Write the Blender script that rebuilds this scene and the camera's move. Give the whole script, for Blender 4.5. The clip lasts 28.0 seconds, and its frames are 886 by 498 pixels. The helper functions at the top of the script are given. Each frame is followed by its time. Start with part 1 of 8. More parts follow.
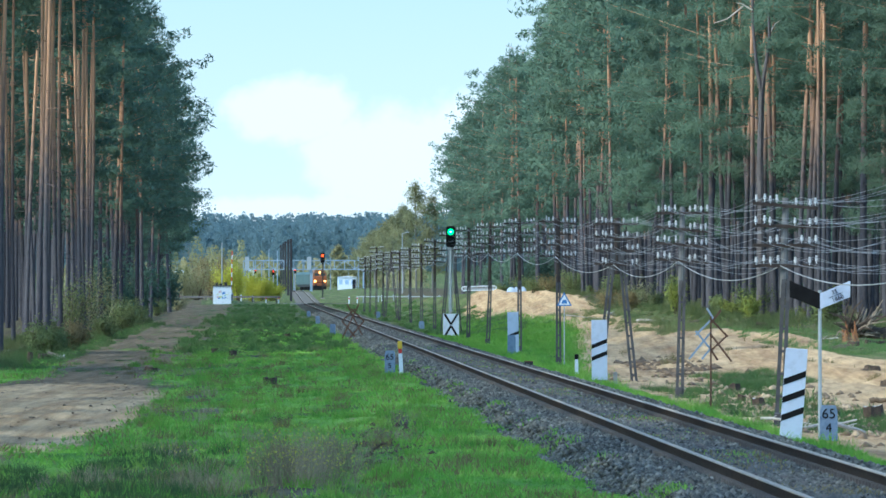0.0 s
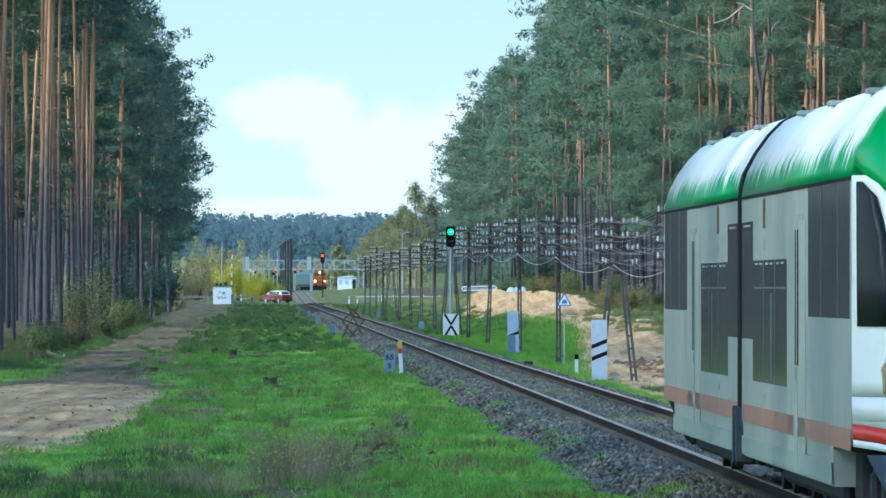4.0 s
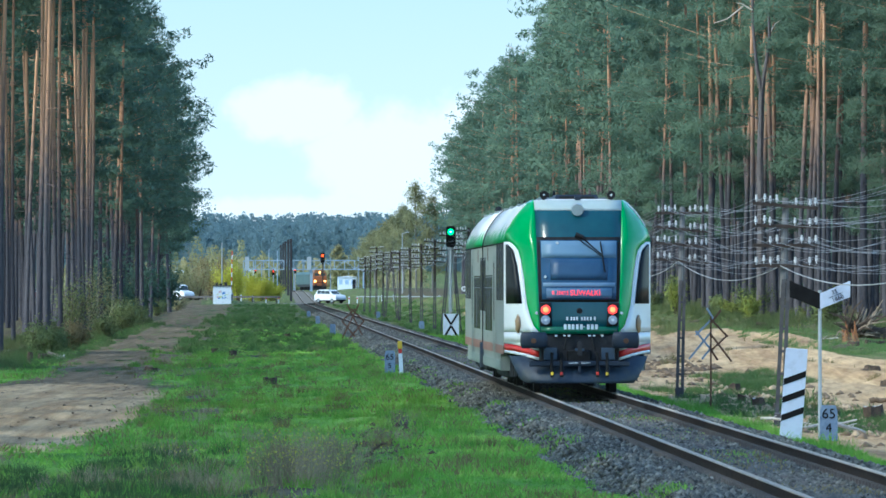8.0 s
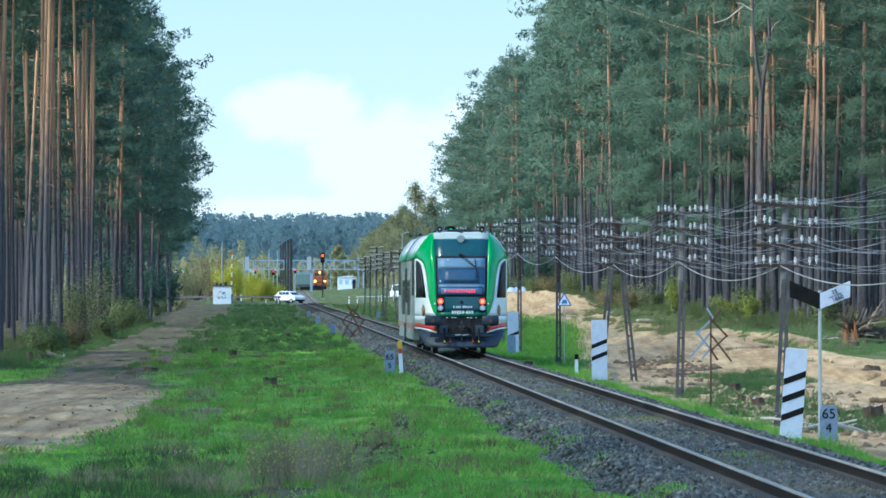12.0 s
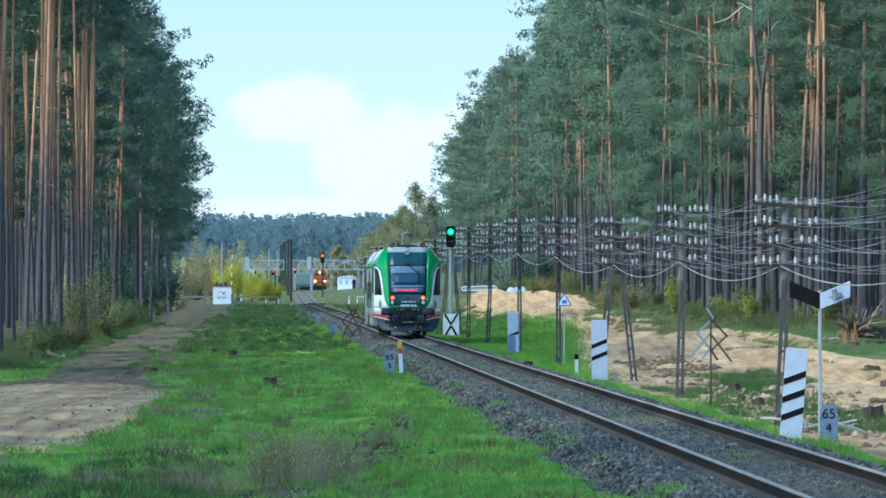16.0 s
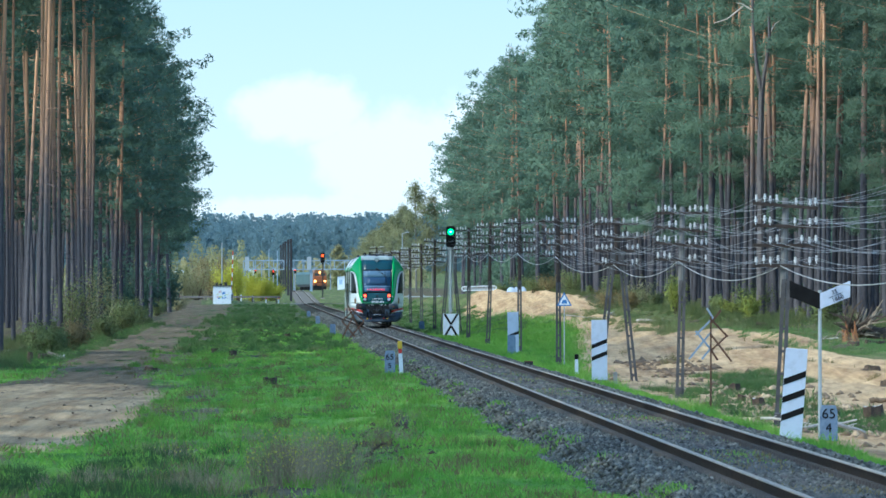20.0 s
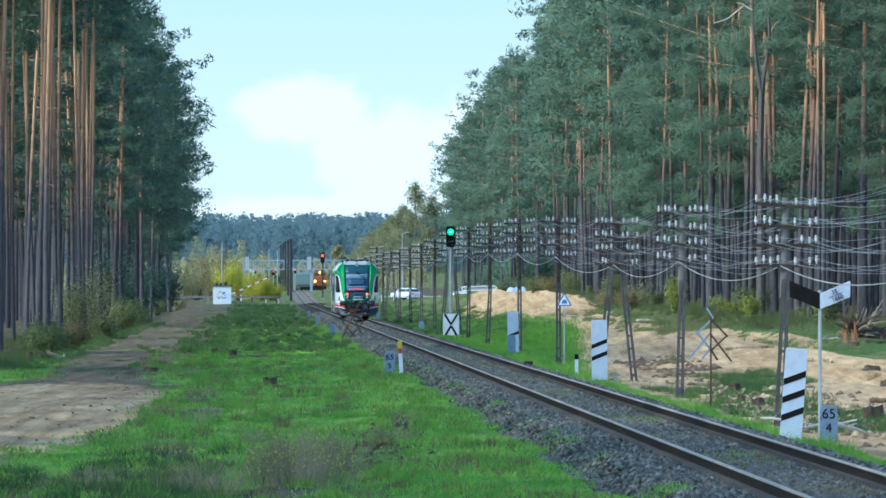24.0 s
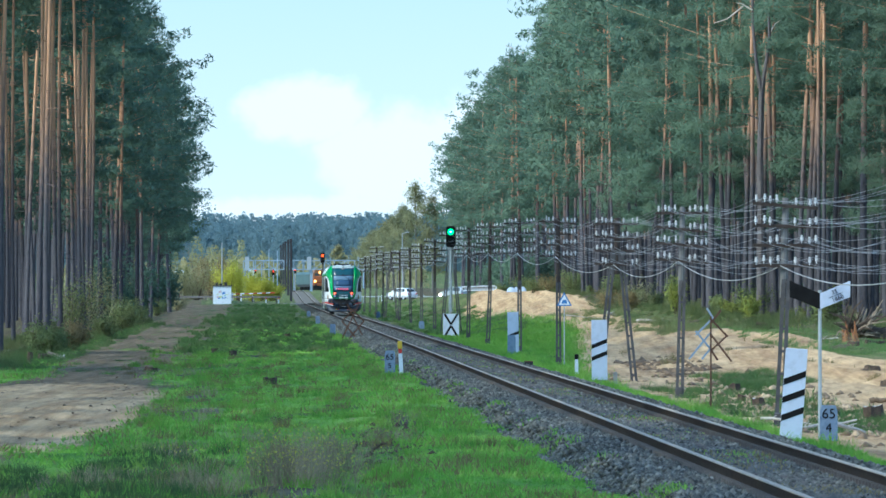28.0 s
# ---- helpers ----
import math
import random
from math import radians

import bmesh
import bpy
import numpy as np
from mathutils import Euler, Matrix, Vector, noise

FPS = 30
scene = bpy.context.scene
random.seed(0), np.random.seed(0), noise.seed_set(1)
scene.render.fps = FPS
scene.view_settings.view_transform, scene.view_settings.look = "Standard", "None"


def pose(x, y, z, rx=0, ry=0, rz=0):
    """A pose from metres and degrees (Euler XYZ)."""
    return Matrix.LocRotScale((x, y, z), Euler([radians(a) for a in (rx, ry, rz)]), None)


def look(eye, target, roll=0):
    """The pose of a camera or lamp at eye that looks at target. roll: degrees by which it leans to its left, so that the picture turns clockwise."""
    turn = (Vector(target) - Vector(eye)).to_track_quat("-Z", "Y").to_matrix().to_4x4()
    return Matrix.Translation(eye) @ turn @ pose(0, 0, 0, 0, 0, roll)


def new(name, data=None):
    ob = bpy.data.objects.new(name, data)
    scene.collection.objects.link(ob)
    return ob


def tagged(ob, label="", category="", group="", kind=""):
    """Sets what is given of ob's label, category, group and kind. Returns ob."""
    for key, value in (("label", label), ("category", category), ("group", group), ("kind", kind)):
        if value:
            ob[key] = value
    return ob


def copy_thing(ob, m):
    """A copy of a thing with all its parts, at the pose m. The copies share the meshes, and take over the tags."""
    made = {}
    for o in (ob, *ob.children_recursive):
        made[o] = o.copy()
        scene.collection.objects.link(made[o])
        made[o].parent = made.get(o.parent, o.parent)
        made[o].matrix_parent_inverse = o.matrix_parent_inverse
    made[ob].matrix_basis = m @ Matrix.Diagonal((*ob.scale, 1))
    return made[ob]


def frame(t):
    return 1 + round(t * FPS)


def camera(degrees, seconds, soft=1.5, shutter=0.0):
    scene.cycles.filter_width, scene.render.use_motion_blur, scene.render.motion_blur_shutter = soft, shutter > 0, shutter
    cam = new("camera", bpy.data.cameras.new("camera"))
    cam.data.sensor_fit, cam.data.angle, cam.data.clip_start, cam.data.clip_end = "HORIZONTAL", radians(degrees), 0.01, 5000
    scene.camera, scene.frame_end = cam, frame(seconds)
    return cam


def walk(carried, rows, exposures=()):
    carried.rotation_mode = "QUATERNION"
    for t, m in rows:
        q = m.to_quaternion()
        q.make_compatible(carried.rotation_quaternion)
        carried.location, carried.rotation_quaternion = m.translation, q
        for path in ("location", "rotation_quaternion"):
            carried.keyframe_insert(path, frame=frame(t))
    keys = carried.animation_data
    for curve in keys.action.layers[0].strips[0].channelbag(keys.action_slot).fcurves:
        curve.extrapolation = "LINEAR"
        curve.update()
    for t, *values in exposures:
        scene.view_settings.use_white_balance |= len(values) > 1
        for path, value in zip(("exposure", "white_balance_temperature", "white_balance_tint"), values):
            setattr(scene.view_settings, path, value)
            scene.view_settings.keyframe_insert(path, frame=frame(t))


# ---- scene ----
EYE = (0.0, 0.0, 2.07)
cam = camera(4.988, 28.0, soft=1.6)
PATH = [(0.0, look(EYE, (0.0, 1000.0, 5.876))), (28.0, look(EYE, (0.0, 1000.0, 5.876)))]
walk(cam, PATH, [(0.0, 1.1, 5200, -4), (28.0, 1.1, 5200, -4)])

# ---- light ----
SUN_AZ, SUN_EL = 240.0, 40.0      # degrees from the line of view, clockwise from above; height
world = bpy.data.worlds.new("sky")
scene.world = world
world.use_nodes = True
wn, wl = world.node_tree.nodes, world.node_tree.links
sky = wn.new("ShaderNodeTexSky")
sky.sky_type, sky.sun_disc = "NISHITA", False
sky.sun_elevation, sky.sun_rotation = radians(SUN_EL), radians(SUN_AZ)
sky.dust_density, sky.ozone_density = 1.0, 2.0
wl.new(sky.outputs["Color"], wn["Background"].inputs["Color"])
wn["Background"].inputs["Strength"].default_value = 0.15
sun = new("sun", bpy.data.lights.new("sun", "SUN"))
sun.data.energy, sun.data.angle, sun.data.color = 2.0, radians(5.0), (1.0, 0.87, 0.68)
_a, _e = radians(SUN_AZ), radians(SUN_EL)
sun.matrix_world = look((math.sin(_a) * math.cos(_e) * 60, math.cos(_a) * math.cos(_e) * 60, math.sin(_e) * 60), (0, 0, 0))

# ---- the plan: d metres to the right of the track's middle, u metres along it ----
LEAN = 0.0176
YAW = math.degrees(math.atan(LEAN))
R = random.Random(7)
NR = np.random.RandomState(11)


def track_x(u):
    return 6.15 - LEAN * u


def track_z(u):
    return float(np.interp(u, [0, 1352, 1750, 2400], [0, 0, 1.55, 1.5]))


def smooth(a, b, v):
    q = np.clip((v - a) / (b - a), 0, 1)
    return q * q * (3 - 2 * q)


def wave(x, y, k):
    """A cheap soft unevenness between -1 and 1."""
    return (np.sin(x * k + 1.3 * np.sin(y * k * 0.7)) + np.sin(y * k * 1.31 + 1.1 * np.sin(x * k * 0.53 + 2.0)) + np.sin((x + y) * k * 2.3 + 0.7)) / 3


def road_u(x):
    """The road crosses the line at a slant."""
    return 1357.0 - 1.19 * (x + 17.7)


BARE = ((-8.35, 208, 0.5, 5), (-7.5, 210, 0.7, 6), (-7.55, 239, 0.5, 5), (-8.7, 265, 0.6, 7), (-7.5, 162, 0.6, 5), (-8.0, 158, 0.5, 4), (-7.9, 139, 0.9, 4), (-7.4, 152, 0.5, 3), (-9.3, 128, 1.5, 7), (-7.2, 124, 1.1, 6), (-5.6, 128, 0.8, 5), (-3.56, 189, 0.4, 9), (-4.2, 175, 0.45, 9), (-4.9, 160, 0.45, 7), (-8.3, 300, 0.8, 8), (-7.6, 330, 0.7, 10), (-6.5, 380, 1.1, 12))


def bare_spots(d, u):
    """Where dead thatch and torn earth show through the grass."""
    d, u = np.asarray(d, float), np.asarray(u, float)
    return np.clip(sum(np.exp(-((d - a) / c) ** 2 - ((u - b) / e) ** 2) for a, b, c, e in BARE), 0, 1)


def sand_edge(u):
    """Where the bare sand of the bank begins, beside the track."""
    return np.interp(u, [100, 190, 240, 290, 330, 390, 480, 541, 580, 630, 648, 715, 760, 830, 900], [2.75, 2.75, 2.85, 3.15, 4.2, 5.8, 8.7, 9.2, 8.7, 9.0, 7.5, 7.9, 8.9, 10.9, 13.5])


def ground_z(d, u):
    d, u = np.asarray(d, float), np.asarray(u, float)
    left = np.interp(u, [0, 400, 1200, 1345], [-0.5, -0.5, -0.4, -0.12]) + 0.10 * smooth(-5, -3, d)
    low = np.interp(u, [0, 320, 420, 1200, 1345], [-0.52, -0.5, -0.36, -0.25, -0.12])
    high = np.interp(u, [100, 200, 330, 408, 700, 900, 1280, 1345, 1500], [-0.45, -0.2, 0.25, 0.5, 1.3, 1.5, 0.55, 0.3, 0.4])
    right = low + (high - low) * smooth(5.0, 12.5, d)
    z = np.where(d < 0, left, right)
    rough = smooth(2.6, 4.5, np.abs(d)) * smooth(1500, 1340, u)
    z = z + rough * (0.06 * wave(d, u * 0.12, 0.9) + 0.03 * wave(d + 40, u * 0.2, 2.6)) * np.where(d < -8, 0.5, 1.0)
    z = z + rough * smooth(6.5, 9, d) * smooth(19, 15, d) * (0.12 * wave(d * 0.9, u * 0.04, 1.0) + 0.10 * np.sin(3.4 * d + 0.05 * u + 0.8 * np.sin(u * 0.03)) * (0.6 + wave(d, u * 0.02, 0.6)))
    z = z + smooth(-3.0, -4.2, d) * smooth(-12.0, -10.0, d) * smooth(250, 205, u) * (0.08 * wave(d, u * 0.10, 1.6) + 0.045 * wave(d * 1.5 + 9, u * 0.3, 1.5))
    z = z + 0.38 * np.exp(-(np.abs(d - 11.4) / 1.6) ** 4 - ((u - 810) / 60) ** 2) + 0.3 * smooth(11.3, 13.0, d) * smooth(600, 680, u) * smooth(860, 780, u) + 0.06 * smooth(560, 620, u) * smooth(900, 800, u) * smooth(8.5, 9.5, d) * smooth(14.5, 13.5, d) * np.sin(5.2 * d + 0.9 * np.sin(u * 0.05))
    rise = np.interp(u, [1352, 1750, 2400, 3000, 3600, 5000], [0, 1.55, 1.5, 2.0, 12.0, 16.0])
    z = z + rise * np.where(u > 1352, 1, 0)
    near = smooth(20, 11, np.abs(u - road_u(6.15 - LEAN * u + d)))
    road = np.where(np.abs(d) < 4, -0.05, 0.42 * smooth(4, 12, np.abs(d)) - 0.05)
    z = z * (1 - near) + road * near
    return np.where((np.abs(d) < 2.0) & (u < 2300), np.minimum(z, np.interp(u, [0, 1352, 1750, 2400], [0, 0, 1.55, 1.5]) - 0.42), z)


def at(d, u, z=None):
    """World place of a plan place; on the ground where no height is given."""
    return Vector((track_x(u) + d, u, float(ground_z(d, u)) if z is None else z))


# ---- mesh helpers ----
def mesh_of(name, verts, faces, material=None, smooth_faces=False):
    me = bpy.data.meshes.new(name)
    if isinstance(verts, np.ndarray) and isinstance(faces, np.ndarray):
        n, k = faces.shape
        me.vertices.add(len(verts))
        me.vertices.foreach_set("co", verts.astype(np.float32).ravel())
        me.loops.add(n * k)
        me.loops.foreach_set("vertex_index", faces.astype(np.int32).ravel())
        me.polygons.add(n)
        me.polygons.foreach_set("loop_start", np.arange(0, n * k, k, dtype=np.int32))
        me.update(calc_edges=True)
    else:
        me.from_pydata([tuple(v) for v in verts], [], [tuple(f) for f in faces])
        me.update()
    if smooth_faces:
        me.polygons.foreach_set("use_smooth", [True] * len(me.polygons))
    if material:
        me.materials.append(material)
    return me


def leaf_mesh(name, verts, normals, material):
    """Loose triangles shaded by the roundness of the clump that they belong to."""
    tri = verts.reshape(-1, 3, 3)
    face = np.cross(tri[:, 1] - tri[:, 0], tri[:, 2] - tri[:, 0])
    turn = (face * normals.reshape(-1, 3, 3).mean(1)).sum(1) < 0
    tri[turn] = tri[turn][:, ::-1]
    me = mesh_of(name, tri.reshape(-1, 3), np.arange(len(tri) * 3).reshape(-1, 3), material, True)
    me.normals_split_custom_set_from_vertices(normals.astype(np.float32))
    return me


def part(name, bm, material, parent=None, label="", smooth_faces=False):
    """Links a bmesh (or a mesh) as one mesh object under a thing or a part."""
    if isinstance(bm, bpy.types.Mesh):
        me = bm
    else:
        me = bpy.data.meshes.new(name)
        bm.to_mesh(me)
        bm.free()
        if smooth_faces:
            me.polygons.foreach_set("use_smooth", [True] * len(me.polygons))
        me.materials.append(material)
    ob = new(name, me)
    if parent is not None:
        ob.parent = parent
    if label:
        ob["label"] = label
    return ob


def thing(name, m, label, category, group="", kind=""):
    ob = new(name)
    ob.empty_display_size = 0.2
    ob.matrix_world = m
    return tagged(ob, label, category, group, kind)


def add_box(bm, lo, hi, m=None, bevel=0.0):
    got = bmesh.ops.create_cube(bm, size=1.0)["verts"]
    c = [(a + b) / 2 for a, b in zip(lo, hi)]
    k = [b - a for a, b in zip(lo, hi)]
    for v in got:
        v.co = Vector((v.co.x * k[0] + c[0], v.co.y * k[1] + c[1], v.co.z * k[2] + c[2]))
    if bevel:
        es = list({e for v in got for e in v.link_edges})
        res = bmesh.ops.bevel(bm, geom=es, offset=bevel, segments=1, affect="EDGES", profile=0.5)
        got = list({v for f in res["faces"] for v in f.verts} | {v for v in got if v.is_valid})
    if m is not None:
        bmesh.ops.transform(bm, matrix=m, verts=got)
    return bm


def box(lo, hi, m=None, bevel=0.0):
    return add_box(bmesh.new(), lo, hi, m, bevel)


def add_rod(bm, a, b, r1, r2=None, seg=8):
    a, b = Vector(a), Vector(b)
    r2 = r1 if r2 is None else r2
    m = Matrix.Translation((a + b) / 2) @ (b - a).to_track_quat("Z", "Y").to_matrix().to_4x4()
    bmesh.ops.create_cone(bm, cap_ends=True, segments=seg, radius1=r1, radius2=r2, depth=(b - a).length, matrix=m)
    return bm


def rod(a, b, r1, r2=None, seg=8):
    return add_rod(bmesh.new(), a, b, r1, r2, seg)


def add_bar(bm, a, b, w, h):
    """A straight bar of rectangular section."""
    a, b = Vector(a), Vector(b)
    m = Matrix.Translation((a + b) / 2) @ (b - a).to_track_quat("Z", "Y").to_matrix().to_4x4()
    return add_box(bm, (-w / 2, -h / 2, -(b - a).length / 2), (w / 2, h / 2, (b - a).length / 2), m)


def prism(outline, y0, y1):
    """A closed outline of (x, z), drawn out along y."""
    bm = bmesh.new()
    f = [bm.verts.new((x, y0, z)) for x, z in outline]
    g = [bm.verts.new((x, y1, z)) for x, z in outline]
    n = len(f)
    bm.faces.new(f)
    bm.faces.new(list(reversed(g)))
    for i in range(n):
        bm.faces.new((f[i], g[i], g[(i + 1) % n], f[(i + 1) % n]))
    bmesh.ops.recalc_face_normals(bm, faces=bm.faces)
    return bm


def side_prism(outline, x0, x1):
    """A closed outline of (y, z), drawn out along x."""
    bm = prism([(y, z) for y, z in outline], x0, x1)
    for v in bm.verts:
        v.co = Vector((v.co.y, v.co.x, v.co.z))
    bmesh.ops.recalc_face_normals(bm, faces=bm.faces)
    return bm


def writing(text, size, material, name="lettering"):
    """A mesh of letters in the x-z plane, readable from -y."""
    cu = bpy.data.curves.new(name, "FONT")
    cu.body, cu.size, cu.align_x, cu.align_y, cu.extrude = text, size, "CENTER", "CENTER", 0.004
    tmp = bpy.data.objects.new("tmp", cu)
    scene.collection.objects.link(tmp)
    bpy.context.view_layer.update()
    me = bpy.data.meshes.new_from_object(tmp.evaluated_get(bpy.context.evaluated_depsgraph_get()))
    bpy.data.objects.remove(tmp)
    me.transform(pose(0, 0, 0, 90, 0, 0))
    me.materials.clear()
    me.materials.append(material)
    return me


# ---- materials ----
def paint(name, colours, scale=3.0, rough=0.6, bump=0.0, metal=0.0, detail=6.0, stretch=(1, 1, 1), spread=0.0, bump_scale=0.0, island=True):
    """A surface whose colours wander with a soft noise, with fine relief; spread: how much alike pieces differ."""
    ma = bpy.data.materials.new(name)
    ma.use_nodes = True
    nt = ma.node_tree
    n, l = nt.nodes, nt.links
    b = n["Principled BSDF"]
    co = n.new("ShaderNodeTexCoord")
    mp = n.new("ShaderNodeMapping")
    mp.inputs["Scale"].default_value = stretch
    l.new(co.outputs["Object"], mp.inputs["Vector"])
    nz = n.new("ShaderNodeTexNoise")
    nz.inputs["Scale"].default_value, nz.inputs["Detail"].default_value, nz.inputs["Roughness"].default_value = scale, detail, 0.65
    l.new(mp.outputs["Vector"], nz.inputs["Vector"])
    ramp = n.new("ShaderNodeValToRGB")
    e = ramp.color_ramp.elements
    for i, c in enumerate(colours):
        p = 0.3 + 0.4 * i / max(1, len(colours) - 1)
        el = e[i] if i < 2 else e.new(p)
        el.position, el.color = p, (*c, 1)
    if len(colours) == 1:
        e.remove(e[1])
    l.new(nz.outputs["Fac"], ramp.inputs["Fac"])
    out = ramp.outputs["Color"]
    if spread:
        info = n.new("ShaderNodeObjectInfo")
        geo = n.new("ShaderNodeNewGeometry")
        add = n.new("ShaderNodeMath")
        l.new(info.outputs["Random"], add.inputs[0])
        if island:
            l.new(geo.outputs["Random Per Island"], add.inputs[1])
        mr = n.new("ShaderNodeMapRange")
        mr.inputs["From Max"].default_value = 2.0
        mr.inputs["To Min"].default_value, mr.inputs["To Max"].default_value = 1 - spread, 1 + spread
        l.new(add.outputs[0], mr.inputs["Value"])
        mul = n.new("ShaderNodeMix")
        mul.data_type, mul.blend_type = "RGBA", "MULTIPLY"
        mul.inputs["Factor"].default_value = 1.0
        l.new(out, mul.inputs["A"])
        l.new(mr.outputs["Result"], mul.inputs["B"])
        out = mul.outputs["Result"]
    l.new(out, b.inputs["Base Color"])
    b.inputs["Roughness"].default_value, b.inputs["Metallic"].default_value = rough, metal
    if bump:
        n2 = n.new("ShaderNodeTexNoise")
        n2.inputs["Scale"].default_value, n2.inputs["Detail"].default_value = bump_scale or scale * 6, 4.0
        l.new(mp.outputs["Vector"], n2.inputs["Vector"])
        bp = n.new("ShaderNodeBump")
        bp.inputs["Strength"].default_value, bp.inputs["Distance"].default_value = bump, 0.02
        l.new(n2.outputs["Fac"], bp.inputs["Height"])
        l.new(bp.outputs["Normal"], b.inputs["Normal"])
    return ma


def glow(name, colour, strength):
    ma = paint(name, [colour], rough=0.4)
    b = ma.node_tree.nodes["Principled BSDF"]
    b.inputs["Emission Color"].default_value = (*colour, 1)
    b.inputs["Emission Strength"].default_value = strength
    return ma


def leafy(name, colours, spread=0.35, scale=0.25, island=True, through_light=0.45):
    ma = paint(name, colours, scale=scale, rough=0.75, spread=spread, detail=3.0, island=island)
    nt = ma.node_tree
    b = nt.nodes["Principled BSDF"]
    b.inputs["Specular IOR Level"].default_value = 0.2
    tr = nt.nodes.new("ShaderNodeBsdfTranslucent")
    mix = nt.nodes.new("ShaderNodeMixShader")
    mix.inputs["Fac"].default_value = through_light
    src = b.inputs["Base Color"].links[0].from_socket
    nt.links.new(src, tr.inputs["Color"])
    nt.links.new(b.outputs[0], mix.inputs[1])
    nt.links.new(tr.outputs[0], mix.inputs[2])
    nt.links.new(mix.outputs[0], nt.nodes["Material Output"].inputs["Surface"])
    return ma


M_STEEL = paint("rail_steel", [(0.022, 0.017, 0.014), (0.04, 0.03, 0.024), (0.016, 0.013, 0.012)], 4, 0.9, 0.3, 0.0)
M_RAILTOP = paint("polished_rail", [(0.27, 0.235, 0.185), (0.42, 0.375, 0.30)], 3, 0.65, 0, 0.0, stretch=(1, 0.3, 1))
M_SLEEPER = paint("sleeper_concrete", [(0.11, 0.095, 0.085), (0.18, 0.16, 0.14)], 5, 0.9, 0.4, spread=0.2)
M_BALLAST = paint("ballast_bed", [(0.02, 0.019, 0.013), (0.05, 0.048, 0.034), (0.095, 0.09, 0.066)], 14, 0.95, 1.0, detail=8)
M_YARD = paint("sandy_ballast", [(0.08, 0.07, 0.052), (0.14, 0.12, 0.092), (0.10, 0.105, 0.06)], 0.8, 0.95, 0.6, detail=8)
M_STONE = paint("ballast_stone", [(0.027, 0.027, 0.024), (0.232, 0.225, 0.19)], 9, 0.9, 0.3, spread=0.95)
M_CONC = paint("weathered_concrete", [(0.17, 0.16, 0.15), (0.30, 0.285, 0.27), (0.22, 0.20, 0.18)], 4, 0.9, 0.5)
M_DARKCONC = paint("dark_old_concrete", [(0.065, 0.062, 0.064), (0.125, 0.118, 0.118)], 5, 0.9, 0.5)
M_POLE = paint("grey_pole", [(0.15, 0.145, 0.14), (0.23, 0.225, 0.22)], 3, 0.85, 0.4, stretch=(3, 3, 0.5))
M_ARM = paint("tarred_arm", [(0.035, 0.028, 0.025), (0.075, 0.058, 0.05)], 6, 0.8, 0.4)
M_CERAMIC = paint("white_porcelain", [(0.66, 0.66, 0.66), (0.48, 0.49, 0.51)], 20, 0.3)
M_WIRE = paint("dull_wire", [(0.16, 0.16, 0.175), (0.25, 0.25, 0.26)], 1, 0.5, metal=0.3)
M_CABLE = paint("pale_cable", [(0.46, 0.46, 0.46), (0.36, 0.36, 0.36)], 1, 0.5)
M_WHITE = paint("weathered_white", [(0.60, 0.64, 0.70), (0.70, 0.74, 0.80), (0.52, 0.55, 0.60)], 3, 0.55, 0.1)
# board white, darker and bluer: the tint of skylit shade is in it
M_BOARD = paint("shade_blue_board_white", [(0.44, 0.49, 0.615), (0.51, 0.56, 0.685), (0.39, 0.43, 0.53)], 3, 0.55, 0.1)
M_BLACK = paint("sign_black", [(0.006, 0.006, 0.007), (0.014, 0.014, 0.015)], 4, 0.9)
M_GALV = paint("galvanised_steel", [(0.32, 0.34, 0.36), (0.45, 0.47, 0.49)], 5, 0.45, metal=0.6)
M_RUST = paint("rusty_steel", [(0.07, 0.035, 0.022), (0.15, 0.07, 0.04), (0.04, 0.028, 0.022)], 9, 0.85, 0.5)
M_YELLOW = paint("yellow_paint", [(0.75, 0.52, 0.02), (0.6, 0.4, 0.03)], 6, 0.5)
M_RED = paint("red_paint", [(0.5, 0.03, 0.02), (0.38, 0.03, 0.02)], 6, 0.5)
M_BLUESTONE = paint("blue_marked_stone", [(0.10, 0.15, 0.24), (0.17, 0.23, 0.33), (0.07, 0.12, 0.24)], 5, 0.85, 0.5)
M_PALEBAR = paint("bleached_blue_paint", [(0.32, 0.38, 0.47), (0.42, 0.48, 0.56)], 6, 0.6)
M_SIGNBLUE = paint("sign_blue", [(0.03, 0.12, 0.35), (0.05, 0.16, 0.42)], 5, 0.45)
M_WOODDARK = paint("dark_timber", [(0.035, 0.028, 0.025), (0.08, 0.06, 0.05)], 6, 0.85, 0.6, stretch=(4, 4, 0.6))
M_DEADWOOD = paint("bleached_wood", [(0.42, 0.37, 0.31), (0.62, 0.57, 0.50)], 6, 0.85, 0.5)
M_ROOT = paint("weathered_root", [(0.20, 0.15, 0.10), (0.36, 0.29, 0.21)], 6, 0.9, 0.5)
M_STUMP = paint("stump_bark", [(0.05, 0.038, 0.03), (0.13, 0.095, 0.07)], 7, 0.9, 0.8)
M_ASPHALT = paint("asphalt", [(0.05, 0.05, 0.052), (0.085, 0.083, 0.082)], 3, 0.9, 0.4)
M_TWIG = paint("bare_twig", [(0.15, 0.13, 0.085), (0.34, 0.29, 0.19)], 3, 0.9, spread=0.5)
M_GREENGLOW = glow("green_lens", (0.0, 1.0, 0.22), 1.05)
M_GREENCORE = glow("green_lens_core", (0.45, 1.0, 0.75), 1.4)
M_REDGLOW = glow("red_lens", (1.0, 0.06, 0.02), 1.05)
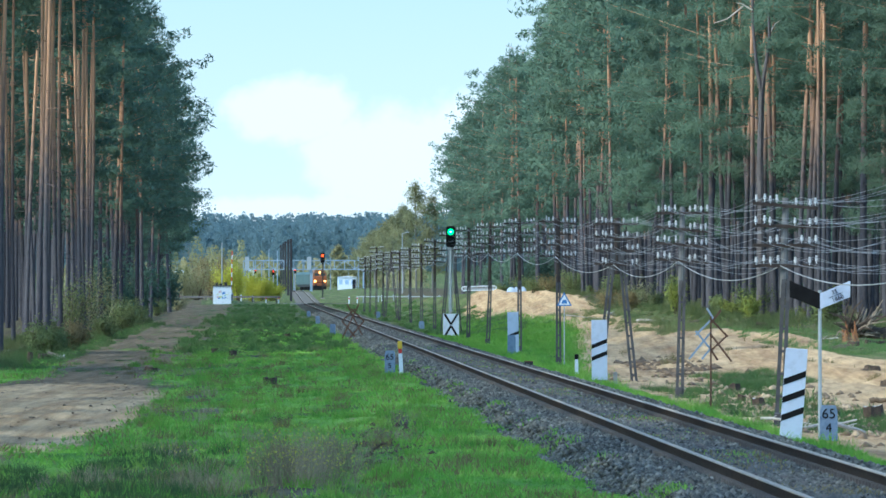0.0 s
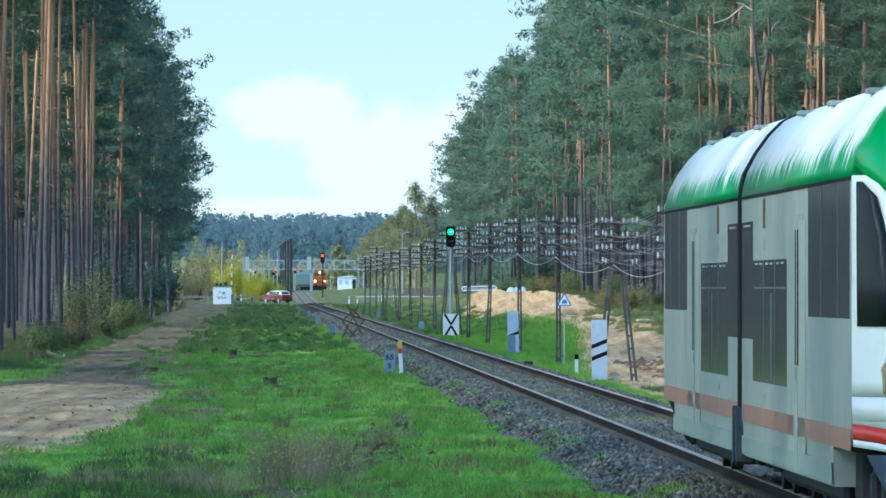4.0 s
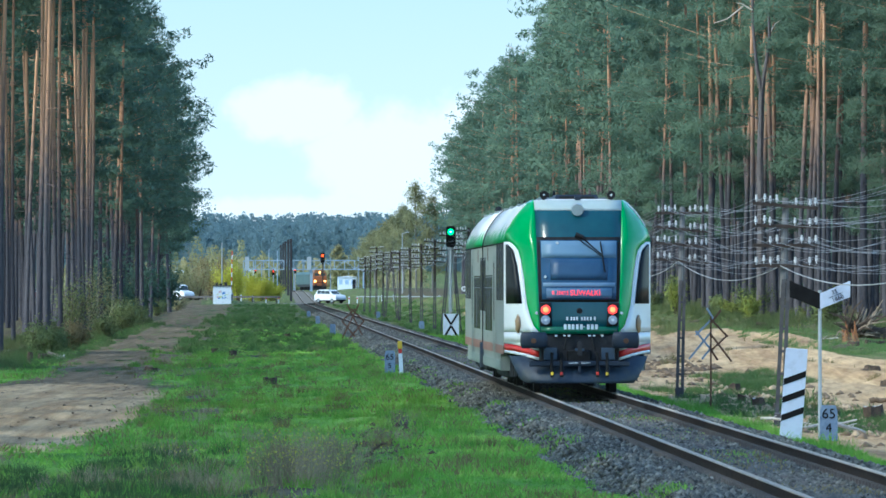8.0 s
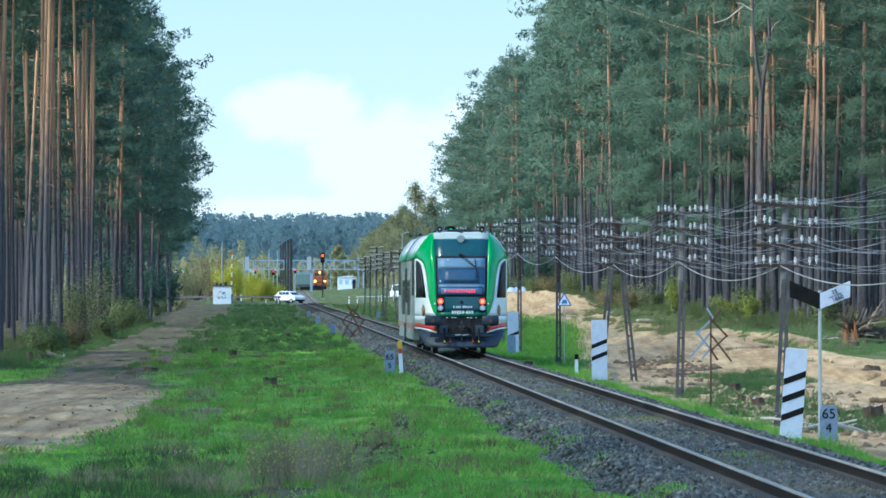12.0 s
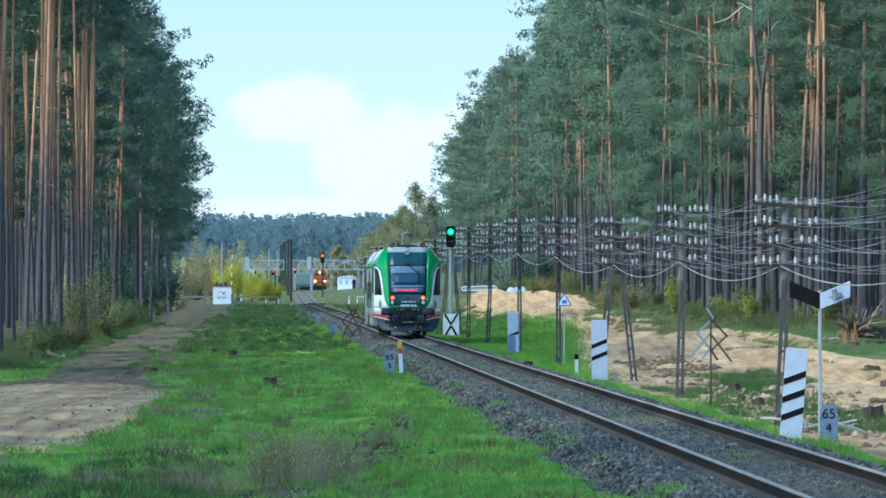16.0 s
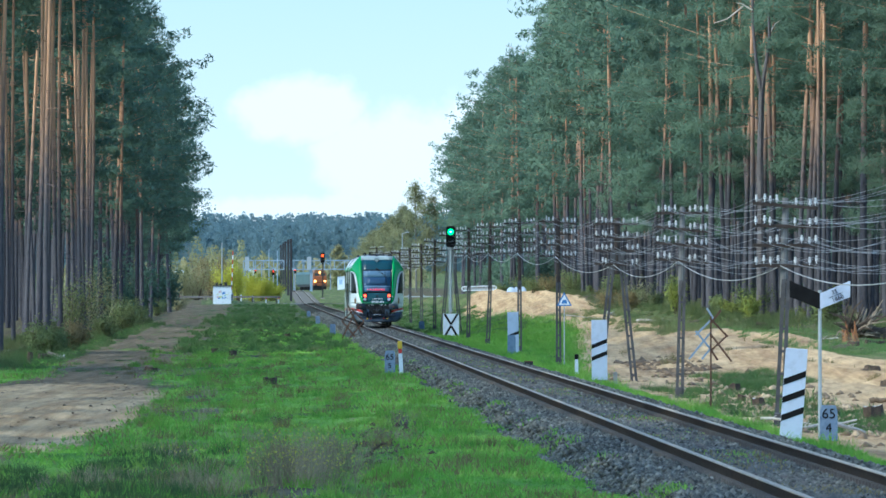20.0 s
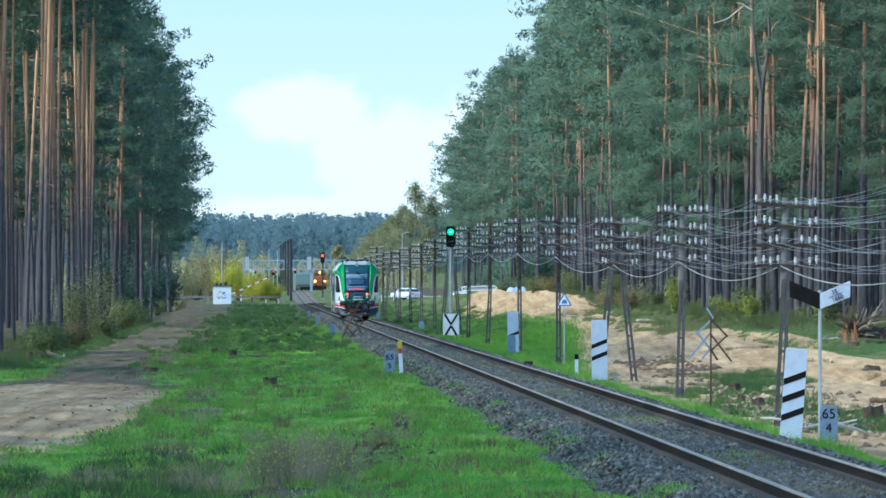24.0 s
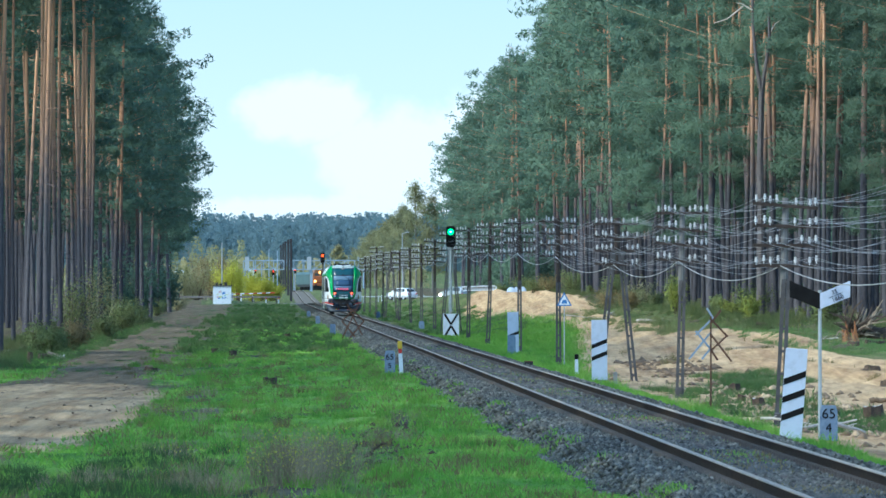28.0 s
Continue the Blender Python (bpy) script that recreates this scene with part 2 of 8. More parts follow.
M_AMBERGLOW = glow("amber_lens", (1.0, 0.10, 0.01), 0.9)
M_HEADGLOW = glow("headlight_lens", (1.0, 0.80, 0.55), 24.0)
# dusty, rough surfaces shine little
for _m in (M_STEEL, M_SLEEPER, M_BALLAST, M_STONE, M_DARKCONC, M_RAILTOP, M_ARM, M_BLACK, M_WOODDARK, M_STUMP, M_TWIG, M_POLE):
    _m.node_tree.nodes["Principled BSDF"].inputs["Specular IOR Level"].default_value = 0.12


def bark():
    """Pine bark: grey and furrowed at the foot, orange and flaky further up."""
    # the foot's grey is made darker and bluer for shade under the crowns
    ma = paint("pine_bark", [(0.043, 0.042, 0.05), (0.105, 0.098, 0.108), (0.058, 0.056, 0.065)], 2.2, 0.9, 0.9, stretch=(3, 3, 0.7))
    nt = ma.node_tree
    n, l = nt.nodes, nt.links
    b = n["Principled BSDF"]
    src = b.inputs["Base Color"].links[0].from_socket
    co = n.new("ShaderNodeTexCoord")
    sep = n.new("ShaderNodeSeparateXYZ")
    l.new(co.outputs["Object"], sep.inputs[0])
    nz = n.new("ShaderNodeTexNoise")
    nz.inputs["Scale"].default_value = 1.3
    l.new(co.outputs["Object"], nz.inputs["Vector"])
    ad = n.new("ShaderNodeMath")
    ad.operation = "MULTIPLY_ADD"
    ad.inputs[1].default_value = 6.0
    l.new(nz.outputs["Fac"], ad.inputs[0])
    l.new(sep.outputs["Z"], ad.inputs[2])
    mr = n.new("ShaderNodeMapRange")
    mr.inputs["From Min"].default_value, mr.inputs["From Max"].default_value = 9.4, 15.0
    l.new(ad.outputs[0], mr.inputs["Value"])
    mix = n.new("ShaderNodeMix")
    mix.data_type = "RGBA"
    l.new(mr.outputs["Result"], mix.inputs["Factor"])
    l.new(src, mix.inputs["A"])
    mix.inputs["B"].default_value = (0.49, 0.28, 0.165, 1)
    # a wide random tone per tree and limb, for sunlit and shaded trunks
    info, geo, tone = n.new("ShaderNodeObjectInfo"), n.new("ShaderNodeNewGeometry"), n.new("ShaderNodeMapRange")
    both = n.new("ShaderNodeMath")
    l.new(info.outputs["Random"], both.inputs[0])
    l.new(geo.outputs["Random Per Island"], both.inputs[1])
    tone.inputs["From Max"].default_value = 2.0
    tone.inputs["To Min"].default_value, tone.inputs["To Max"].default_value = 0.28, 1.30
    l.new(both.outputs[0], tone.inputs["Value"])
    mul = n.new("ShaderNodeMix")
    mul.data_type, mul.blend_type = "RGBA", "MULTIPLY"
    mul.inputs["Factor"].default_value = 1.0
    l.new(mix.outputs["Result"], mul.inputs["A"])
    l.new(tone.outputs["Result"], mul.inputs["B"])
    l.new(mul.outputs["Result"], b.inputs["Base Color"])
    return ma


M_BARK = bark()
M_BARK.node_tree.nodes["Principled BSDF"].inputs["Specular IOR Level"].default_value = 0.12
M_NEEDLE = leafy("pine_needles", [(0.092, 0.148, 0.105), (0.128, 0.192, 0.13), (0.176, 0.24, 0.156)], 0.5, 0.16, False)
# distance haze is mixed into this pale bluish green
M_NEEDLE_HAZED = leafy("hazed_pine_needles", [(0.14, 0.22, 0.255), (0.168, 0.245, 0.275)], 0.1, 0.012, False, 0.6)
M_LEAF_YOUNG = leafy("young_leaves", [(0.43, 0.44, 0.045), (0.57, 0.56, 0.075), (0.62, 0.58, 0.12)], 0.25)
M_LEAF_BUSH = leafy("undergrowth_leaves", [(0.09, 0.125, 0.045), (0.15, 0.18, 0.065), (0.21, 0.205, 0.10)], 0.4)
M_LEAF_SCRUB = leafy("scrub_leaves", [(0.055, 0.11, 0.04), (0.09, 0.15, 0.05), (0.14, 0.16, 0.075)], 0.4)
M_LEAF_OLIVE = leafy("olive_leaves", [(0.15, 0.195, 0.075), (0.23, 0.265, 0.105), (0.30, 0.285, 0.13)], 0.4)
M_LEAF_PALE = leafy("pale_spring_leaves", [(0.27, 0.265, 0.13), (0.39, 0.365, 0.20)], 0.15, 0.1, False)
M_LEAF_SAP = leafy("sapling_leaves", [(0.19, 0.235, 0.05), (0.29, 0.325, 0.075), (0.36, 0.36, 0.11)], 0.35)
M_LEAF_TAN = leafy("tan_leaves", [(0.19, 0.16, 0.075), (0.28, 0.215, 0.10), (0.24, 0.23, 0.085)], 0.35)
M_BLADE = leafy("grass_blades", [(0.13, 0.27, 0.04), (0.22, 0.40, 0.062), (0.34, 0.45, 0.095)], 0.35, 0.4)
M_BLADE_DULL = leafy("dull_grass", [(0.095, 0.16, 0.05), (0.135, 0.215, 0.066), (0.20, 0.225, 0.10)], 0.4, 0.3)
M_BLADE_DRY = leafy("dry_grass", [(0.17, 0.15, 0.06), (0.28, 0.23, 0.11)], 0.35, 0.4)


def ground_material():
    ma = bpy.data.materials.new("ground_earth")
    ma.use_nodes = True
    n, l = ma.node_tree.nodes, ma.node_tree.links
    b = n["Principled BSDF"]
    b.inputs["Roughness"].default_value = 0.95
    b.inputs["Specular IOR Level"].default_value = 0.15
    co = n.new("ShaderNodeTexCoord")

    def tex(scale, detail, stretch=(1, 1, 1)):
        mp = n.new("ShaderNodeMapping")
        mp.inputs["Scale"].default_value = stretch
        l.new(co.outputs["Object"], mp.inputs["Vector"])
        t = n.new("ShaderNodeTexNoise")
        t.inputs["Scale"].default_value, t.inputs["Detail"].default_value, t.inputs["Roughness"].default_value = scale, detail, 0.7
        l.new(mp.outputs["Vector"], t.inputs["Vector"])
        return t.outputs["Fac"]

    def ramp(fac, stops):
        r = n.new("ShaderNodeValToRGB")
        e = r.color_ramp.elements
        for i, (p, c) in enumerate(stops):
            el = e[i] if i < 2 else e.new(p)
            el.position, el.color = p, (*c, 1)
        l.new(fac, r.inputs["Fac"])
        return r.outputs["Color"]

    big, mid, tiny = tex(0.7, 6, (1, 0.16, 1)), tex(0.9, 9, (1, 0.07, 1)), tex(14, 5)
    grass = ramp(mid, [(0.37, (0.085, 0.08, 0.035)), (0.44, (0.12, 0.24, 0.03)), (0.56, (0.20, 0.36, 0.045)), (0.68, (0.27, 0.34, 0.085))])
    # long darker streaks put the shading of wheel ruts into the sand
    rut_shade = tex(1.5, 9, (1, 0.014, 1))
    sand = ramp(rut_shade, [(0.36, (0.35, 0.22, 0.115)), (0.47, (0.48, 0.325, 0.17)), (0.60, (0.57, 0.405, 0.225))])
    dirt = ramp(tex(1.3, 9, (1, 0.016, 1)), [(0.36, (0.105, 0.09, 0.05)), (0.5, (0.18, 0.135, 0.08)), (0.64, (0.25, 0.185, 0.115))])
    floor = ramp(mid, [(0.3, (0.06, 0.055, 0.03)), (0.5, (0.11, 0.085, 0.05)), (0.65, (0.07, 0.09, 0.03))])

    def mask(name, wobble, fac):
        at_ = n.new("ShaderNodeAttribute")
        at_.attribute_name = name
        m = n.new("ShaderNodeMath")
        m.operation = "MULTIPLY_ADD"
        l.new(fac, m.inputs[0])
        m.inputs[1].default_value = wobble
        l.new(at_.outputs["Fac"], m.inputs[2])
        mr = n.new("ShaderNodeMapRange")
        mr.inputs["From Min"].default_value, mr.inputs["From Max"].default_value = 0.5 + wobble * 0.5 - 0.09, 0.5 + wobble * 0.5 + 0.09
        l.new(m.outputs[0], mr.inputs["Value"])
        return mr.outputs["Result"]

    def mix(fac, a, c):
        m = n.new("ShaderNodeMix")
        m.data_type = "RGBA"
        l.new(fac, m.inputs["Factor"])
        l.new(a, m.inputs["A"])
        l.new(c, m.inputs["B"])
        return m.outputs["Result"]

    dry = ramp(mid, [(0.36, (0.105, 0.085, 0.05)), (0.46, (0.085, 0.105, 0.036)), (0.54, (0.115, 0.155, 0.044)), (0.64, (0.20, 0.17, 0.085))])
    col = mix(mask("dry", 1.2, mid), grass, dry)
    thatch = ramp(mid, [(0.36, (0.055, 0.05, 0.036)), (0.5, (0.10, 0.092, 0.062)), (0.64, (0.165, 0.145, 0.105))])
    col = mix(mask("bare", 0.9, mid), col, thatch)
    col = mix(mask("floor", 0.7, mid), col, floor)
    col = mix(mask("dirt", 1.1, tex(0.8, 7, (1, 0.03, 1))), col, dirt)
    col = mix(mask("sand", 1.0, big), col, sand)
    grain = ramp(tex(3.4, 8, (1, 0.06, 1)), [(0.34, (0.62, 0.60, 0.58)), (0.5, (1.0, 1.0, 1.0)), (0.66, (1.22, 1.22, 1.22))])
    fine = n.new("ShaderNodeMix")
    fine.data_type, fine.blend_type = "RGBA", "MULTIPLY"
    fine.inputs["Factor"].default_value = 1.0
    l.new(col, fine.inputs["A"])
    l.new(grain, fine.inputs["B"])
    l.new(fine.outputs["Result"], b.inputs["Base Color"])
    bp = n.new("ShaderNodeBump")
    bp.inputs["Strength"].default_value, bp.inputs["Distance"].default_value = 0.9, 0.06
    l.new(tiny, bp.inputs["Height"])
    l.new(bp.outputs["Normal"], b.inputs["Normal"])
    return ma


def build_ground():
    fine = np.concatenate([np.arange(-24, -2.5, 0.6), np.arange(-2.5, 2.6, 0.5), np.arange(3.0, 6, 0.45), np.arange(6.0, 15, 0.28), np.arange(15.2, 24, 0.6)])
    ds = np.concatenate([[-1500, -900, -500, -250, -120, -70, -45, -32], fine, [26, 32, 45, 70, 120, 250, 500, 900, 1500]])
    us = np.concatenate([[-900, -400, -150, -60], np.arange(-20, 100, 12), np.arange(100, 420, 1.6), np.arange(420, 1000, 4), np.arange(1000, 1335, 9), np.arange(1335, 1382, 2.5), np.arange(1390, 2200, 30), [2300, 2450, 2700, 3000, 3300, 3600, 4000, 4600, 4950]])
    D, U = np.meshgrid(ds, us)
    Z = ground_z(D, U)
    Z[np.abs(D) > 200] = np.minimum(Z[np.abs(D) > 200], 3.0) + 0
    V = np.stack([6.15 - LEAN * U + D, U, Z], -1).reshape(-1, 3)
    nd, nu = len(ds), len(us)
    i = np.arange(nd * nu).reshape(nu, nd)
    F = np.stack([i[:-1, :-1], i[:-1, 1:], i[1:, 1:], i[1:, :-1]], -1).reshape(-1, 4)
    me = mesh_of("ground", V, F, ground_material(), True)
    path = np.interp(U, [0, 130, 215, 270, 311, 425, 560, 900, 1340], [-12.6, -12.4, -11.4, -11.0, -11.0, -11.5, -11.2, -12.0, -13.5])
    wide = np.interp(U, [0, 150, 180, 245, 290, 425, 560, 900, 1340], [1.2, 2.2, 2.9, 2.6, 1.5, 3.0, 2.9, 2.9, 3.0])
    torn = 0.8 * smooth(2.8, 3.3, D) * smooth(6.6, 5.2, D) * smooth(320, 290, U) + 0.8 * np.exp(-((D - 6.9) / 0.8) ** 2 - ((U - 336) / 9) ** 2)
    dirt = (0.74 - 0.06 * smooth(280, 380, U) - 0.10 * smooth(550, 1000, U) + 0.10 * wave(D * 0.8, U * 0.02, 1.0)) * smooth(1.0, -1.0, (np.abs(D - path) - wide - 0.4) / 1.1) * smooth(1345, 1320, U)
    near = smooth(140, 160, U) * smooth(300, 240, U)
    sandl = smooth(1.0, -1.0, (np.abs(D - path) - wide) / 0.7) * near
    sandr = smooth(-1.0, 1.0, (D - sand_edge(U)) / 1.1) * smooth(1.0, -1.0, (D - np.interp(U, [100, 270, 300, 322, 345, 368, 388, 400, 465, 530, 600, 700, 900], [18, 13.5, 11.2, 11.4, 12.8, 13.2, 12.0, 10.9, 10.9, 11.3, 13.4, 15.2, 14.6])) / 0.9) * smooth(1150, 900, U)
    green = np.exp(-((D - 6.9) / 1.0) ** 2 - ((U - 273) / 13) ** 2) + np.exp(-((D - 14.2) / 1.5) ** 2 - ((U - 345) / 40) ** 2) + np.exp(-((D - 5.9) / 0.75) ** 2 - ((U - 252) / 22) ** 2) + np.exp(-((D - 5.6) / 0.5) ** 2 - ((U - 205) / 14) ** 2)
    sandr = sandr * (1 - 0.75 * np.clip(green, 0, 1))
    torn = torn * (1 - 0.8 * np.clip(green, 0, 1))
    floor = np.maximum(smooth(-13.8, -15.2, D), smooth(13.0, 15.5, D) * smooth(350, 420, U))
    for name, arr in (("dry", 0.28 + 0.42 * smooth(340, 800, U) + 0.4 * smooth(1330, 1390, U) + 0.55 * smooth(3.6, 4.6, D) * smooth(400, 350, U) + 0.62 * smooth(8.6, 10.2, D) * smooth(370, 400, U)), ("bare", 0.8 * bare_spots(D, U)), ("dirt", np.maximum(dirt, torn)), ("sand", np.maximum(0.98 * sandl, sandr * (1 - 0.42 * torn))), ("floor", floor * smooth(3200, 1400, U))):
        a = me.attributes.new(name, "FLOAT", "POINT")
        a.data.foreach_set("value", arr.astype(np.float32).ravel())
    ob = new("ground", me)
    tagged(ob, "grass verge, bare sand and forest floor beside the railway", "ground", kind="structure")


build_ground()


# ---- the track ----
def sweep(name, outline, us, d0, material, height=0.0):
    """A section of (x, z) carried along the track."""
    V, F = [], []
    k = len(outline)
    for u in us:
        z = track_z(u) + height
        V += [(track_x(u) + d0 + x, u, z + h) for x, h in outline]
    for j in range(len(us) - 1):
        for i in range(k):
            a, b_ = j * k + i, j * k + (i + 1) % k
            F.append((a, b_, b_ + k, a + k))
    F.append(tuple(range(k - 1, -1, -1)))
    F.append(tuple(range((len(us) - 1) * k, len(us) * k)))
    return mesh_of(name, V, F, material)


def build_track():
    us = [-60, 60, 200, 400, 700, 1000, 1300, 1352] + list(range(1380, 2401, 60))
    rail = [(-0.07, -0.165), (0.07, -0.165), (0.07, -0.15), (0.012, -0.135), (0.012, -0.045), (0.036, -0.036), (0.036, -0.004), (-0.036, -0.004), (-0.036, -0.036), (-0.012, -0.045), (-0.012, -0.135), (-0.07, -0.15)]
    top = [(-0.038, -0.015), (0.038, -0.015), (0.0385, -0.006), (0.028, 0.001), (-0.028, 0.001), (-0.0385, -0.006)]
    for d in (-0.753, 0.753):
        r = new("rail", sweep("rail", rail, us, d, M_STEEL))
        tagged(r, "rusty steel rail of a single railway track", "rail", "rails of the track", "structure")
        part("rail_head", sweep("rail_head", top, us, d, M_RAILTOP), None, r, "worn bright running surface")
    bed = [(-2.15, -0.60), (-1.65, -0.22), (-1.35, -0.19), (-0.65, -0.20), (0, -0.215), (0.65, -0.20), (1.35, -0.19), (1.62, -0.22), (2.1, -0.60)]
    us2 = list(np.arange(-60, 420, 1.5)) + list(np.arange(420, 1350, 8)) + [1352]
    yard = sweep("ballast", bed, list(range(1352, 2401, 40)) + [2401], 0.0, M_YARD)
    tagged(new("ballast", yard), "brown sandy ballast of the track in the station", "ballast", kind="structure")
    me = sweep("ballast", bed, us2, 0.0, M_BALLAST)
    for v in me.vertices:
        if v.co.y < 1340:
            q = (v.co.x * 3.1, v.co.y * 0.9, 0.0)
            v.co.z += 0.012 * noise.noise(q)
            v.co.x += 0.03 * noise.noise((v.co.y * 0.7, v.co.x, 4.0))
    tagged(new("ballast", me), "grey crushed-stone ballast bed of the track", "ballast", kind="structure")
    # sleepers with their fastenings
    bm = bmesh.new()
    add_box(bm, (-1.25, -0.125, -0.33), (1.25, 0.125, -0.172), None, 0.02)
    for d in (-0.753, 0.753):
        for k in (-0.11, 0.11):
            add_box(bm, (d + k - 0.05, -0.08, -0.175), (d + k + 0.05, 0.08, -0.105))
    me = bpy.data.meshes.new("sleeper")
    bm.to_mesh(me)
    bm.free()
    me.materials.append(M_SLEEPER)
    root = thing("sleeper_row", Matrix(), "concrete sleepers half buried in ballast", "sleepers", kind="structure")
    for i in range(300):
        u = 80 + 0.62 * i
        o = new("sleeper", me)
        o.parent = root
        o.matrix_world = pose(track_x(u), u, 0, 0, 0, YAW)
    base = np.array([v.co[:] for v in me.vertices])
    faces = [tuple(p.vertices) for p in me.polygons]
    V, F = [], []
    for i in range(500):
        u = 80 + 0.62 * 300 + 0.62 * i
        off = i * len(base)
        V += [(x + track_x(u), y + u, z) for x, y, z in base]
        F += [tuple(j + off for j in f) for f in faces]
    o = part("far_sleepers", mesh_of("far_sleepers", V, F, M_SLEEPER), None, root)
    o["kind"] = "stuff"
    # loose stones of the bed
    n = 54000
    far = NR.rand(n) < 0.22
    u = np.where(far, 400 + 520 * NR.rand(n) ** 1.4, 95 + 330 * NR.rand(n) ** 1.7)
    d = NR.choice([-1, 1], n, p=[0.62, 0.38]) * (0.82 + NR.rand(n) * 1.32)
    mid = NR.rand(n) < 0.36
    d = np.where(mid, (NR.rand(n) - 0.5) * 1.36, d)
    z = np.interp(np.abs(d), [0, 0.7, 1.35, 1.65, 2.15, 2.7], [-0.205, -0.19, -0.18, -0.21, -0.53, -0.6])
    z = np.where(np.abs(d) > 2.0, np.maximum(z, ground_z(d, u) - 0.01), z)
    octa = np.array([(1, 0, 0), (-1, 0, 0), (0, 1, 0), (0, -1, 0), (0, 0, 1), (0, 0, -1)], float)
    of = np.array([(0, 2, 4), (2, 1, 4), (1, 3, 4), (3, 0, 4), (2, 0, 5), (1, 2, 5), (3, 1, 5), (0, 3, 5)])
    size = ((0.021 + 0.042 * NR.rand(n) ** 1.5) * np.where(far, 1.5, 1.0))[:, None, None] * (0.65 + 0.7 * NR.rand(n, 6, 1))
    ang = NR.rand(n) * 6.28
    c, s = np.cos(ang), np.sin(ang)
    P = octa[None] * size * np.array([1.2, 1.0, 0.8]) + (NR.rand(n, 6, 3) - 0.5) * 0.02
    X = P[..., 0] * c[:, None] - P[..., 1] * s[:, None] + (track_x(u) + d)[:, None]
    Y = P[..., 0] * s[:, None] + P[..., 1] * c[:, None] + u[:, None]
    Z = P[..., 2] + z[:, None] + 0.012
    V = np.stack([X, Y, Z], -1).reshape(-1, 3)
    F = (of[None] + (np.arange(n) * 6)[:, None, None]).reshape(-1, 3)
    tagged(new("ballast_stones", mesh_of("ballast_stones", V, F, M_STONE)), "loose grey ballast stones along the track", "stones", kind="stuff")


build_track()


# ---- plants ----
def sprays(centres, out, length, width, lift=0.25):
    """One narrow triangle for each place: a spray of needles or a leaf."""
    n = len(centres)
    v = NR.normal(size=(n, 3))
    v /= np.linalg.norm(v, axis=1)[:, None] + 1e-9
    dirs = v + out
    dirs[:, 2] += lift
    dirs /= np.linalg.norm(dirs, axis=1)[:, None] + 1e-9
    side = np.cross(dirs, NR.normal(size=(n, 3)))
    side /= np.linalg.norm(side, axis=1)[:, None] + 1e-9
    L = (length * (0.6 + 0.8 * NR.rand(n)))[:, None]
    W = (width * (0.6 + 0.8 * NR.rand(n)))[:, None]
    a = centres - dirs * L * 0.35 + side * W * 0.5
    b = centres - dirs * L * 0.35 - side * W * 0.5
    c = centres + dirs * L * 0.65
    return np.stack([a, b, c], 1).reshape(-1, 3)


def unit(v):
    return v / (np.linalg.norm(v, axis=1)[:, None] + 1e-6)


def tri_index(n):
    return np.arange(n).reshape(-1, 3)


def pine_shape(height, base, spread_, pads, per, limbs=30, seed=1, lop=0.0):
    """Places and normals of the needles, and the limbs, of one Scots pine: flat pads of needles along each limb."""
    r = random.Random(seed)
    pts, rad, bars = [], [], []
    for i in range(limbs):
        q = (i + r.random()) / limbs
        z = base + (height - base) * q ** 0.85
        reach = 1.05 * spread_ * (0.35 + 1.0 * math.sin(math.pi * min(1, 0.22 + 0.78 * q)) ** 0.8) * r.uniform(0.55, 1.18)
        if q > 0.9:
            reach *= 0.55
        a = i * 2.399 + r.uniform(-0.5, 0.5)
        reach *= 1 + lop * math.cos(a)
        up = r.uniform(-0.12, 0.25) + 0.45 * q
        tip = Vector((math.cos(a) * reach, math.sin(a) * reach, z + up * reach))
        bars.append((Vector((0, 0, z)), tip))
        for k in range(pads):
            f = 0.30 + 0.75 * (k + r.random()) / pads
            c = Vector((0, 0, z)).lerp(tip, f)
            c += Vector((r.gauss(0, 0.28), r.gauss(0, 0.28), r.gauss(0.05, 0.16) - 0.08 * f * f * reach))
            pts.append(c)
            rad.append(r.uniform(0.42, 0.85) * (0.8 + 0.25 * f))
    P, S = np.array([p[:] for p in pts]), np.array(rad)
    n = len(P) * per
    ball = NR.normal(size=(n, 3))
    ball = unit(ball) * (NR.rand(n, 1) ** 0.45)
    P, S = np.repeat(P, per, axis=0), np.repeat(S, per)[:, None]
    off = ball * S * np.array([1.0, 1.0, 0.72])
    out = unit(P * np.array([1.0, 1.0, 0.0]))
    N = unit(ball * np.array([0.4, 0.4, 0.45]) + out * 0.68 + np.array([0, 0, 0.36]))
    return P + off, N, bars


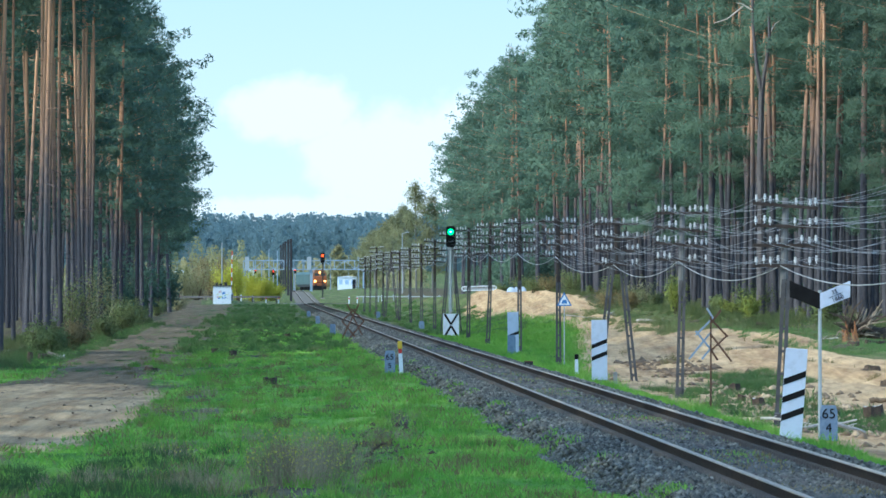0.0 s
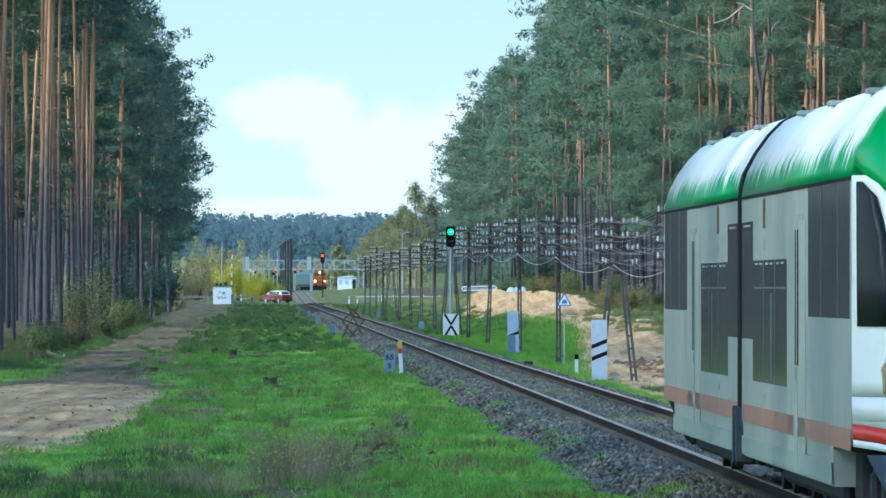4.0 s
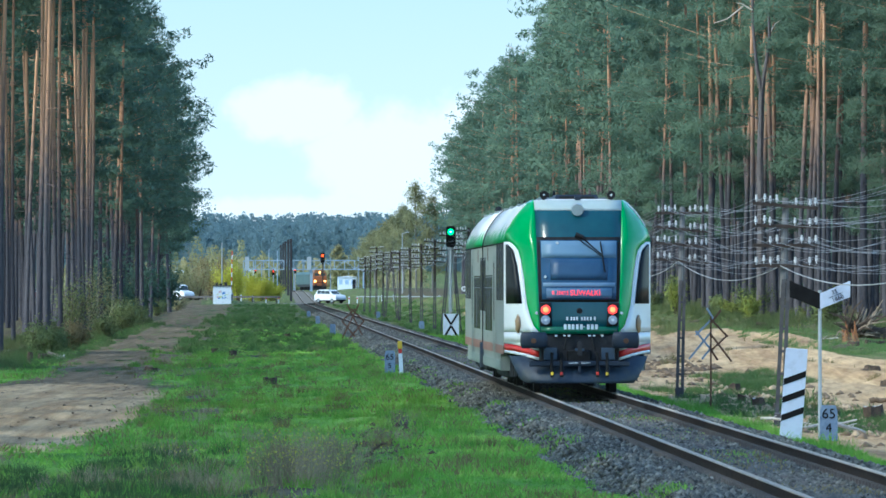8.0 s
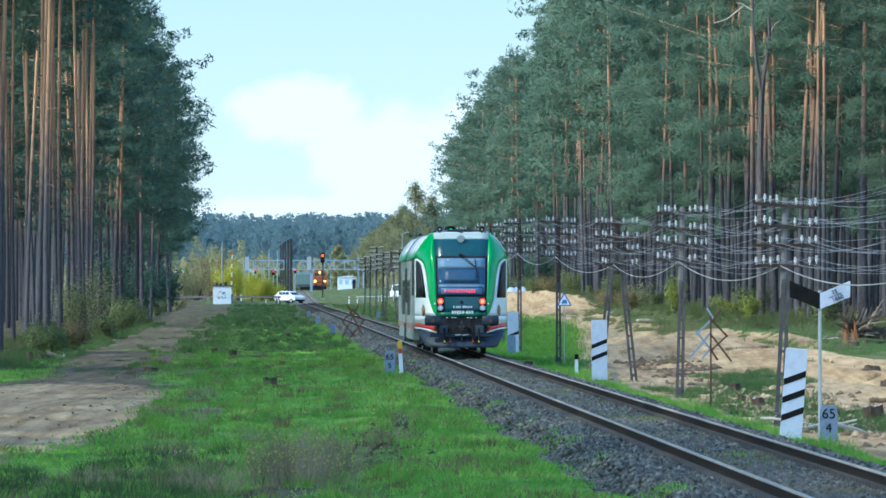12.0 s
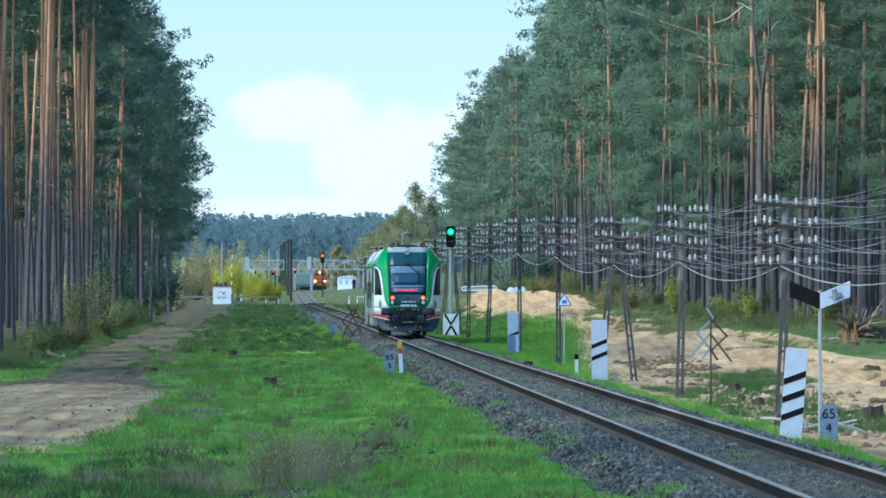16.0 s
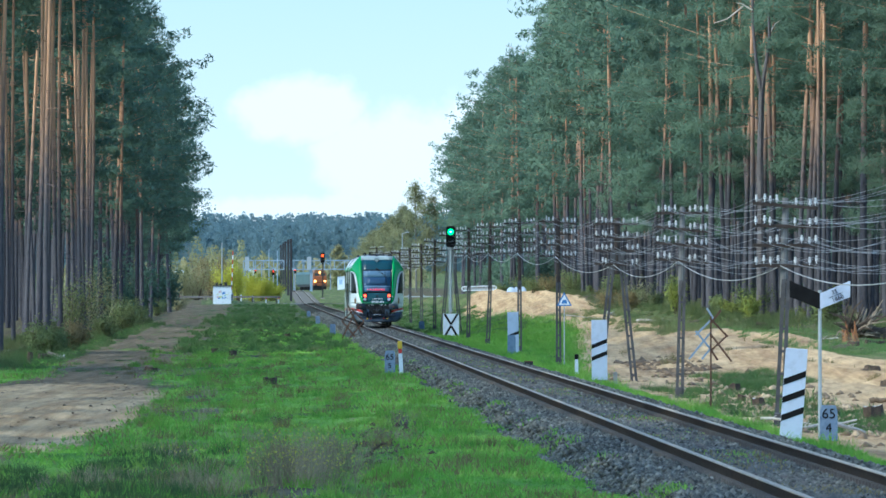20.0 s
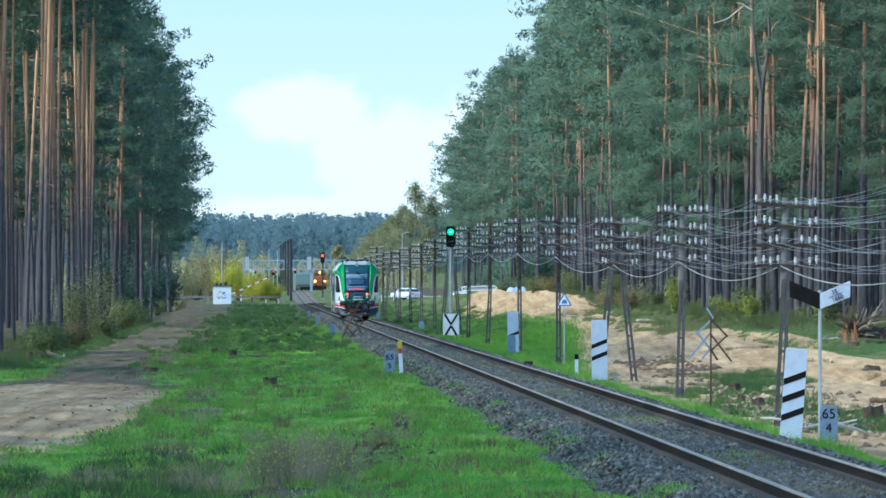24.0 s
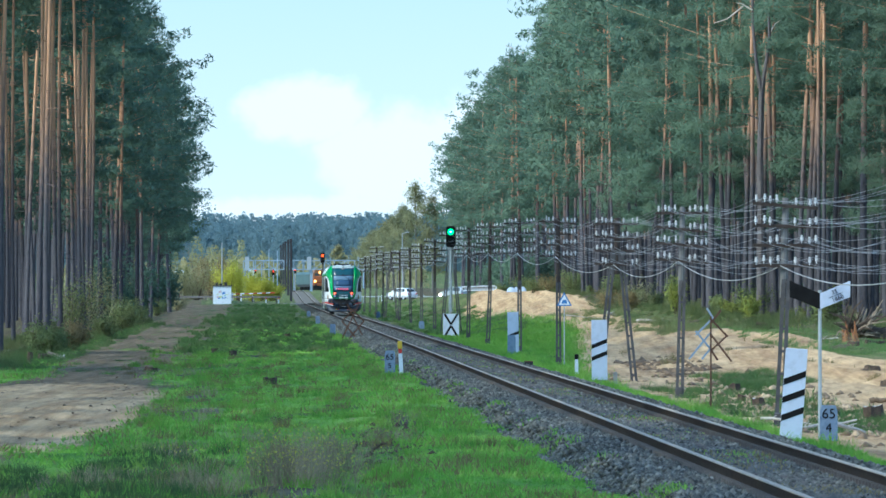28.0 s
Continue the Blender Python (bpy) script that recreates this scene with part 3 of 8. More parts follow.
def trunk_mesh(name, height, r0, r1, bend, seed, bars=(), seg=8):
    r = random.Random(seed)
    V, F = [], []
    steps = 7
    ph = r.uniform(0, 6)
    for j in range(steps):
        q = j / (steps - 1)
        z = -0.35 + (height + 0.35) * q
        rad = (r0 + (r1 - r0) * q) * (1.35 if j == 0 else 1)
        cx, cy = bend * math.sin(q * 3 + ph) - bend * math.sin(ph), bend * math.cos(q * 2.4 + ph) - bend * math.cos(ph)
        for i in range(seg):
            a = i * 2 * math.pi / seg
            V.append((cx + rad * math.cos(a), cy + rad * math.sin(a), z))
    for j in range(steps - 1):
        for i in range(seg):
            a, b = j * seg + i, j * seg + (i + 1) % seg
            F.append((a, b, b + seg, a + seg))
    F.append(tuple(range((steps - 1) * seg, steps * seg)))
    for a, b in bars:
        o = len(V)
        w = 0.03
        for p, k in ((a, w), (b, w * 0.3)):
            V += [(p.x + k, p.y, p.z), (p.x - 0.5 * k, p.y + 0.86 * k, p.z), (p.x - 0.5 * k, p.y - 0.86 * k, p.z + k)]
        F += [(o, o + 1, o + 4, o + 3), (o + 1, o + 2, o + 5, o + 4), (o + 2, o, o + 3, o + 5)]
    return mesh_of(name, V, F, M_BARK, True)


def make_pine(seed, height, base, spread_, r0, lop=0.0, fine=True):
    t = thing("pine_tree", pose(0, 0, 0), "tall Scots pine with orange upper bark at the forest edge", "tree", "pines at the forest edge")
    P, N, bars = pine_shape(height, base, spread_, 5, 112 if fine else 26, 36, seed, lop)
    rr = random.Random(seed)
    dead = []
    for i in range(11):
        z, a = rr.uniform(base * 0.4, base * 1.05), rr.uniform(0, 6.28)
        dead.append((Vector((0, 0, z)), Vector((math.cos(a), math.sin(a), rr.uniform(-0.3, 0.25))) * rr.uniform(0.5, 1.6) + Vector((0, 0, z))))
    part("trunk", trunk_mesh("trunk", height, r0, 0.05, 0.26, seed, bars + dead), None, t)
    out = P.copy()
    out[:, 2] = 0
    out = out / (np.linalg.norm(out, axis=1)[:, None] + 0.3)
    V = sprays(P, out * 0.4, *((0.29, 0.044) if fine else (0.40, 0.12)), lift=0.25)
    part("crown", leaf_mesh("crown", V, np.repeat(N, 3, axis=0), M_NEEDLE), None, t)
    return t


ROAD_U = 1357.0


def forest():
    r = random.Random(21)
    kinds = [make_pine(3, 24.5, 9.5, 2.4, 0.132), make_pine(4, 26.0, 11.0, 2.2, 0.122), make_pine(5, 23.0, 8.5, 2.7, 0.135, 0.3), make_pine(6, 25.0, 12.0, 2.0, 0.14), make_pine(8, 22.5, 7.0, 2.7, 0.16, 0.2)]
    made = []
    young = make_pine(17, 14.0, 4.2, 2.0, 0.085)
    tall = [make_pine(13, 27.0, 17.0, 2.3, 0.102, 0, False), make_pine(14, 28.0, 15.5, 2.3, 0.108, 0, False)]
    n_kinds = len(kinds)
    kinds = kinds + tall + [make_pine(3, 24.5, 9.5, 2.4, 0.132, 0, False), make_pine(4, 26.0, 11.0, 2.2, 0.122, 0, False), make_pine(5, 23.0, 8.5, 2.7, 0.135, 0.3, False), make_pine(8, 22.5, 7.0, 2.7, 0.16, 0.2, False), make_pine(15, 22.5, 6.0, 3.4, 0.15, 0.2, False)]

    def put(d, u, k=None):
        src = (r.choice(kinds[:n_kinds]) if u < (600 if d > 0 else 480) else r.choice(kinds[7:11])) if k is None else kinds[k]
        k_ = r.uniform(0.84, 1.06) if k is None else r.uniform(0.94, 1.05)
        m = Matrix.Translation(at(d, u)) @ pose(0, 0, 0, r.uniform(-1.4, 1.4), r.uniform(-1.4, 1.4), r.uniform(0, 360)) @ Matrix.Diagonal((r.uniform(0.8, 1.25),) * 2 + (k_, 1))
        made.append(copy_thing(src, m))

    # edges: tighter where the camera sees them nearer
    for sgn, d0, ua, ub, n in ((-1, -16.2, 325, 1348, 150), (1, 18.6, 395, 1600, 150)):
        for i in range(n):
            q = (i + r.random() * 0.8) / n
            u = ua + (ub - ua) * (0.55 * q + 0.45 * q * q)
            row = i % 3
            d = d0 + sgn * (row * 3.0 + r.uniform(-1.3, 1.3)) + (5.0 * float(smooth(1050, 1550, u)) if sgn > 0 else -2.6 * float(smooth(950, 1250, u)))
            if abs(u - road_u(track_x(u) + d)) < 13:
                continue
            high = sgn < 0 and u < 640
            if (sgn < 0 and u > 900 and row < 2 and r.random() < 0.75) or (sgn > 0 and u > 640 and row < 2 and r.random() < 0.6):
                put(d, u, 11)
                continue
            put(d, u, r.choice((5, 6)) if high else (4 if u < (600 if sgn > 0 else 480) else 10) if row == 0 and r.random() < 0.45 else None)
    for i, u in enumerate((668, 681, 690, 704, 713, 729, 742, 751, 768, 783)):
        put(16.9 + r.uniform(-0.4, 0.5), u, (8, 6, 8)[i % 3])
    for d, u in ((17.6, 496), (18.3, 508), (17.4, 517), (19.0, 524), (18.0, 531), (17.2, 540), (18.8, 549), (17.0, 424), (17.8, 436), (17.48, 500), (16.71, 478), (18.76, 515), (17.85, 490), (18.9, 505), (17.98, 483), (17.73, 455), (17.24, 440), (19.04, 468), (18.5, 452)):
        put(d, u, r.choice((5, 6)))
    for d, u in ((19.0, 683), (20.2, 676), (18.6, 640), (19.2, 585), (20.0, 574), (19.6, 552), (20.4, 494), (19.8, 464), (21.0, 440)):
        k_ = r.uniform(0.8, 1.15)
        made.append(copy_thing(young, Matrix.Translation(at(d, u)) @ pose(0, 0, 0, r.uniform(-2, 2), r.uniform(-2, 2), r.uniform(0, 360)) @ Matrix.Diagonal((k_, k_, k_, 1))))
    for k in [young] + kinds:
        for o in (k, *k.children_recursive):
            bpy.data.objects.remove(o)
    # the wood behind, joined; the last, unseen strip is added to shade the near ground
    TV, TF, CV, CN = [], [], [], []
    for sgn, d0, ua, ub, n, deep in ((-1, -24.5, 300, 1350, 300, 12), (1, 27.5, 380, 1600, 620, 26), (-1, -17.5, 20, 322, 340, 14)):
        for i in range(n):
            q = (i + 0.7 * r.random()) / n if ua < 100 else r.random() ** 1.25
            u = ua + (ub - ua) * q
            d = d0 + sgn * (r.random() ** 1.4) * deep + (5.0 * float(smooth(1050, 1550, u)) if sgn > 0 else -2.6 * float(smooth(950, 1250, u)))
            if abs(u - road_u(track_x(u) + d)) < 13:
                continue
            p = at(d, u)
            h, r0 = r.uniform(22, 26), r.uniform(0.10, 0.15)
            o = len(TV)
            lx, ly = r.uniform(-0.4, 0.4), r.uniform(-0.4, 0.4)
            for z, rad, f in ((-0.3, r0 * 1.2, 0), (8, r0 * 0.85, 0.4), (h, 0.05, 1)):
                for a in range(6):
                    TV.append((p.x + lx * f + rad * math.cos(a * 1.047), p.y + ly * f + rad * math.sin(a * 1.047), p.z + z))
            for j in range(2):
                for a in range(6):
                    e, g = o + j * 6 + a, o + j * 6 + (a + 1) % 6
                    TF.append((e, g, g + 6, e + 6))
            # thinner, lower crowns in the unseen strip set how much sun passes
            m = 170 if ua > 100 else 110
            zc = r.uniform(6.0, 9.0) + 7.0 * float(smooth(175, 145, u)) if ua < 100 else r.uniform(15.0, 18.0) if sgn < 0 and u < 640 else r.uniform(9.5, 12.5)
            q2 = NR.rand(m)
            rad = 2.6 * np.sin(np.pi * np.clip(0.2 + 0.78 * q2, 0, 1)) * np.sqrt(NR.rand(m))
            an = NR.rand(m) * 6.28
            C = np.stack([p.x + lx + rad * np.cos(an), p.y + ly + rad * np.sin(an), p.z + zc + (h + 0.6 - zc) * q2], -1)
            CV.append(sprays(C, np.zeros((m, 3)), 0.9, 0.55))
            mid = np.array([p.x + lx, p.y + ly, 0.0])
            CN.append(np.repeat(unit(unit((C - mid) * np.array([1, 1, 0])) + NR.normal(size=(m, 3)) * 0.5 + np.array([0, 0, 0.5])), 3, axis=0))
    # young spruces deep in the wood
    for sgn, d0, ua, ub, n in ((-1, -52.0, 300, 1330, 190), (1, 54.0, 330, 1650, 460)):
        for i in range(n):
            u = ua + (ub - ua) * (i + r.random()) / n
            d = d0 + sgn * r.random() * 9
            if abs(u - road_u(track_x(u) + d)) < 13:
                continue
            p = at(d, u)
            h, m = r.uniform(8, 13), 110
            q2 = NR.rand(m) ** 0.8
            rad = 3.0 * (1 - 0.85 * q2) * np.sqrt(NR.rand(m))
            an = NR.rand(m) * 6.28
            C = np.stack([p.x + rad * np.cos(an), p.y + rad * np.sin(an), p.z + 0.2 + h * q2], -1)
            CV.append(sprays(C, np.zeros((m, 3)), 1.5, 0.9))
            CN.append(np.repeat(unit(unit((C - np.array([p.x, p.y, 0.0])) * np.array([1, 1, 0])) + np.array([0, 0, 0.5])), 3, axis=0))
    t = tagged(thing("pine_wood", Matrix(), "dense pine wood behind the forest edge, with an unseen strip added for shade", "forest", kind="stuff"), kind="stuff")
    o = part("trunks", mesh_of("trunks", TV, TF, M_BARK, True), None, t)
    V = np.concatenate(CV)
    o2 = part("crowns", leaf_mesh("crowns", V, np.concatenate(CN), M_NEEDLE), None, t)
    for k in (o, o2):
        k["kind"] = "stuff"


forest()


def bush(name, d, u, w, h, material, label, n=900, leaf=0.12, group="bushes at the forest edge"):
    t = thing(name, Matrix.Translation(at(d, u, float(ground_z(d, u)) - 0.05)), label, "bush", group)
    r = random.Random(int(u * 7 + d * 13))
    tips = []
    for i in range(9):
        a, k = r.uniform(0, 6.28), r.uniform(0.2, 0.5) * w
        tip = Vector((math.cos(a) * k, math.sin(a) * k, h * r.uniform(0.5, 0.8)))
        part("stem", rod((r.uniform(-0.1, 0.1) * w, r.uniform(-0.1, 0.1) * w, 0), tip, 0.008 * h + 0.006, 0.004, 4), M_STUMP, t)
        tips.append(tip)
    c = np.array([tips[r.randrange(9)][:] for _ in range(n)]) * (0.25 + 0.8 * NR.rand(n))[:, None]
    off = NR.normal(size=(n, 3)) * np.array([w * 0.13, w * 0.13, h * 0.09])
    N = unit(unit(off) + unit(c * np.array([1, 1, 0.2])) * 0.6 + np.array([0, 0, 0.5]))
    c += off
    c[:, 2] = np.maximum(c[:, 2], 0.05)
    V = sprays(c, np.zeros((n, 3)), leaf * 1.6, leaf)
    part("foliage", leaf_mesh("foliage", V, np.repeat(N, 3, axis=0), material), None, t)
    return t


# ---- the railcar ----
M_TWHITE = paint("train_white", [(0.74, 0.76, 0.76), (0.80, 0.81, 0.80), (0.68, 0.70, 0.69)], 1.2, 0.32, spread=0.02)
M_TGREEN = paint("train_green", [(0.02, 0.30, 0.055), (0.035, 0.36, 0.08)], 1.5, 0.22)
M_TTEAL = paint("train_dark_teal", [(0.010, 0.055, 0.075), (0.016, 0.075, 0.092)], 1.5, 0.25)
M_TDGREEN = paint("train_dark_green", [(0.01, 0.10, 0.05), (0.015, 0.12, 0.06)], 1.5, 0.3)
M_TRED = paint("train_red", [(0.55, 0.02, 0.02), (0.60, 0.035, 0.025)], 2, 0.35)
M_TSTRIPE = paint("faded_stripe", [(0.30, 0.135, 0.095), (0.36, 0.19, 0.14)], 1.0, 0.5)
M_TGREY = paint("skirt_grey", [(0.24, 0.285, 0.25), (0.31, 0.35, 0.315)], 1.5, 0.5)
M_TWINDOW = paint("tinted_window", [(0.03, 0.04, 0.042), (0.055, 0.07, 0.072)], 0.5, 0.12)
M_TGLASS = paint("windscreen_glass", [(0.022, 0.06, 0.13), (0.042, 0.097, 0.185)], 0.9, 0.12)
M_TGLASS.node_tree.nodes["Principled BSDF"].inputs["Specular IOR Level"].default_value = 0.3
# train white darkened for dust and for the shade on the car sides
M_TSIDE = paint("dusty_shaded_white", [(0.27, 0.30, 0.265), (0.34, 0.365, 0.33), (0.235, 0.265, 0.23)], 0.8, 0.45)
M_TBLACK = paint("black_rubber", [(0.012, 0.012, 0.013), (0.025, 0.025, 0.026)], 6, 0.85)
M_TBLACK.node_tree.nodes["Principled BSDF"].inputs["Specular IOR Level"].default_value = 0.15
M_TUNDER = paint("dirty_underframe", [(0.010, 0.011, 0.014), (0.025, 0.025, 0.028)], 5, 0.8, 0.4)
M_TBUFFER = paint("dark_blue_buffer", [(0.007, 0.013, 0.026), (0.014, 0.024, 0.045)], 4, 0.5)
M_TPLOUGH = paint("plough_grey", [(0.010, 0.02, 0.045), (0.022, 0.036, 0.06), (0.05, 0.058, 0.055)], 2.5, 0.55)
M_TSTEP = paint("bluish_plate", [(0.025, 0.045, 0.08), (0.05, 0.075, 0.115)], 3, 0.5)
M_TBROW = paint("dirty_brow", [(0.34, 0.40, 0.38), (0.46, 0.52, 0.49)], 1.0, 0.4)
M_TBROWLAMP = paint("dull_roof_lamp", [(0.33, 0.38, 0.40), (0.40, 0.45, 0.46)], 6, 0.5)
M_TJOINT = paint("glazing_joint", [(0.07, 0.09, 0.09), (0.11, 0.13, 0.125)], 2, 0.4)
M_TDARKWIN = paint("dark_cab_glass", [(0.010, 0.012, 0.014), (0.022, 0.026, 0.028)], 1.0, 0.4)
M_TDARKWIN.node_tree.nodes["Principled BSDF"].inputs["Specular IOR Level"].default_value = 0.2
M_TMARK = paint("orange_brown_mark", [(0.13, 0.055, 0.02), (0.07, 0.035, 0.02)], 20, 0.7)
M_TROOFBOX = paint("roof_box_grey", [(0.10, 0.13, 0.15), (0.16, 0.19, 0.20)], 3, 0.5)
M_REFLECT = paint("lamp_reflector", [(0.20, 0.26, 0.36), (0.45, 0.50, 0.60)], 14, 0.15)
M_TBROWN = paint("brown_emblem", [(0.36, 0.24, 0.13), (0.28, 0.18, 0.09)], 20, 0.5)
M_LENS = paint("clear_lamp", [(0.6, 0.65, 0.7), (0.75, 0.78, 0.8)], 8, 0.1)
M_TAILGLOW = glow("tail_lamp", (1.0, 0.035, 0.03), 0.85)
M_TAILCORE = glow("tail_lamp_core", (1.0, 0.22, 0.06), 1.1)
M_DISPLAY = glow("led_display", (1.0, 0.04, 0.06), 0.68)
M_NUMBER = paint("pale_lettering", [(0.55, 0.62, 0.66), (0.6, 0.66, 0.7)], 5, 0.5)


def roof_paint():
    """White roof whose green lower edge runs up in streaks of dirt."""
    ma = paint("streaked_roof", [(0.74, 0.76, 0.76), (0.82, 0.83, 0.82)], 1.5, 0.4)
    n, l = ma.node_tree.nodes, ma.node_tree.links
    b = n["Principled BSDF"]
    src = b.inputs["Base Color"].links[0].from_socket
    co = n.new("ShaderNodeTexCoord")
    mp = n.new("ShaderNodeMapping")
    mp.inputs["Scale"].default_value = (0.2, 3.2, 0.25)
    l.new(co.outputs["Object"], mp.inputs["Vector"])
    nz = n.new("ShaderNodeTexNoise")
    nz.inputs["Scale"].default_value, nz.inputs["Detail"].default_value = 1.0, 4.0
    l.new(mp.outputs["Vector"], nz.inputs["Vector"])
    sep = n.new("ShaderNodeSeparateXYZ")
    l.new(co.outputs["Object"], sep.inputs[0])
    ma2 = n.new("ShaderNodeMath")
    ma2.operation = "MULTIPLY_ADD"
    ma2.inputs[1].default_value = -0.75
    l.new(nz.outputs["Fac"], ma2.inputs[0])
    l.new(sep.outputs["Z"], ma2.inputs[2])
    mr = n.new("ShaderNodeMapRange")
    mr.inputs["From Min"].default_value, mr.inputs["From Max"].default_value = 2.74, 2.90
    l.new(ma2.outputs[0], mr.inputs["Value"])
    mix = n.new("ShaderNodeMix")
    mix.data_type = "RGBA"
    l.new(mr.outputs["Result"], mix.inputs["Factor"])
    mix.inputs["A"].default_value = (0.03, 0.30, 0.085, 1)
    l.new(src, mix.inputs["B"])
    l.new(mix.outputs["Result"], b.inputs["Base Color"])
    return ma


M_ROOF = roof_paint()

FRONT = ((0.55, 0.06), (1.15, 0.0), (1.7, 0.02), (2.3, 0.12), (3.0, 0.36), (3.52, 0.66), (3.70, 0.84), (3.79, 1.02))
EDGE = ((0.55, 1.42, 1.30), (1.15, 1.44, 1.30), (2.93, 1.44, 1.35), (3.05, 1.43, 1.37), (3.2, 1.39, 1.39), (3.39, 1.29, 1.42), (3.57, 1.16, 1.45), (3.72, 1.02, 1.48), (3.79, 0.92, 1.5))


def panel_half(z):
    """Half width of the dark end panel, which narrows downwards."""
    return float(np.interp(z, [1.2, 1.9, 3.0, 3.79], [0.765, 0.795, 0.83, 0.86]))



def front_y(z, x=0.0):
    return float(np.interp(z, [a for a, b in FRONT], [b for a, b in FRONT])) + 0.10 * (x / 0.9) ** 2


def cab_point(z, k, sgn):
    """k = 0 at the edge of the front panel, 1 at the car's side."""
    bx = panel_half(z)
    by = front_y(z, bx)
    dx = float(np.interp(z, [e[0] for e in EDGE], [e[1] for e in EDGE]))
    dy = float(np.interp(z, [e[0] for e in EDGE], [e[2] for e in EDGE]))
    return Vector((sgn * (bx + (dx - bx) * k), by + (dy - by) * k ** 1.5, z))


def patch(rows, sgn=1):
    bm = bmesh.new()
    g = [[bm.verts.new(p) for p in r] for r in rows]
    for a, b in zip(g, g[1:]):
        for i in range(len(a) - 1):
            q = (a[i], a[i + 1], b[i + 1], b[i])
            bm.faces.new(q if sgn > 0 else tuple(reversed(q)))
    return bm


def front_patch(x0, x1, z0, z1, out=0.0, nz_=8, nx=6, taper=True):
    rows = []
    for j in range(nz_ + 1):
        z = z0 + (z1 - z0) * j / nz_
        k = panel_half(z) / 0.9 if taper else 1.0
        xs = [k * (x0 + (x1 - x0) * i / nx) for i in range(nx + 1)]
        rows.append([Vector((x, front_y(z, x) - out, z)) for x in xs])
    return patch(rows)


def slab(bm, depth):
    """Gives a patch some thickness, backwards along +y."""
    got = bmesh.ops.extrude_face_region(bm, geom=list(bm.faces))["geom"]
    for v in got:
        if isinstance(v, bmesh.types.BMVert):
            v.co.y += depth
    bmesh.ops.recalc_face_normals(bm, faces=bm.faces)
    return bm


def build_cab(m, parent, tail):
    """One driving end, facing -y."""
    def P(name, bm, ma, label="", sm=True, up=None):
        bm.transform(m)
        return part(name, bm, ma, parent if up is None else up, label, sm)

    front = P("front_panel", slab(front_patch(-0.9, 0.9, 1.165, 3.585), 0.06), M_TTEAL, "dark teal end panel")
    P("brow", slab(front_patch(-0.9, 0.9, 3.589, 3.79, 0.0, 5), 0.06), M_TBROW, "pale dirty roof edge")
    P("chin", slab(front_patch(-0.88, 0.88, 1.17, 1.31, 0.006, 2), 0.02), M_TDGREEN, "green lower edge", up=front)
    P("windscreen_frame", slab(front_patch(-0.885, 0.885, 1.79, 3.06, 0.006), 0.02), M_TBLACK, "black rubber surround", up=front)
    P("windscreen", slab(front_patch(-0.82, 0.82, 1.84, 3.0, 0.014), 0.02), M_TGLASS, "blue-tinted windscreen", up=front)
    P("sun_blind", slab(front_patch(-0.80, 0.80, 2.655, 2.985, 0.018, 3), 0.01), paint_cached("pale_blind"), "pale blind behind the screen", up=front)
    P("seat_shade", slab(front_patch(-0.62, 0.62, 2.22, 2.63, 0.018, 3), 0.01), paint_cached("deep_blue"), "dark interior behind the screen", up=front)
    P("dashboard", slab(front_patch(-0.79, 0.79, 2.09, 2.17, 0.018, 3), 0.01), paint_cached("grey_dash"), "pale dashboard edge", up=front)
    P("display_band", slab(front_patch(-0.72, 0.72, 1.87, 2.06, 0.018, 3), 0.01), paint_cached("grey_display"), "grey display band", up=front)
    for x, z in ((-0.42, 2.945), (-0.66, 2.28)):
        P("screen_fitting", rod((x, front_y(z, x) - 0.02, z), (x, front_y(z, x) - 0.04, z), 0.03, 0.025, 8), M_LENS, "small pale fitting", False, up=front)
    for sgn in (-1, 1):
        ks = (0, 0.25, 0.5, 0.75, 1.0)
        zs = [1.2, 1.32, 1.5, 1.74, 2.0, 2.3, 2.6, 2.8, 2.9, 2.97, 3.06, 3.2, 3.39, 3.57, 3.72, 3.79]
        kc = lambda z: float(np.interp(z, [1.2, 1.3, 1.5, 1.74, 2.3, 2.75, 2.88, 2.97, 3.02, 4], [0.02, 0.16, 0.26, 0.34, 0.42, 0.52, 0.64, 0.84, 1.0, 1.0]))
        P("green_corner", slab(patch([[cab_point(z, kc(z) * k, sgn) for k in ks] for z in zs], sgn), 0.05), M_TGREEN, "glossy green corner panel")
        ear = P("white_corner", slab(patch([[cab_point(z, kc(z) + (1 - kc(z)) * k, sgn) for k in ks] for z in zs if z < 3.03], sgn), 0.05), M_TWHITE, "white corner panel")
        P("lower_corner", slab(patch([[cab_point(z, k, sgn) for k in ks] for z in (1.0, 1.1, 1.197)], sgn), 0.05), M_TWHITE, "white corner panel")

        def slope(z, k):    # the band drops towards the middle of the end
            return cab_point(z - 0.15 * (1 - k) ** 1.4, k, sgn)
        P("corner_fill", slab(patch([[slope(z, k) + Vector((0, 0.004, 0)) for k in ks] for z in (0.978, 1.09)], sgn), 0.05), M_TWHITE, "white corner panel")
        P("red_band", slab(patch([[slope(z, k) for k in ks] for z in (0.855, 0.91, 0.975)], sgn), 0.05), M_TRED, "red band")
        P("corner_foot", slab(patch([[slope(z, k) for k in ks] for z in (0.795, 0.852)], sgn), 0.05), M_TWHITE, "white edge")
        # narrow side window in the corner
        rows = []
        for z in (1.76, 2.1, 2.5, 2.8, 2.92):
            k0 = kc(z) + 0.13
            rows.append([cab_point(z, min(k0 + (0.93 - k0) * q, 0.93), sgn) + Vector((sgn * 0.012, -0.012, 0)) for q in (0, 0.5, 1)])
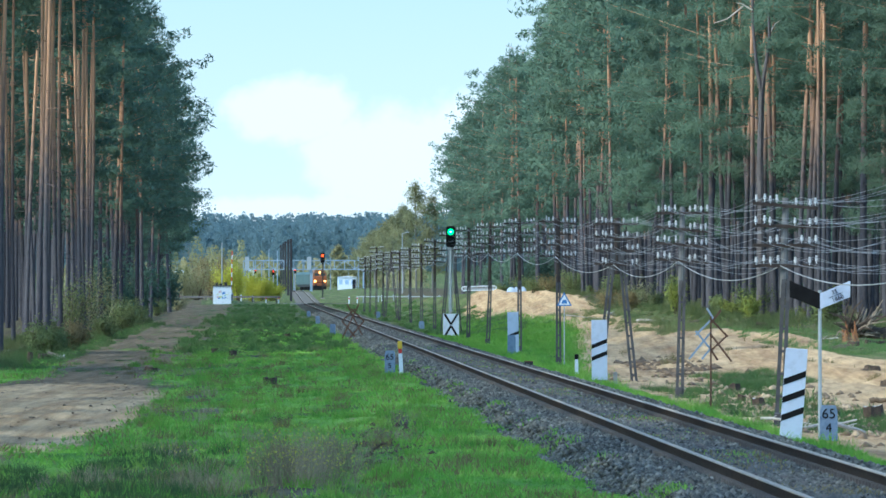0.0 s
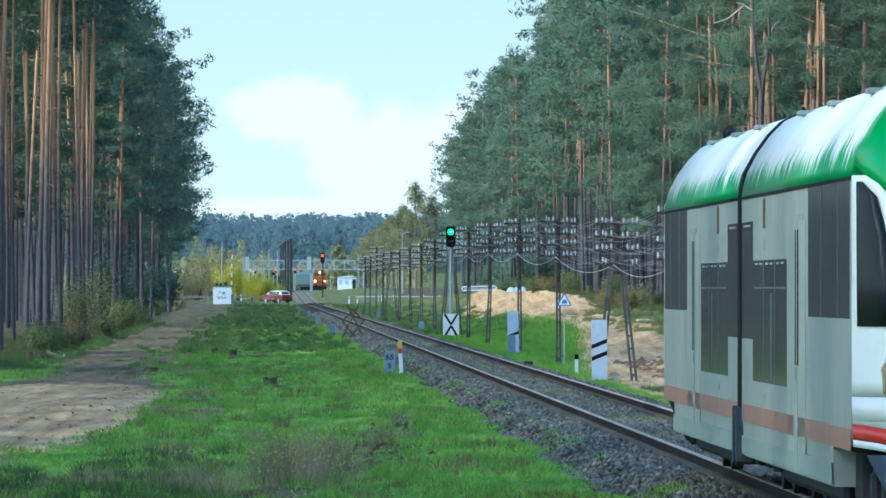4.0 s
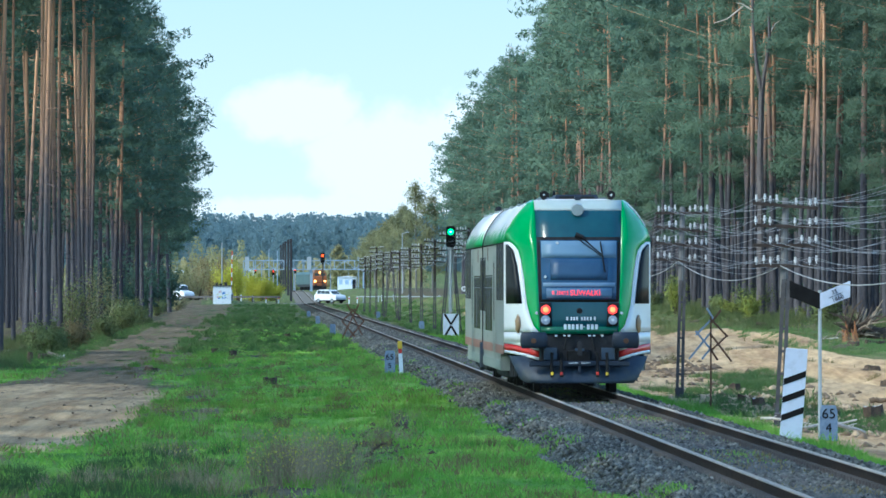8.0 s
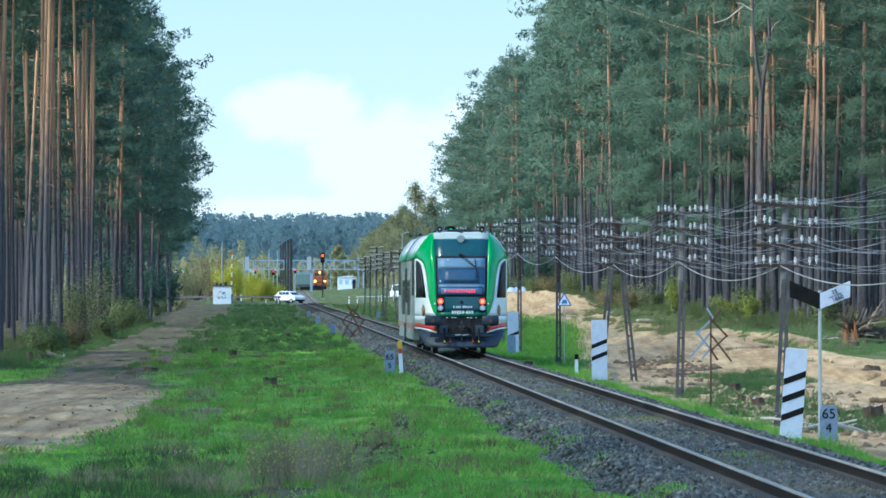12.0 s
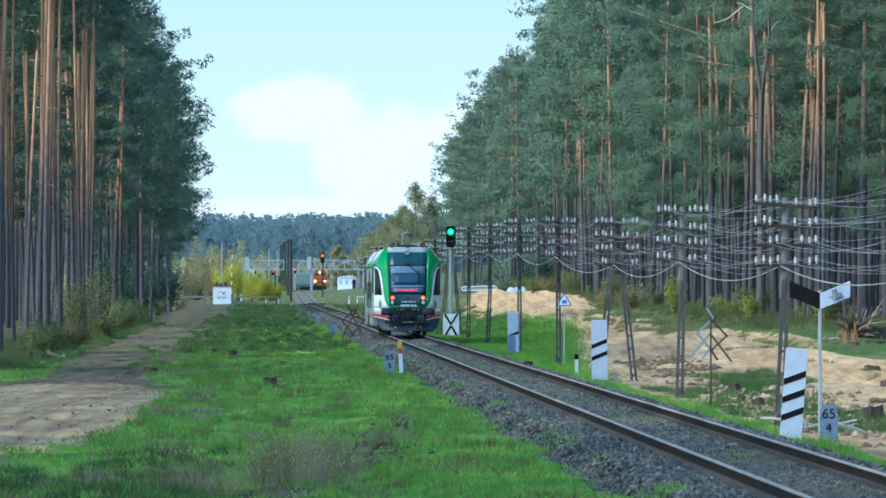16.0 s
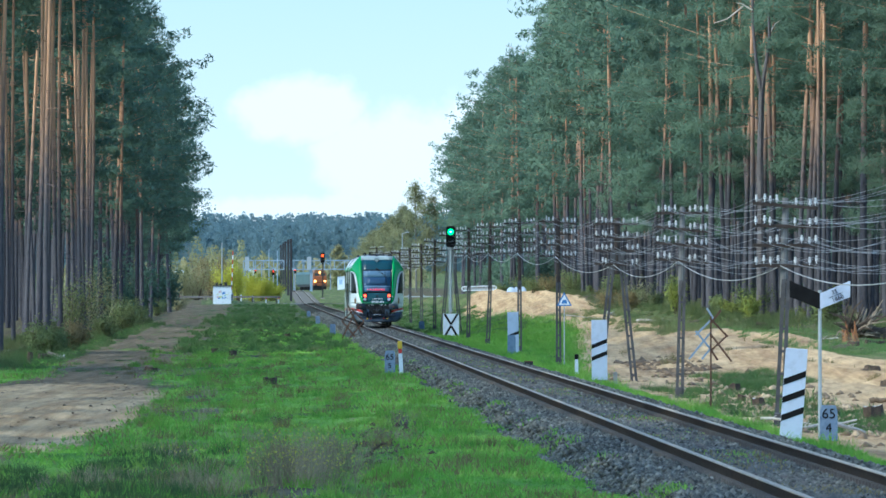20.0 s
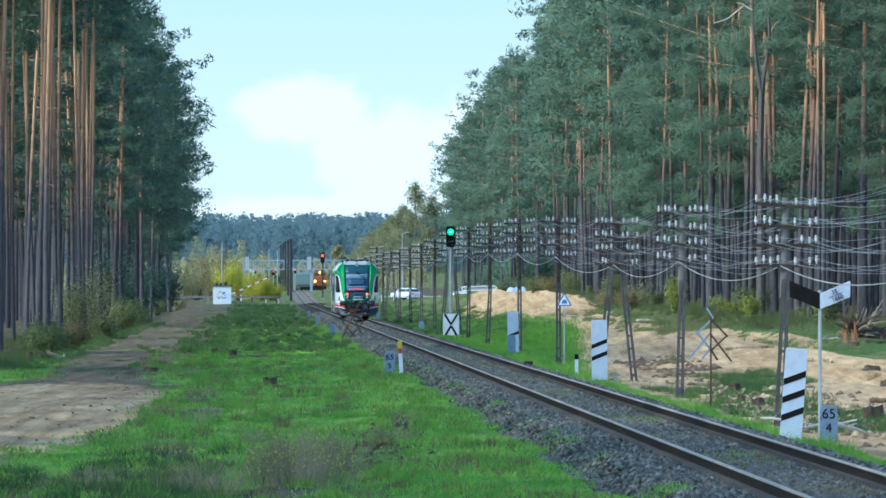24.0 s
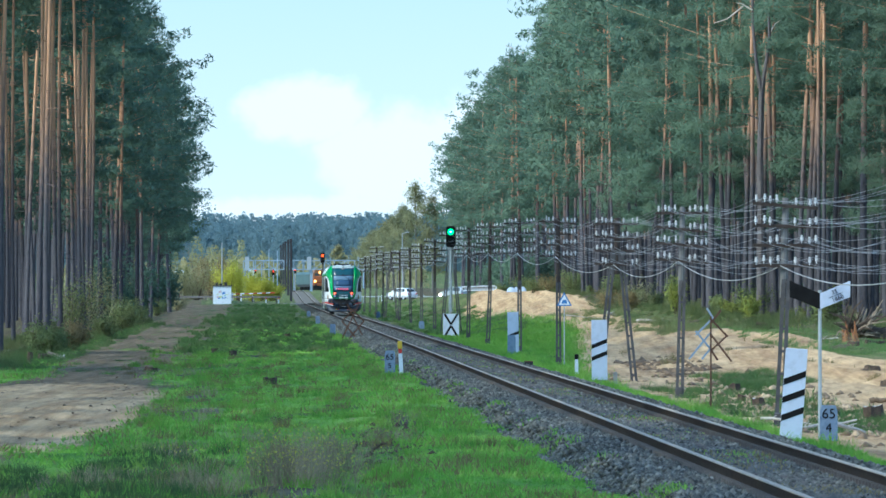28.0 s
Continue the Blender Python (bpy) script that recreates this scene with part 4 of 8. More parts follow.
        P("corner_window", slab(patch(rows, sgn), 0.02), M_TDARKWIN, "dark narrow window", up=ear)
        rows = [[cab_point(z, k, sgn) + Vector((sgn * 0.01, -0.01, 0)) for k in (0.60 - w, 0.60 + w * e)] for z, w, e in ((1.18, 0.02, 1), (1.24, 0.05, 1.4), (1.32, 0.075, 0.9), (1.42, 0.07, 1.2), (1.48, 0.06, 0.7), (1.545, 0.02, 1.0))]
        P("emblem", slab(patch(rows, sgn), 0.01), M_TBROWN, "small brown emblem", up=ear)
        # lamps
        xl = sgn * 0.653
        hx = xl / (panel_half(1.55) / 0.9)
        P("lamp_housing", slab(front_patch(hx - 0.125, hx + 0.125, 1.32, 1.78, 0.02, 2, 2), 0.03), M_TBLACK, "black lamp housing", up=front)
        y = front_y(1.64, 0.65) - 0.03
        P("tail_lamp", rod((xl, y, 1.642), (xl, y - 0.025, 1.642), 0.092, 0.088, 18), M_TAILGLOW if tail else M_LENS, "lit red tail lamp" if tail else "clear lamp", False, up=front)
        if tail:
            P("lamp_core", rod((xl, y - 0.026, 1.642), (xl, y - 0.034, 1.642), 0.055, 0.045, 14), M_TAILCORE, "brighter middle of the lamp", False, up=front)
        P("headlamp", rod((xl, y, 1.437), (xl, y - 0.03, 1.437), 0.094, 0.08, 16), M_REFLECT, "unlit clear headlamp", False, up=front)
        P("bulb", rod((xl, y - 0.03, 1.437), (xl, y - 0.04, 1.437), 0.03, 0.02, 10), M_LENS, "pale bulb", False, up=front)
        P("side_lamp", box((sgn * 0.83 - 0.025, front_y(1.57, 0.8) - 0.04, 1.55), (sgn * 0.83 + 0.025, front_y(1.57, 0.8) + 0.05, 1.60), None, 0.01), M_LENS, "small side reflector", False)
        # buffers: rounded plates on sleeves
        bm = bmesh.new()
        rows = []
        for j in range(7):
            z = 0.89 + 0.315 * j / 6
            e = abs(j - 3) / 3
            rows.append([Vector((sgn * 0.895 + x * (0.262 - 0.03 * e ** 3), -0.40 + 0.5 * x * x * 0.12 + 0.03 * e * e, z)) for x in (-1, -0.85, -0.5, 0, 0.5, 0.85, 1)])
        bm = slab(patch(rows), 0.12)
        b = P("buffer", bm, M_TBUFFER, "dark blue buffer plate", True)
        P("buffer_stem", rod((sgn * 0.88, -0.30, 1.04), (sgn * 0.88, 0.25, 1.04), 0.12, 0.15, 12), M_TUNDER, "", False, up=b)
        P("buffer_mark", rod((sgn * 0.90, -0.408, 1.035), (sgn * 0.90, -0.392, 1.035), 0.05, 0.055, 10), M_TMARK, "dark orange-brown mark", False, up=b)
        # hoses
        for k, ma in ((0.35, M_RED), (0.535, M_YELLOW)):
            h = P("hose", rod((sgn * k, -0.10, 0.80), (sgn * (k + 0.01), -0.20, 0.44), 0.03), M_TBLACK, "black air hose", False)
            P("hose_tap", box((sgn * k - 0.028, -0.25, 0.36), (sgn * k + 0.028, -0.17, 0.43), None, 0.012), ma, "painted tap handle", False, up=h)
            P("hose_head", rod((sgn * k, -0.2, 0.46), (sgn * k, -0.22, 0.33), 0.04, 0.03, 8), M_TBLACK, "", False, up=h)
        P("step", box((sgn * 0.56 - 0.13, -0.02, 0.66), (sgn * 0.56 + 0.13, 0.3, 0.90), None, 0.01), M_TSTEP, "dark bluish plate beside the coupler", False)
        for k in (0.2, 0.29, 0.45):
            P("cable_plug", box((sgn * k - 0.025, -0.03, 1.115), (sgn * k + 0.025, 0.05, 1.15), None, 0.008), M_LENS, "pale cable plug", False)
        P("jumper_cable", rod((sgn * 0.24, -0.02, 1.12), (sgn * 0.30, -0.10, 0.86), 0.022), M_TBLACK, "black jumper cable", False)
        hn = P("horn", rod((sgn * 0.66, 1.32, 3.88), (sgn * 0.66, 1.06, 3.89), 0.03, 0.085, 12), M_TBLACK, "black roof horn", False)
        P("horn_core", rod((sgn * 0.66, 1.07, 3.89), (sgn * 0.66, 1.05, 3.89), 0.025, 0.02, 8), M_LENS, "", False, up=hn)
        P("horn_foot", rod((sgn * 0.66, 1.22, 3.74), (sgn * 0.66, 1.22, 3.87), 0.03, 0.02), M_TBLACK, "", False, up=hn)
    P("underframe_beam", box((-0.78, 0.06, 0.55), (0.78, 1.3, 1.165), None, 0.03), M_TUNDER, "dark buffer beam", False)
    P("coupler_box", box((-0.24, -0.10, 0.60), (0.24, 0.1, 0.86), None, 0.03), M_TBLACK, "black coupler housing", False)
    c = P("coupler_hook", rod((0, -0.08, 0.98), (0, -0.34, 0.96), 0.045), M_TUNDER, "steel draw hook", False)
    P("coupler_screw", box((-0.05, -0.36, 0.74), (0.05, -0.28, 1.0), None, 0.015), M_TUNDER, "", False, up=c)
    P("coupler_link", rod((-0.09, -0.33, 0.86), (0.09, -0.33, 0.86), 0.028, seg=7), M_TSTEP, "worn link", False, up=c)
    P("front_bar", box((-0.98, -0.14, 0.535), (0.98, -0.02, 0.64), None, 0.02), M_TBUFFER, "dark navy cross bar", False)
    for x in (-0.12, 0.12):
        P("grab_bar", rod((x - 0.09, -0.16, 0.598), (x + 0.09, -0.16, 0.605), 0.010, seg=6), M_LENS, "pale grab bar", False)
    P("plough_lug", box((-0.025, -0.16, 0.42), (0.03, -0.08, 0.54), None, 0.01), M_TBUFFER, "", False)
    P("plough", slab(patch([[Vector((x * w, y + 0.10 * x * x + 0.55 * max(0.0, abs(x) - 0.6) ** 1.2, z)) for x in (-1, -0.85, -0.7, -0.6, -0.3, 0, 0.3, 0.6, 0.7, 0.85, 1)] for z, w, y in ((0.205, 1.06, -0.16), (0.28, 1.14, -0.13), (0.42, 1.21, -0.04), (0.56, 1.28, 0.10), (0.74, 1.36, 0.32))]), 0.03), M_TPLOUGH, "bluish grey snow plough", True)
    # wipers
    w = P("wiper", rod((0.02, front_y(3.05) - 0.05, 3.09), (0.44, front_y(2.72, 0.44) - 0.05, 2.72), 0.015, 0.011), M_TBLACK, "black wiper arm", False)
    P("wiper_blade", rod((0.42, front_y(2.97, 0.42) - 0.05, 2.97), (0.507, front_y(2.376, 0.5) - 0.05, 2.376), 0.014), M_TBLACK, "", False, up=w)
    P("wiper_link", rod((-0.02, front_y(3.0) - 0.05, 3.03), (0.44, front_y(2.70, 0.44) - 0.05, 2.69), 0.010), M_TBLACK, "", False, up=w)
    P("wiper_motor", rod((-0.06, front_y(3.1) - 0.02, 3.10), (0.10, front_y(3.1) - 0.04, 3.05), 0.055, 0.04, 10), M_TBLACK, "", False, up=w)
    P("roof_lamp", rod((-0.02, front_y(3.58) + 0.02, 3.62), (-0.02, front_y(3.58) - 0.13, 3.59), 0.12, 0.115, 20), M_TBROWLAMP, "round dull roof lamp", False, up=front)
    P("camera_box", box((-0.06, 1.0, 3.78), (0.06, 1.18, 3.87), None, 0.012), M_TBUFFER, "dark camera box", False)
    P("badge", rod((0.005, front_y(1.62) + 0.01, 1.62), (0.005, front_y(1.62) - 0.03, 1.62), 0.06, 0.04, 12), M_TBLACK, "dark round badge", False, up=front)
    # vehicle numbers as plain bars
    for z, h, groups in ((1.468, 0.068, ((-0.262, 1), (-0.18, 3), (0.025, 3), (0.20, 1), (0.275, 1))), (1.305, 0.10, ((-0.315, 2), (-0.16, 3), (0.135, 3)))):
        step = h * 0.80
        for x0, n in groups:
            for i in range(n):
                x = x0 + i * step + step / 2
                P("marking_bar", slab(front_patch(x - step * 0.33, x + step * 0.33, z - h / 2, z + h / 2, 0.012, 1, 1, False), 0.006), M_NUMBER, "pale marking", False, up=front)
    P("marking_bar", slab(front_patch(0.055, 0.115, 1.298, 1.318, 0.012, 1, 1, False), 0.006), M_NUMBER, "pale marking", False, up=front)
    if tail:
        for text, x, size, wide in (("R 10415", -0.37, 0.115, 0.32), ("SUWAŁKI", 0.12, 0.15, 0.58)):
            me = writing(text, size, M_DISPLAY, "display_text")
            span = max(v.co.x for v in me.vertices) - min(v.co.x for v in me.vertices)
            me.transform(m @ Matrix.Translation((x, front_y(1.98, x) - 0.045, 1.965)) @ Matrix.Diagonal((wide / span, 1, 1, 1)))
            part("display_text", me, None, front, "red lit destination lettering")
    return front


_CACHE = {}


def paint_cached(name):
    table = {"pale_blind": [(0.13, 0.22, 0.33), (0.17, 0.27, 0.38)], "grey_dash": [(0.13, 0.22, 0.34), (0.19, 0.28, 0.40)], "grey_display": [(0.08, 0.15, 0.25), (0.10, 0.18, 0.29)], "deep_blue": [(0.018, 0.055, 0.125), (0.035, 0.085, 0.165)]}
    if name not in _CACHE:
        _CACHE[name] = paint(name, table[name], 1.5, 0.45)
    return _CACHE[name]


def side_panel(x, y0, y1, z0, z1, out=0.012):
    s = 1 if x > 0 else -1
    return box((min(x, x + s * out), y0, z0), (max(x, x + s * out), y1, z1))


def build_train():
    t = thing("railcar", pose(0, 0, 0), "white and green two-car diesel railcar with red tail lamps", "railcar")
    L = 40.85
    flip = Matrix.Translation((0, L, 0)) @ Matrix.Rotation(math.pi, 4, "Z")
    build_cab(Matrix(), t, True)
    build_cab(flip, t, False)
    wall = [(1.42, 0.42), (1.44, 0.9), (1.44, 2.945), (-1.44, 2.945), (-1.44, 0.9), (-1.42, 0.42)]
    half = [(1.442, 2.965), (1.43, 3.06), (1.39, 3.2), (1.29, 3.39), (1.16, 3.57), (1.02, 3.71), (0.86, 3.785), (0.5, 3.81)]
    roof = half + [(-x, z) for x, z in reversed(half)]
    ends = (1.36, L - 1.36)
    for y0, y1, end in ((1.36, 20.07, 0), (20.78, L - 1.36, 1)):
        def yy(a):   # distance from the cab's corner to a place along the train
            return ends[0] + a if end == 0 else ends[1] - a

        def span(a, b):
            return sorted((yy(a), yy(b)))
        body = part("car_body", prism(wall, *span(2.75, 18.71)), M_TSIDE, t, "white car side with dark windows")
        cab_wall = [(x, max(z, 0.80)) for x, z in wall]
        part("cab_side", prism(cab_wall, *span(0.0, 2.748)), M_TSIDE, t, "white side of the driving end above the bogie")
        top = part("roof", prism(roof, y0 + 0.02, y1 - 0.02), M_ROOF, t, "white roof with streaked green edge", True)
        for sgn in (-1, 1):
            x = sgn * 1.44

            def panel(name, a, b, z0, z1, ma, label="", out=0.004, up=None):
                p0, p1 = span(a, b)
                return part(name, side_panel(x, p0, p1, z0, z1, out), ma, body if up is None else up, label)
            g = panel("cab_window", 0.25, 6.45, 1.82, 2.935, M_TWINDOW, "dark tinted side glazing")
            for a in (1.9, 4.4):
                panel("glazing_joint", a, a + 0.05, 1.83, 2.93, M_TJOINT, "thin grey joint", 0.007, g)
            panel("stripe", 0.05, 8.05, 0.76, 0.935, M_TSTRIPE, "faded red-brown stripe", 0.006)
            panel("stripe", 8.75, 18.6, 0.76, 0.935, M_TSTRIPE, "faded red-brown stripe", 0.006)
            panel("sill_band", 2.8, 18.6, 0.44, 0.62, M_TGREY, "grey-green sill band", 0.006)
            panel("door_post", 7.25, 8.9, 2.66, 2.72, M_TGREY, "grey door rail", 0.008)
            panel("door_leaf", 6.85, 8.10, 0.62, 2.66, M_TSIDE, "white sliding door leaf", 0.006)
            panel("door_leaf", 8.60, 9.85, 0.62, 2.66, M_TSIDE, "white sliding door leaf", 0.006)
            panel("door_seam", 8.12, 8.58, 0.50, 2.66, M_TGREY, "pale door post", 0.010)
            panel("door_window", 7.98, 8.16, 1.385, 2.58, M_TBLACK, "narrow dark door window", 0.012)
            panel("door_window", 8.34, 8.52, 1.385, 2.58, M_TBLACK, "narrow dark door window", 0.012)
            panel("door_button", 8.30, 8.42, 1.25, 1.36, M_TDGREEN, "small green door button", 0.014)
            blk = panel("side_window", 10.1, 16.42, 1.175, 2.33, M_TWINDOW, "dark tinted window")
            for a in (12.15, 14.25):
                panel("glazing_joint", a, a + 0.05, 1.18, 2.325, M_TJOINT, "thin grey joint", 0.007, blk)
            panel("vent_flap", 10.25, 16.3, 2.06, 2.08, M_TJOINT, "thin joint of the hinged panes", 0.007, blk)
            for a in (10.6, 11.4, 12.6, 13.4, 14.6, 15.4):
                panel("flap_edge", a, a + 0.45, 2.285, 2.305, M_TSIDE, "pale flap edge", 0.008, blk)
            # pale upright strip laid on the panes as a reflection
            panel("reflection_strip", 12.7, 12.95, 1.22, 2.02, M_TJOINT, "pale reflection painted on the glass", 0.006, blk)
            e = panel("end_window", 16.42, 18.62, 1.575, 2.71, M_TWINDOW, "dark tinted window")
            panel("flap_edge", 16.9, 18.2, 2.66, 2.68, M_TSIDE, "pale flap edge", 0.008, e)
            panel("slit_window", 14.0, 14.42, 2.63, 2.91, M_TMARK, "small dark brown vent", 0.006)
            panel("label_plate", 14.0, 14.4, 2.42, 2.52, M_TGREY, "small grey plate", 0.006)
            panel("label_plate", 14.0, 14.5, 1.02, 1.08, M_TGREY, "small grey plate", 0.006)
            panel("gutter", 0.05, 18.6, 2.935, 2.962, M_TBLACK, "thin rain gutter", 0.010)
        for a in (3.5, 9.4, 14.5):
            for s in (-1, 1):
                p0, p1 = span(a, a + 0.6)
                part("roof_slot", box((s * 0.93 - 0.16, p0, 3.70), (s * 0.93 + 0.16, p1, 3.745), pose(0, 0, 0), 0.01), M_TGREY, top, "grey slot in the roof's shoulder")
        p0, p1 = span(0.35, 3.6)
        u_ = part("roof_unit", box((-0.42, p0, 3.78), (0.42, p1, 3.90), None, 0.03), M_TBUFFER, t, "low dark roof unit")
        part("unit_plinth", box((-0.74, p0 + 0.15, 3.76), (0.60, p1, 3.845), None, 0.03), M_TROOFBOX, t, "grey plinth of the roof unit")
        ye = p0 if end == 0 else p1
        part("grille", box((-0.34, ye - 0.012, 3.81), (0.34, ye + 0.012, 3.87)), M_TBLACK, u_, "black grille")
        for a, b, w, h in ((6.6, 8.2, 0.55, 0.10), (11.0, 14.5, 0.5, 0.08)):
            p0, p1 = span(a, b)
            part("roof_unit", box((-w, p0, 3.78), (w, p1, 3.80 + h), None, 0.03), M_TROOFBOX, t, "low grey roof unit")
        for a in (5.4, 9.6):
            part("antenna", rod((-0.3, yy(a), 3.78), (-0.3, yy(a) + 0.15, 4.02), 0.05, 0.02, 7), M_TBLACK, t, "short black roof antenna")
        for c in (2.6, 16.2):
            # the frame is drawn down low to keep sun from under the train
            bogie = part("bogie", box((-1.12, yy(c) - 1.6, 0.26), (1.12, yy(c) + 1.6, 0.72), None, 0.05), M_TUNDER, t, "dark bogie frame")
            for k in (-1.05, 1.05):
                for s in (-0.753, 0.753):
                    part("wheel", rod((s - 0.065, yy(c) + k, 0.42), (s + 0.065, yy(c) + k, 0.42), 0.42, seg=20), M_TUNDER, bogie, "steel wheel")
                    part("axle_box", box((s * 1.45 - 0.1, yy(c) + k - 0.16, 0.28), (s * 1.45 + 0.1, yy(c) + k + 0.16, 0.58), None, 0.04), M_TUNDER, bogie, "dark axle box")
                part("axle", rod((-0.7, yy(c) + k, 0.42), (0.7, yy(c) + k, 0.42), 0.08), M_TUNDER, bogie)
            for s in (-1, 1):
                part("spring", rod((s * 1.12, yy(c), 0.30), (s * 1.12, yy(c), 0.70), 0.14, seg=10), M_TUNDER, bogie, "dark spring")
        # box deepened beyond its equipment, so that the ballast below stays dark
        part("underfloor_box", box((-1.25, min(yy(4.4), yy(14.4)), 0.24), (1.25, max(yy(4.4), yy(14.4)), 0.75), None, 0.05), M_TUNDER, t, "dark underfloor equipment")
        part("under_pan", box((-1.3, min(yy(0.2), yy(2.7)), 0.72), (1.3, max(yy(0.2), yy(2.7)), 0.80)), M_TBLACK, t, "dark floor pan over the bogie")
    skin = [(1.425, 0.62), (1.445, 0.9)] + half + [(-x, z) for x, z in reversed(half)] + [(-1.445, 0.9), (-1.425, 0.62)]
    part("gangway", prism(skin, 20.08, 20.77), M_TBLACK, t, "black gangway bellows")
    for i in range(4):
        part("bellows_fold", prism([(x * 1.006, z * 1.003) for x, z in skin], 20.12 + i * 0.17, 20.21 + i * 0.17), M_TBLACK, t)
    for s in (-1, 1):
        for y in (19.95, 20.70):
            part("damper", side_prism([(y, 0.36), (y + 0.2, 0.30), (y + 0.24, 0.66), (y + 0.12, 0.90), (y + 0.02, 0.70)], s * 1.46 - 0.04, s * 1.46 + 0.04), M_TPLOUGH, t, "grey damper at the gangway")
    return t


TRAIN = build_train()


# ---- telegraph line ----
POLE_D = 3.6
POLES = [(141, 3.7, 0), (190, 3.72, 0), (237, 3.93, 0), (281, 3.95, 1), (337, 4.35, 0), (388, 4.65, 0), (438, 4.8, 0), (484, 4.9, 0), (530, 4.9, 1), (580, 4.8, 0), (630, 4.75, 0), (680, 4.7, 0), (730, 4.7, 0), (780, 4.8, 1), (830, 4.8, 0), (880, 5.6, 0), (930, 4.9, 0), (980, 4.9, 0)]
PINS = (-0.56, -0.40, -0.30, -0.16, 0.18, 0.30, 0.44, 0.56)
ARM_DZ = (0.06, 0.44, 0.80, 1.18)


def insulator_mesh():
    bm = bmesh.new()
    add_rod(bm, (0, 0, 0.0), (0, 0, 0.06), 0.01, 0.01, 5)
    add_rod(bm, (0, 0, 0.05), (0, 0, 0.11), 0.031, 0.027, 7)
    add_rod(bm, (0, 0, 0.11), (0, 0, 0.155), 0.019, 0.024, 7)
    me = bpy.data.meshes.new("insulator")
    bm.to_mesh(me)
    bm.free()
    me.materials.append(M_CERAMIC)
    return me


INSULATOR = insulator_mesh()


def pin_places(top, i):
    """Heads of the insulators of one pole, arm by arm, in its own space."""
    r = random.Random(i * 31)
    out = []
    for a, dz in enumerate(ARM_DZ):
        for k, x in enumerate(PINS):
            side = -0.05 if (k + a) % 2 else 0.05
            out.append((x + r.uniform(-0.02, 0.02), side, top - dz + (0.03 if k % 2 else 0.0)))
    return out


def telegraph_pole(i, u, top, double):
    base = at(POLE_D, u)
    t = thing("telegraph_pole", Matrix.Translation(base) @ pose(0, 0, 0, 0, 0, YAW), "old telegraph pole on a lattice concrete foot with four insulator arms" if not double else "old double-legged telegraph pole with four insulator arms", "pole", "telegraph poles along the track")
    top = top - base.z
    r = random.Random(i * 17 + 3)
    mid = 2.75
    lean = r.uniform(-0.10, 0.16)

    def ladder(x0, x1, z1, dz):
        for s in (-0.052, 0.052):
            bm = bmesh.new()
            add_bar(bm, (x0 + s * 1.25, 0.0, -0.4), (x1 + s * 0.85, 0.0, z1), 0.036, 0.07)
            part("foot_leg", bm, M_DARKCONC, t, "dark concrete leg")
        z = 0.12
        while z < z1 - 0.1:
            f = (z + 0.4) / (z1 + 0.4)
            x = x0 + (x1 - x0) * f
            part("rung", box((x - 0.05, -0.03, z), (x + 0.05, 0.03, z + 0.05)), M_DARKCONC, t)
            z += dz
    if double:
        ladder(-0.52, -0.1, top - 0.9, 0.36)
        ladder(0.52, 0.1, top - 0.9, 0.36)
        part("shaft", rod((0, 0.06, top - 1.5), (0, 0.06, top + 0.05), 0.085, 0.075, 9), M_ARM, t, "dark wooden shaft")
    else:
        part("footing", box((-lean - 0.09, -0.06, -0.3), (-lean + 0.09, 0.06, 0.26), None, 0.02), M_DARKCONC, t, "solid concrete footing")
        ladder(-lean, 0.0, mid, 0.42)
        part("shaft", rod((-lean * 0.3, 0.09, mid - 0.35), (0.0, 0.09, top + 0.03), 0.075, 0.062, 9), M_POLE if i < 4 else M_WOODDARK, t, "weathered shaft")
    for a, dz in enumerate(ARM_DZ):
        tilt = r.uniform(-0.035, 0.05) + (0.025 if i < 5 else 0.0)
        bm = bmesh.new()
        add_bar(bm, (-0.62, 0.0, top - dz - 0.06 + tilt), (0.60, 0.0, top - dz - 0.06 - tilt), 0.07, 0.06)
        arm = part("cross_arm", bm, M_ARM, t, "dark timber cross arm")
        for k, x in enumerate(PINS):
            if r.random() < 0.13:
                continue
            o = new("insulator", INSULATOR)
            o.parent = arm
            o.location = (x + r.uniform(-0.015, 0.015), -0.05 if (k + a) % 2 else 0.05, top - dz - 0.05 + (0.03 if k % 2 else 0.0) - tilt * x / 0.6)
    return t


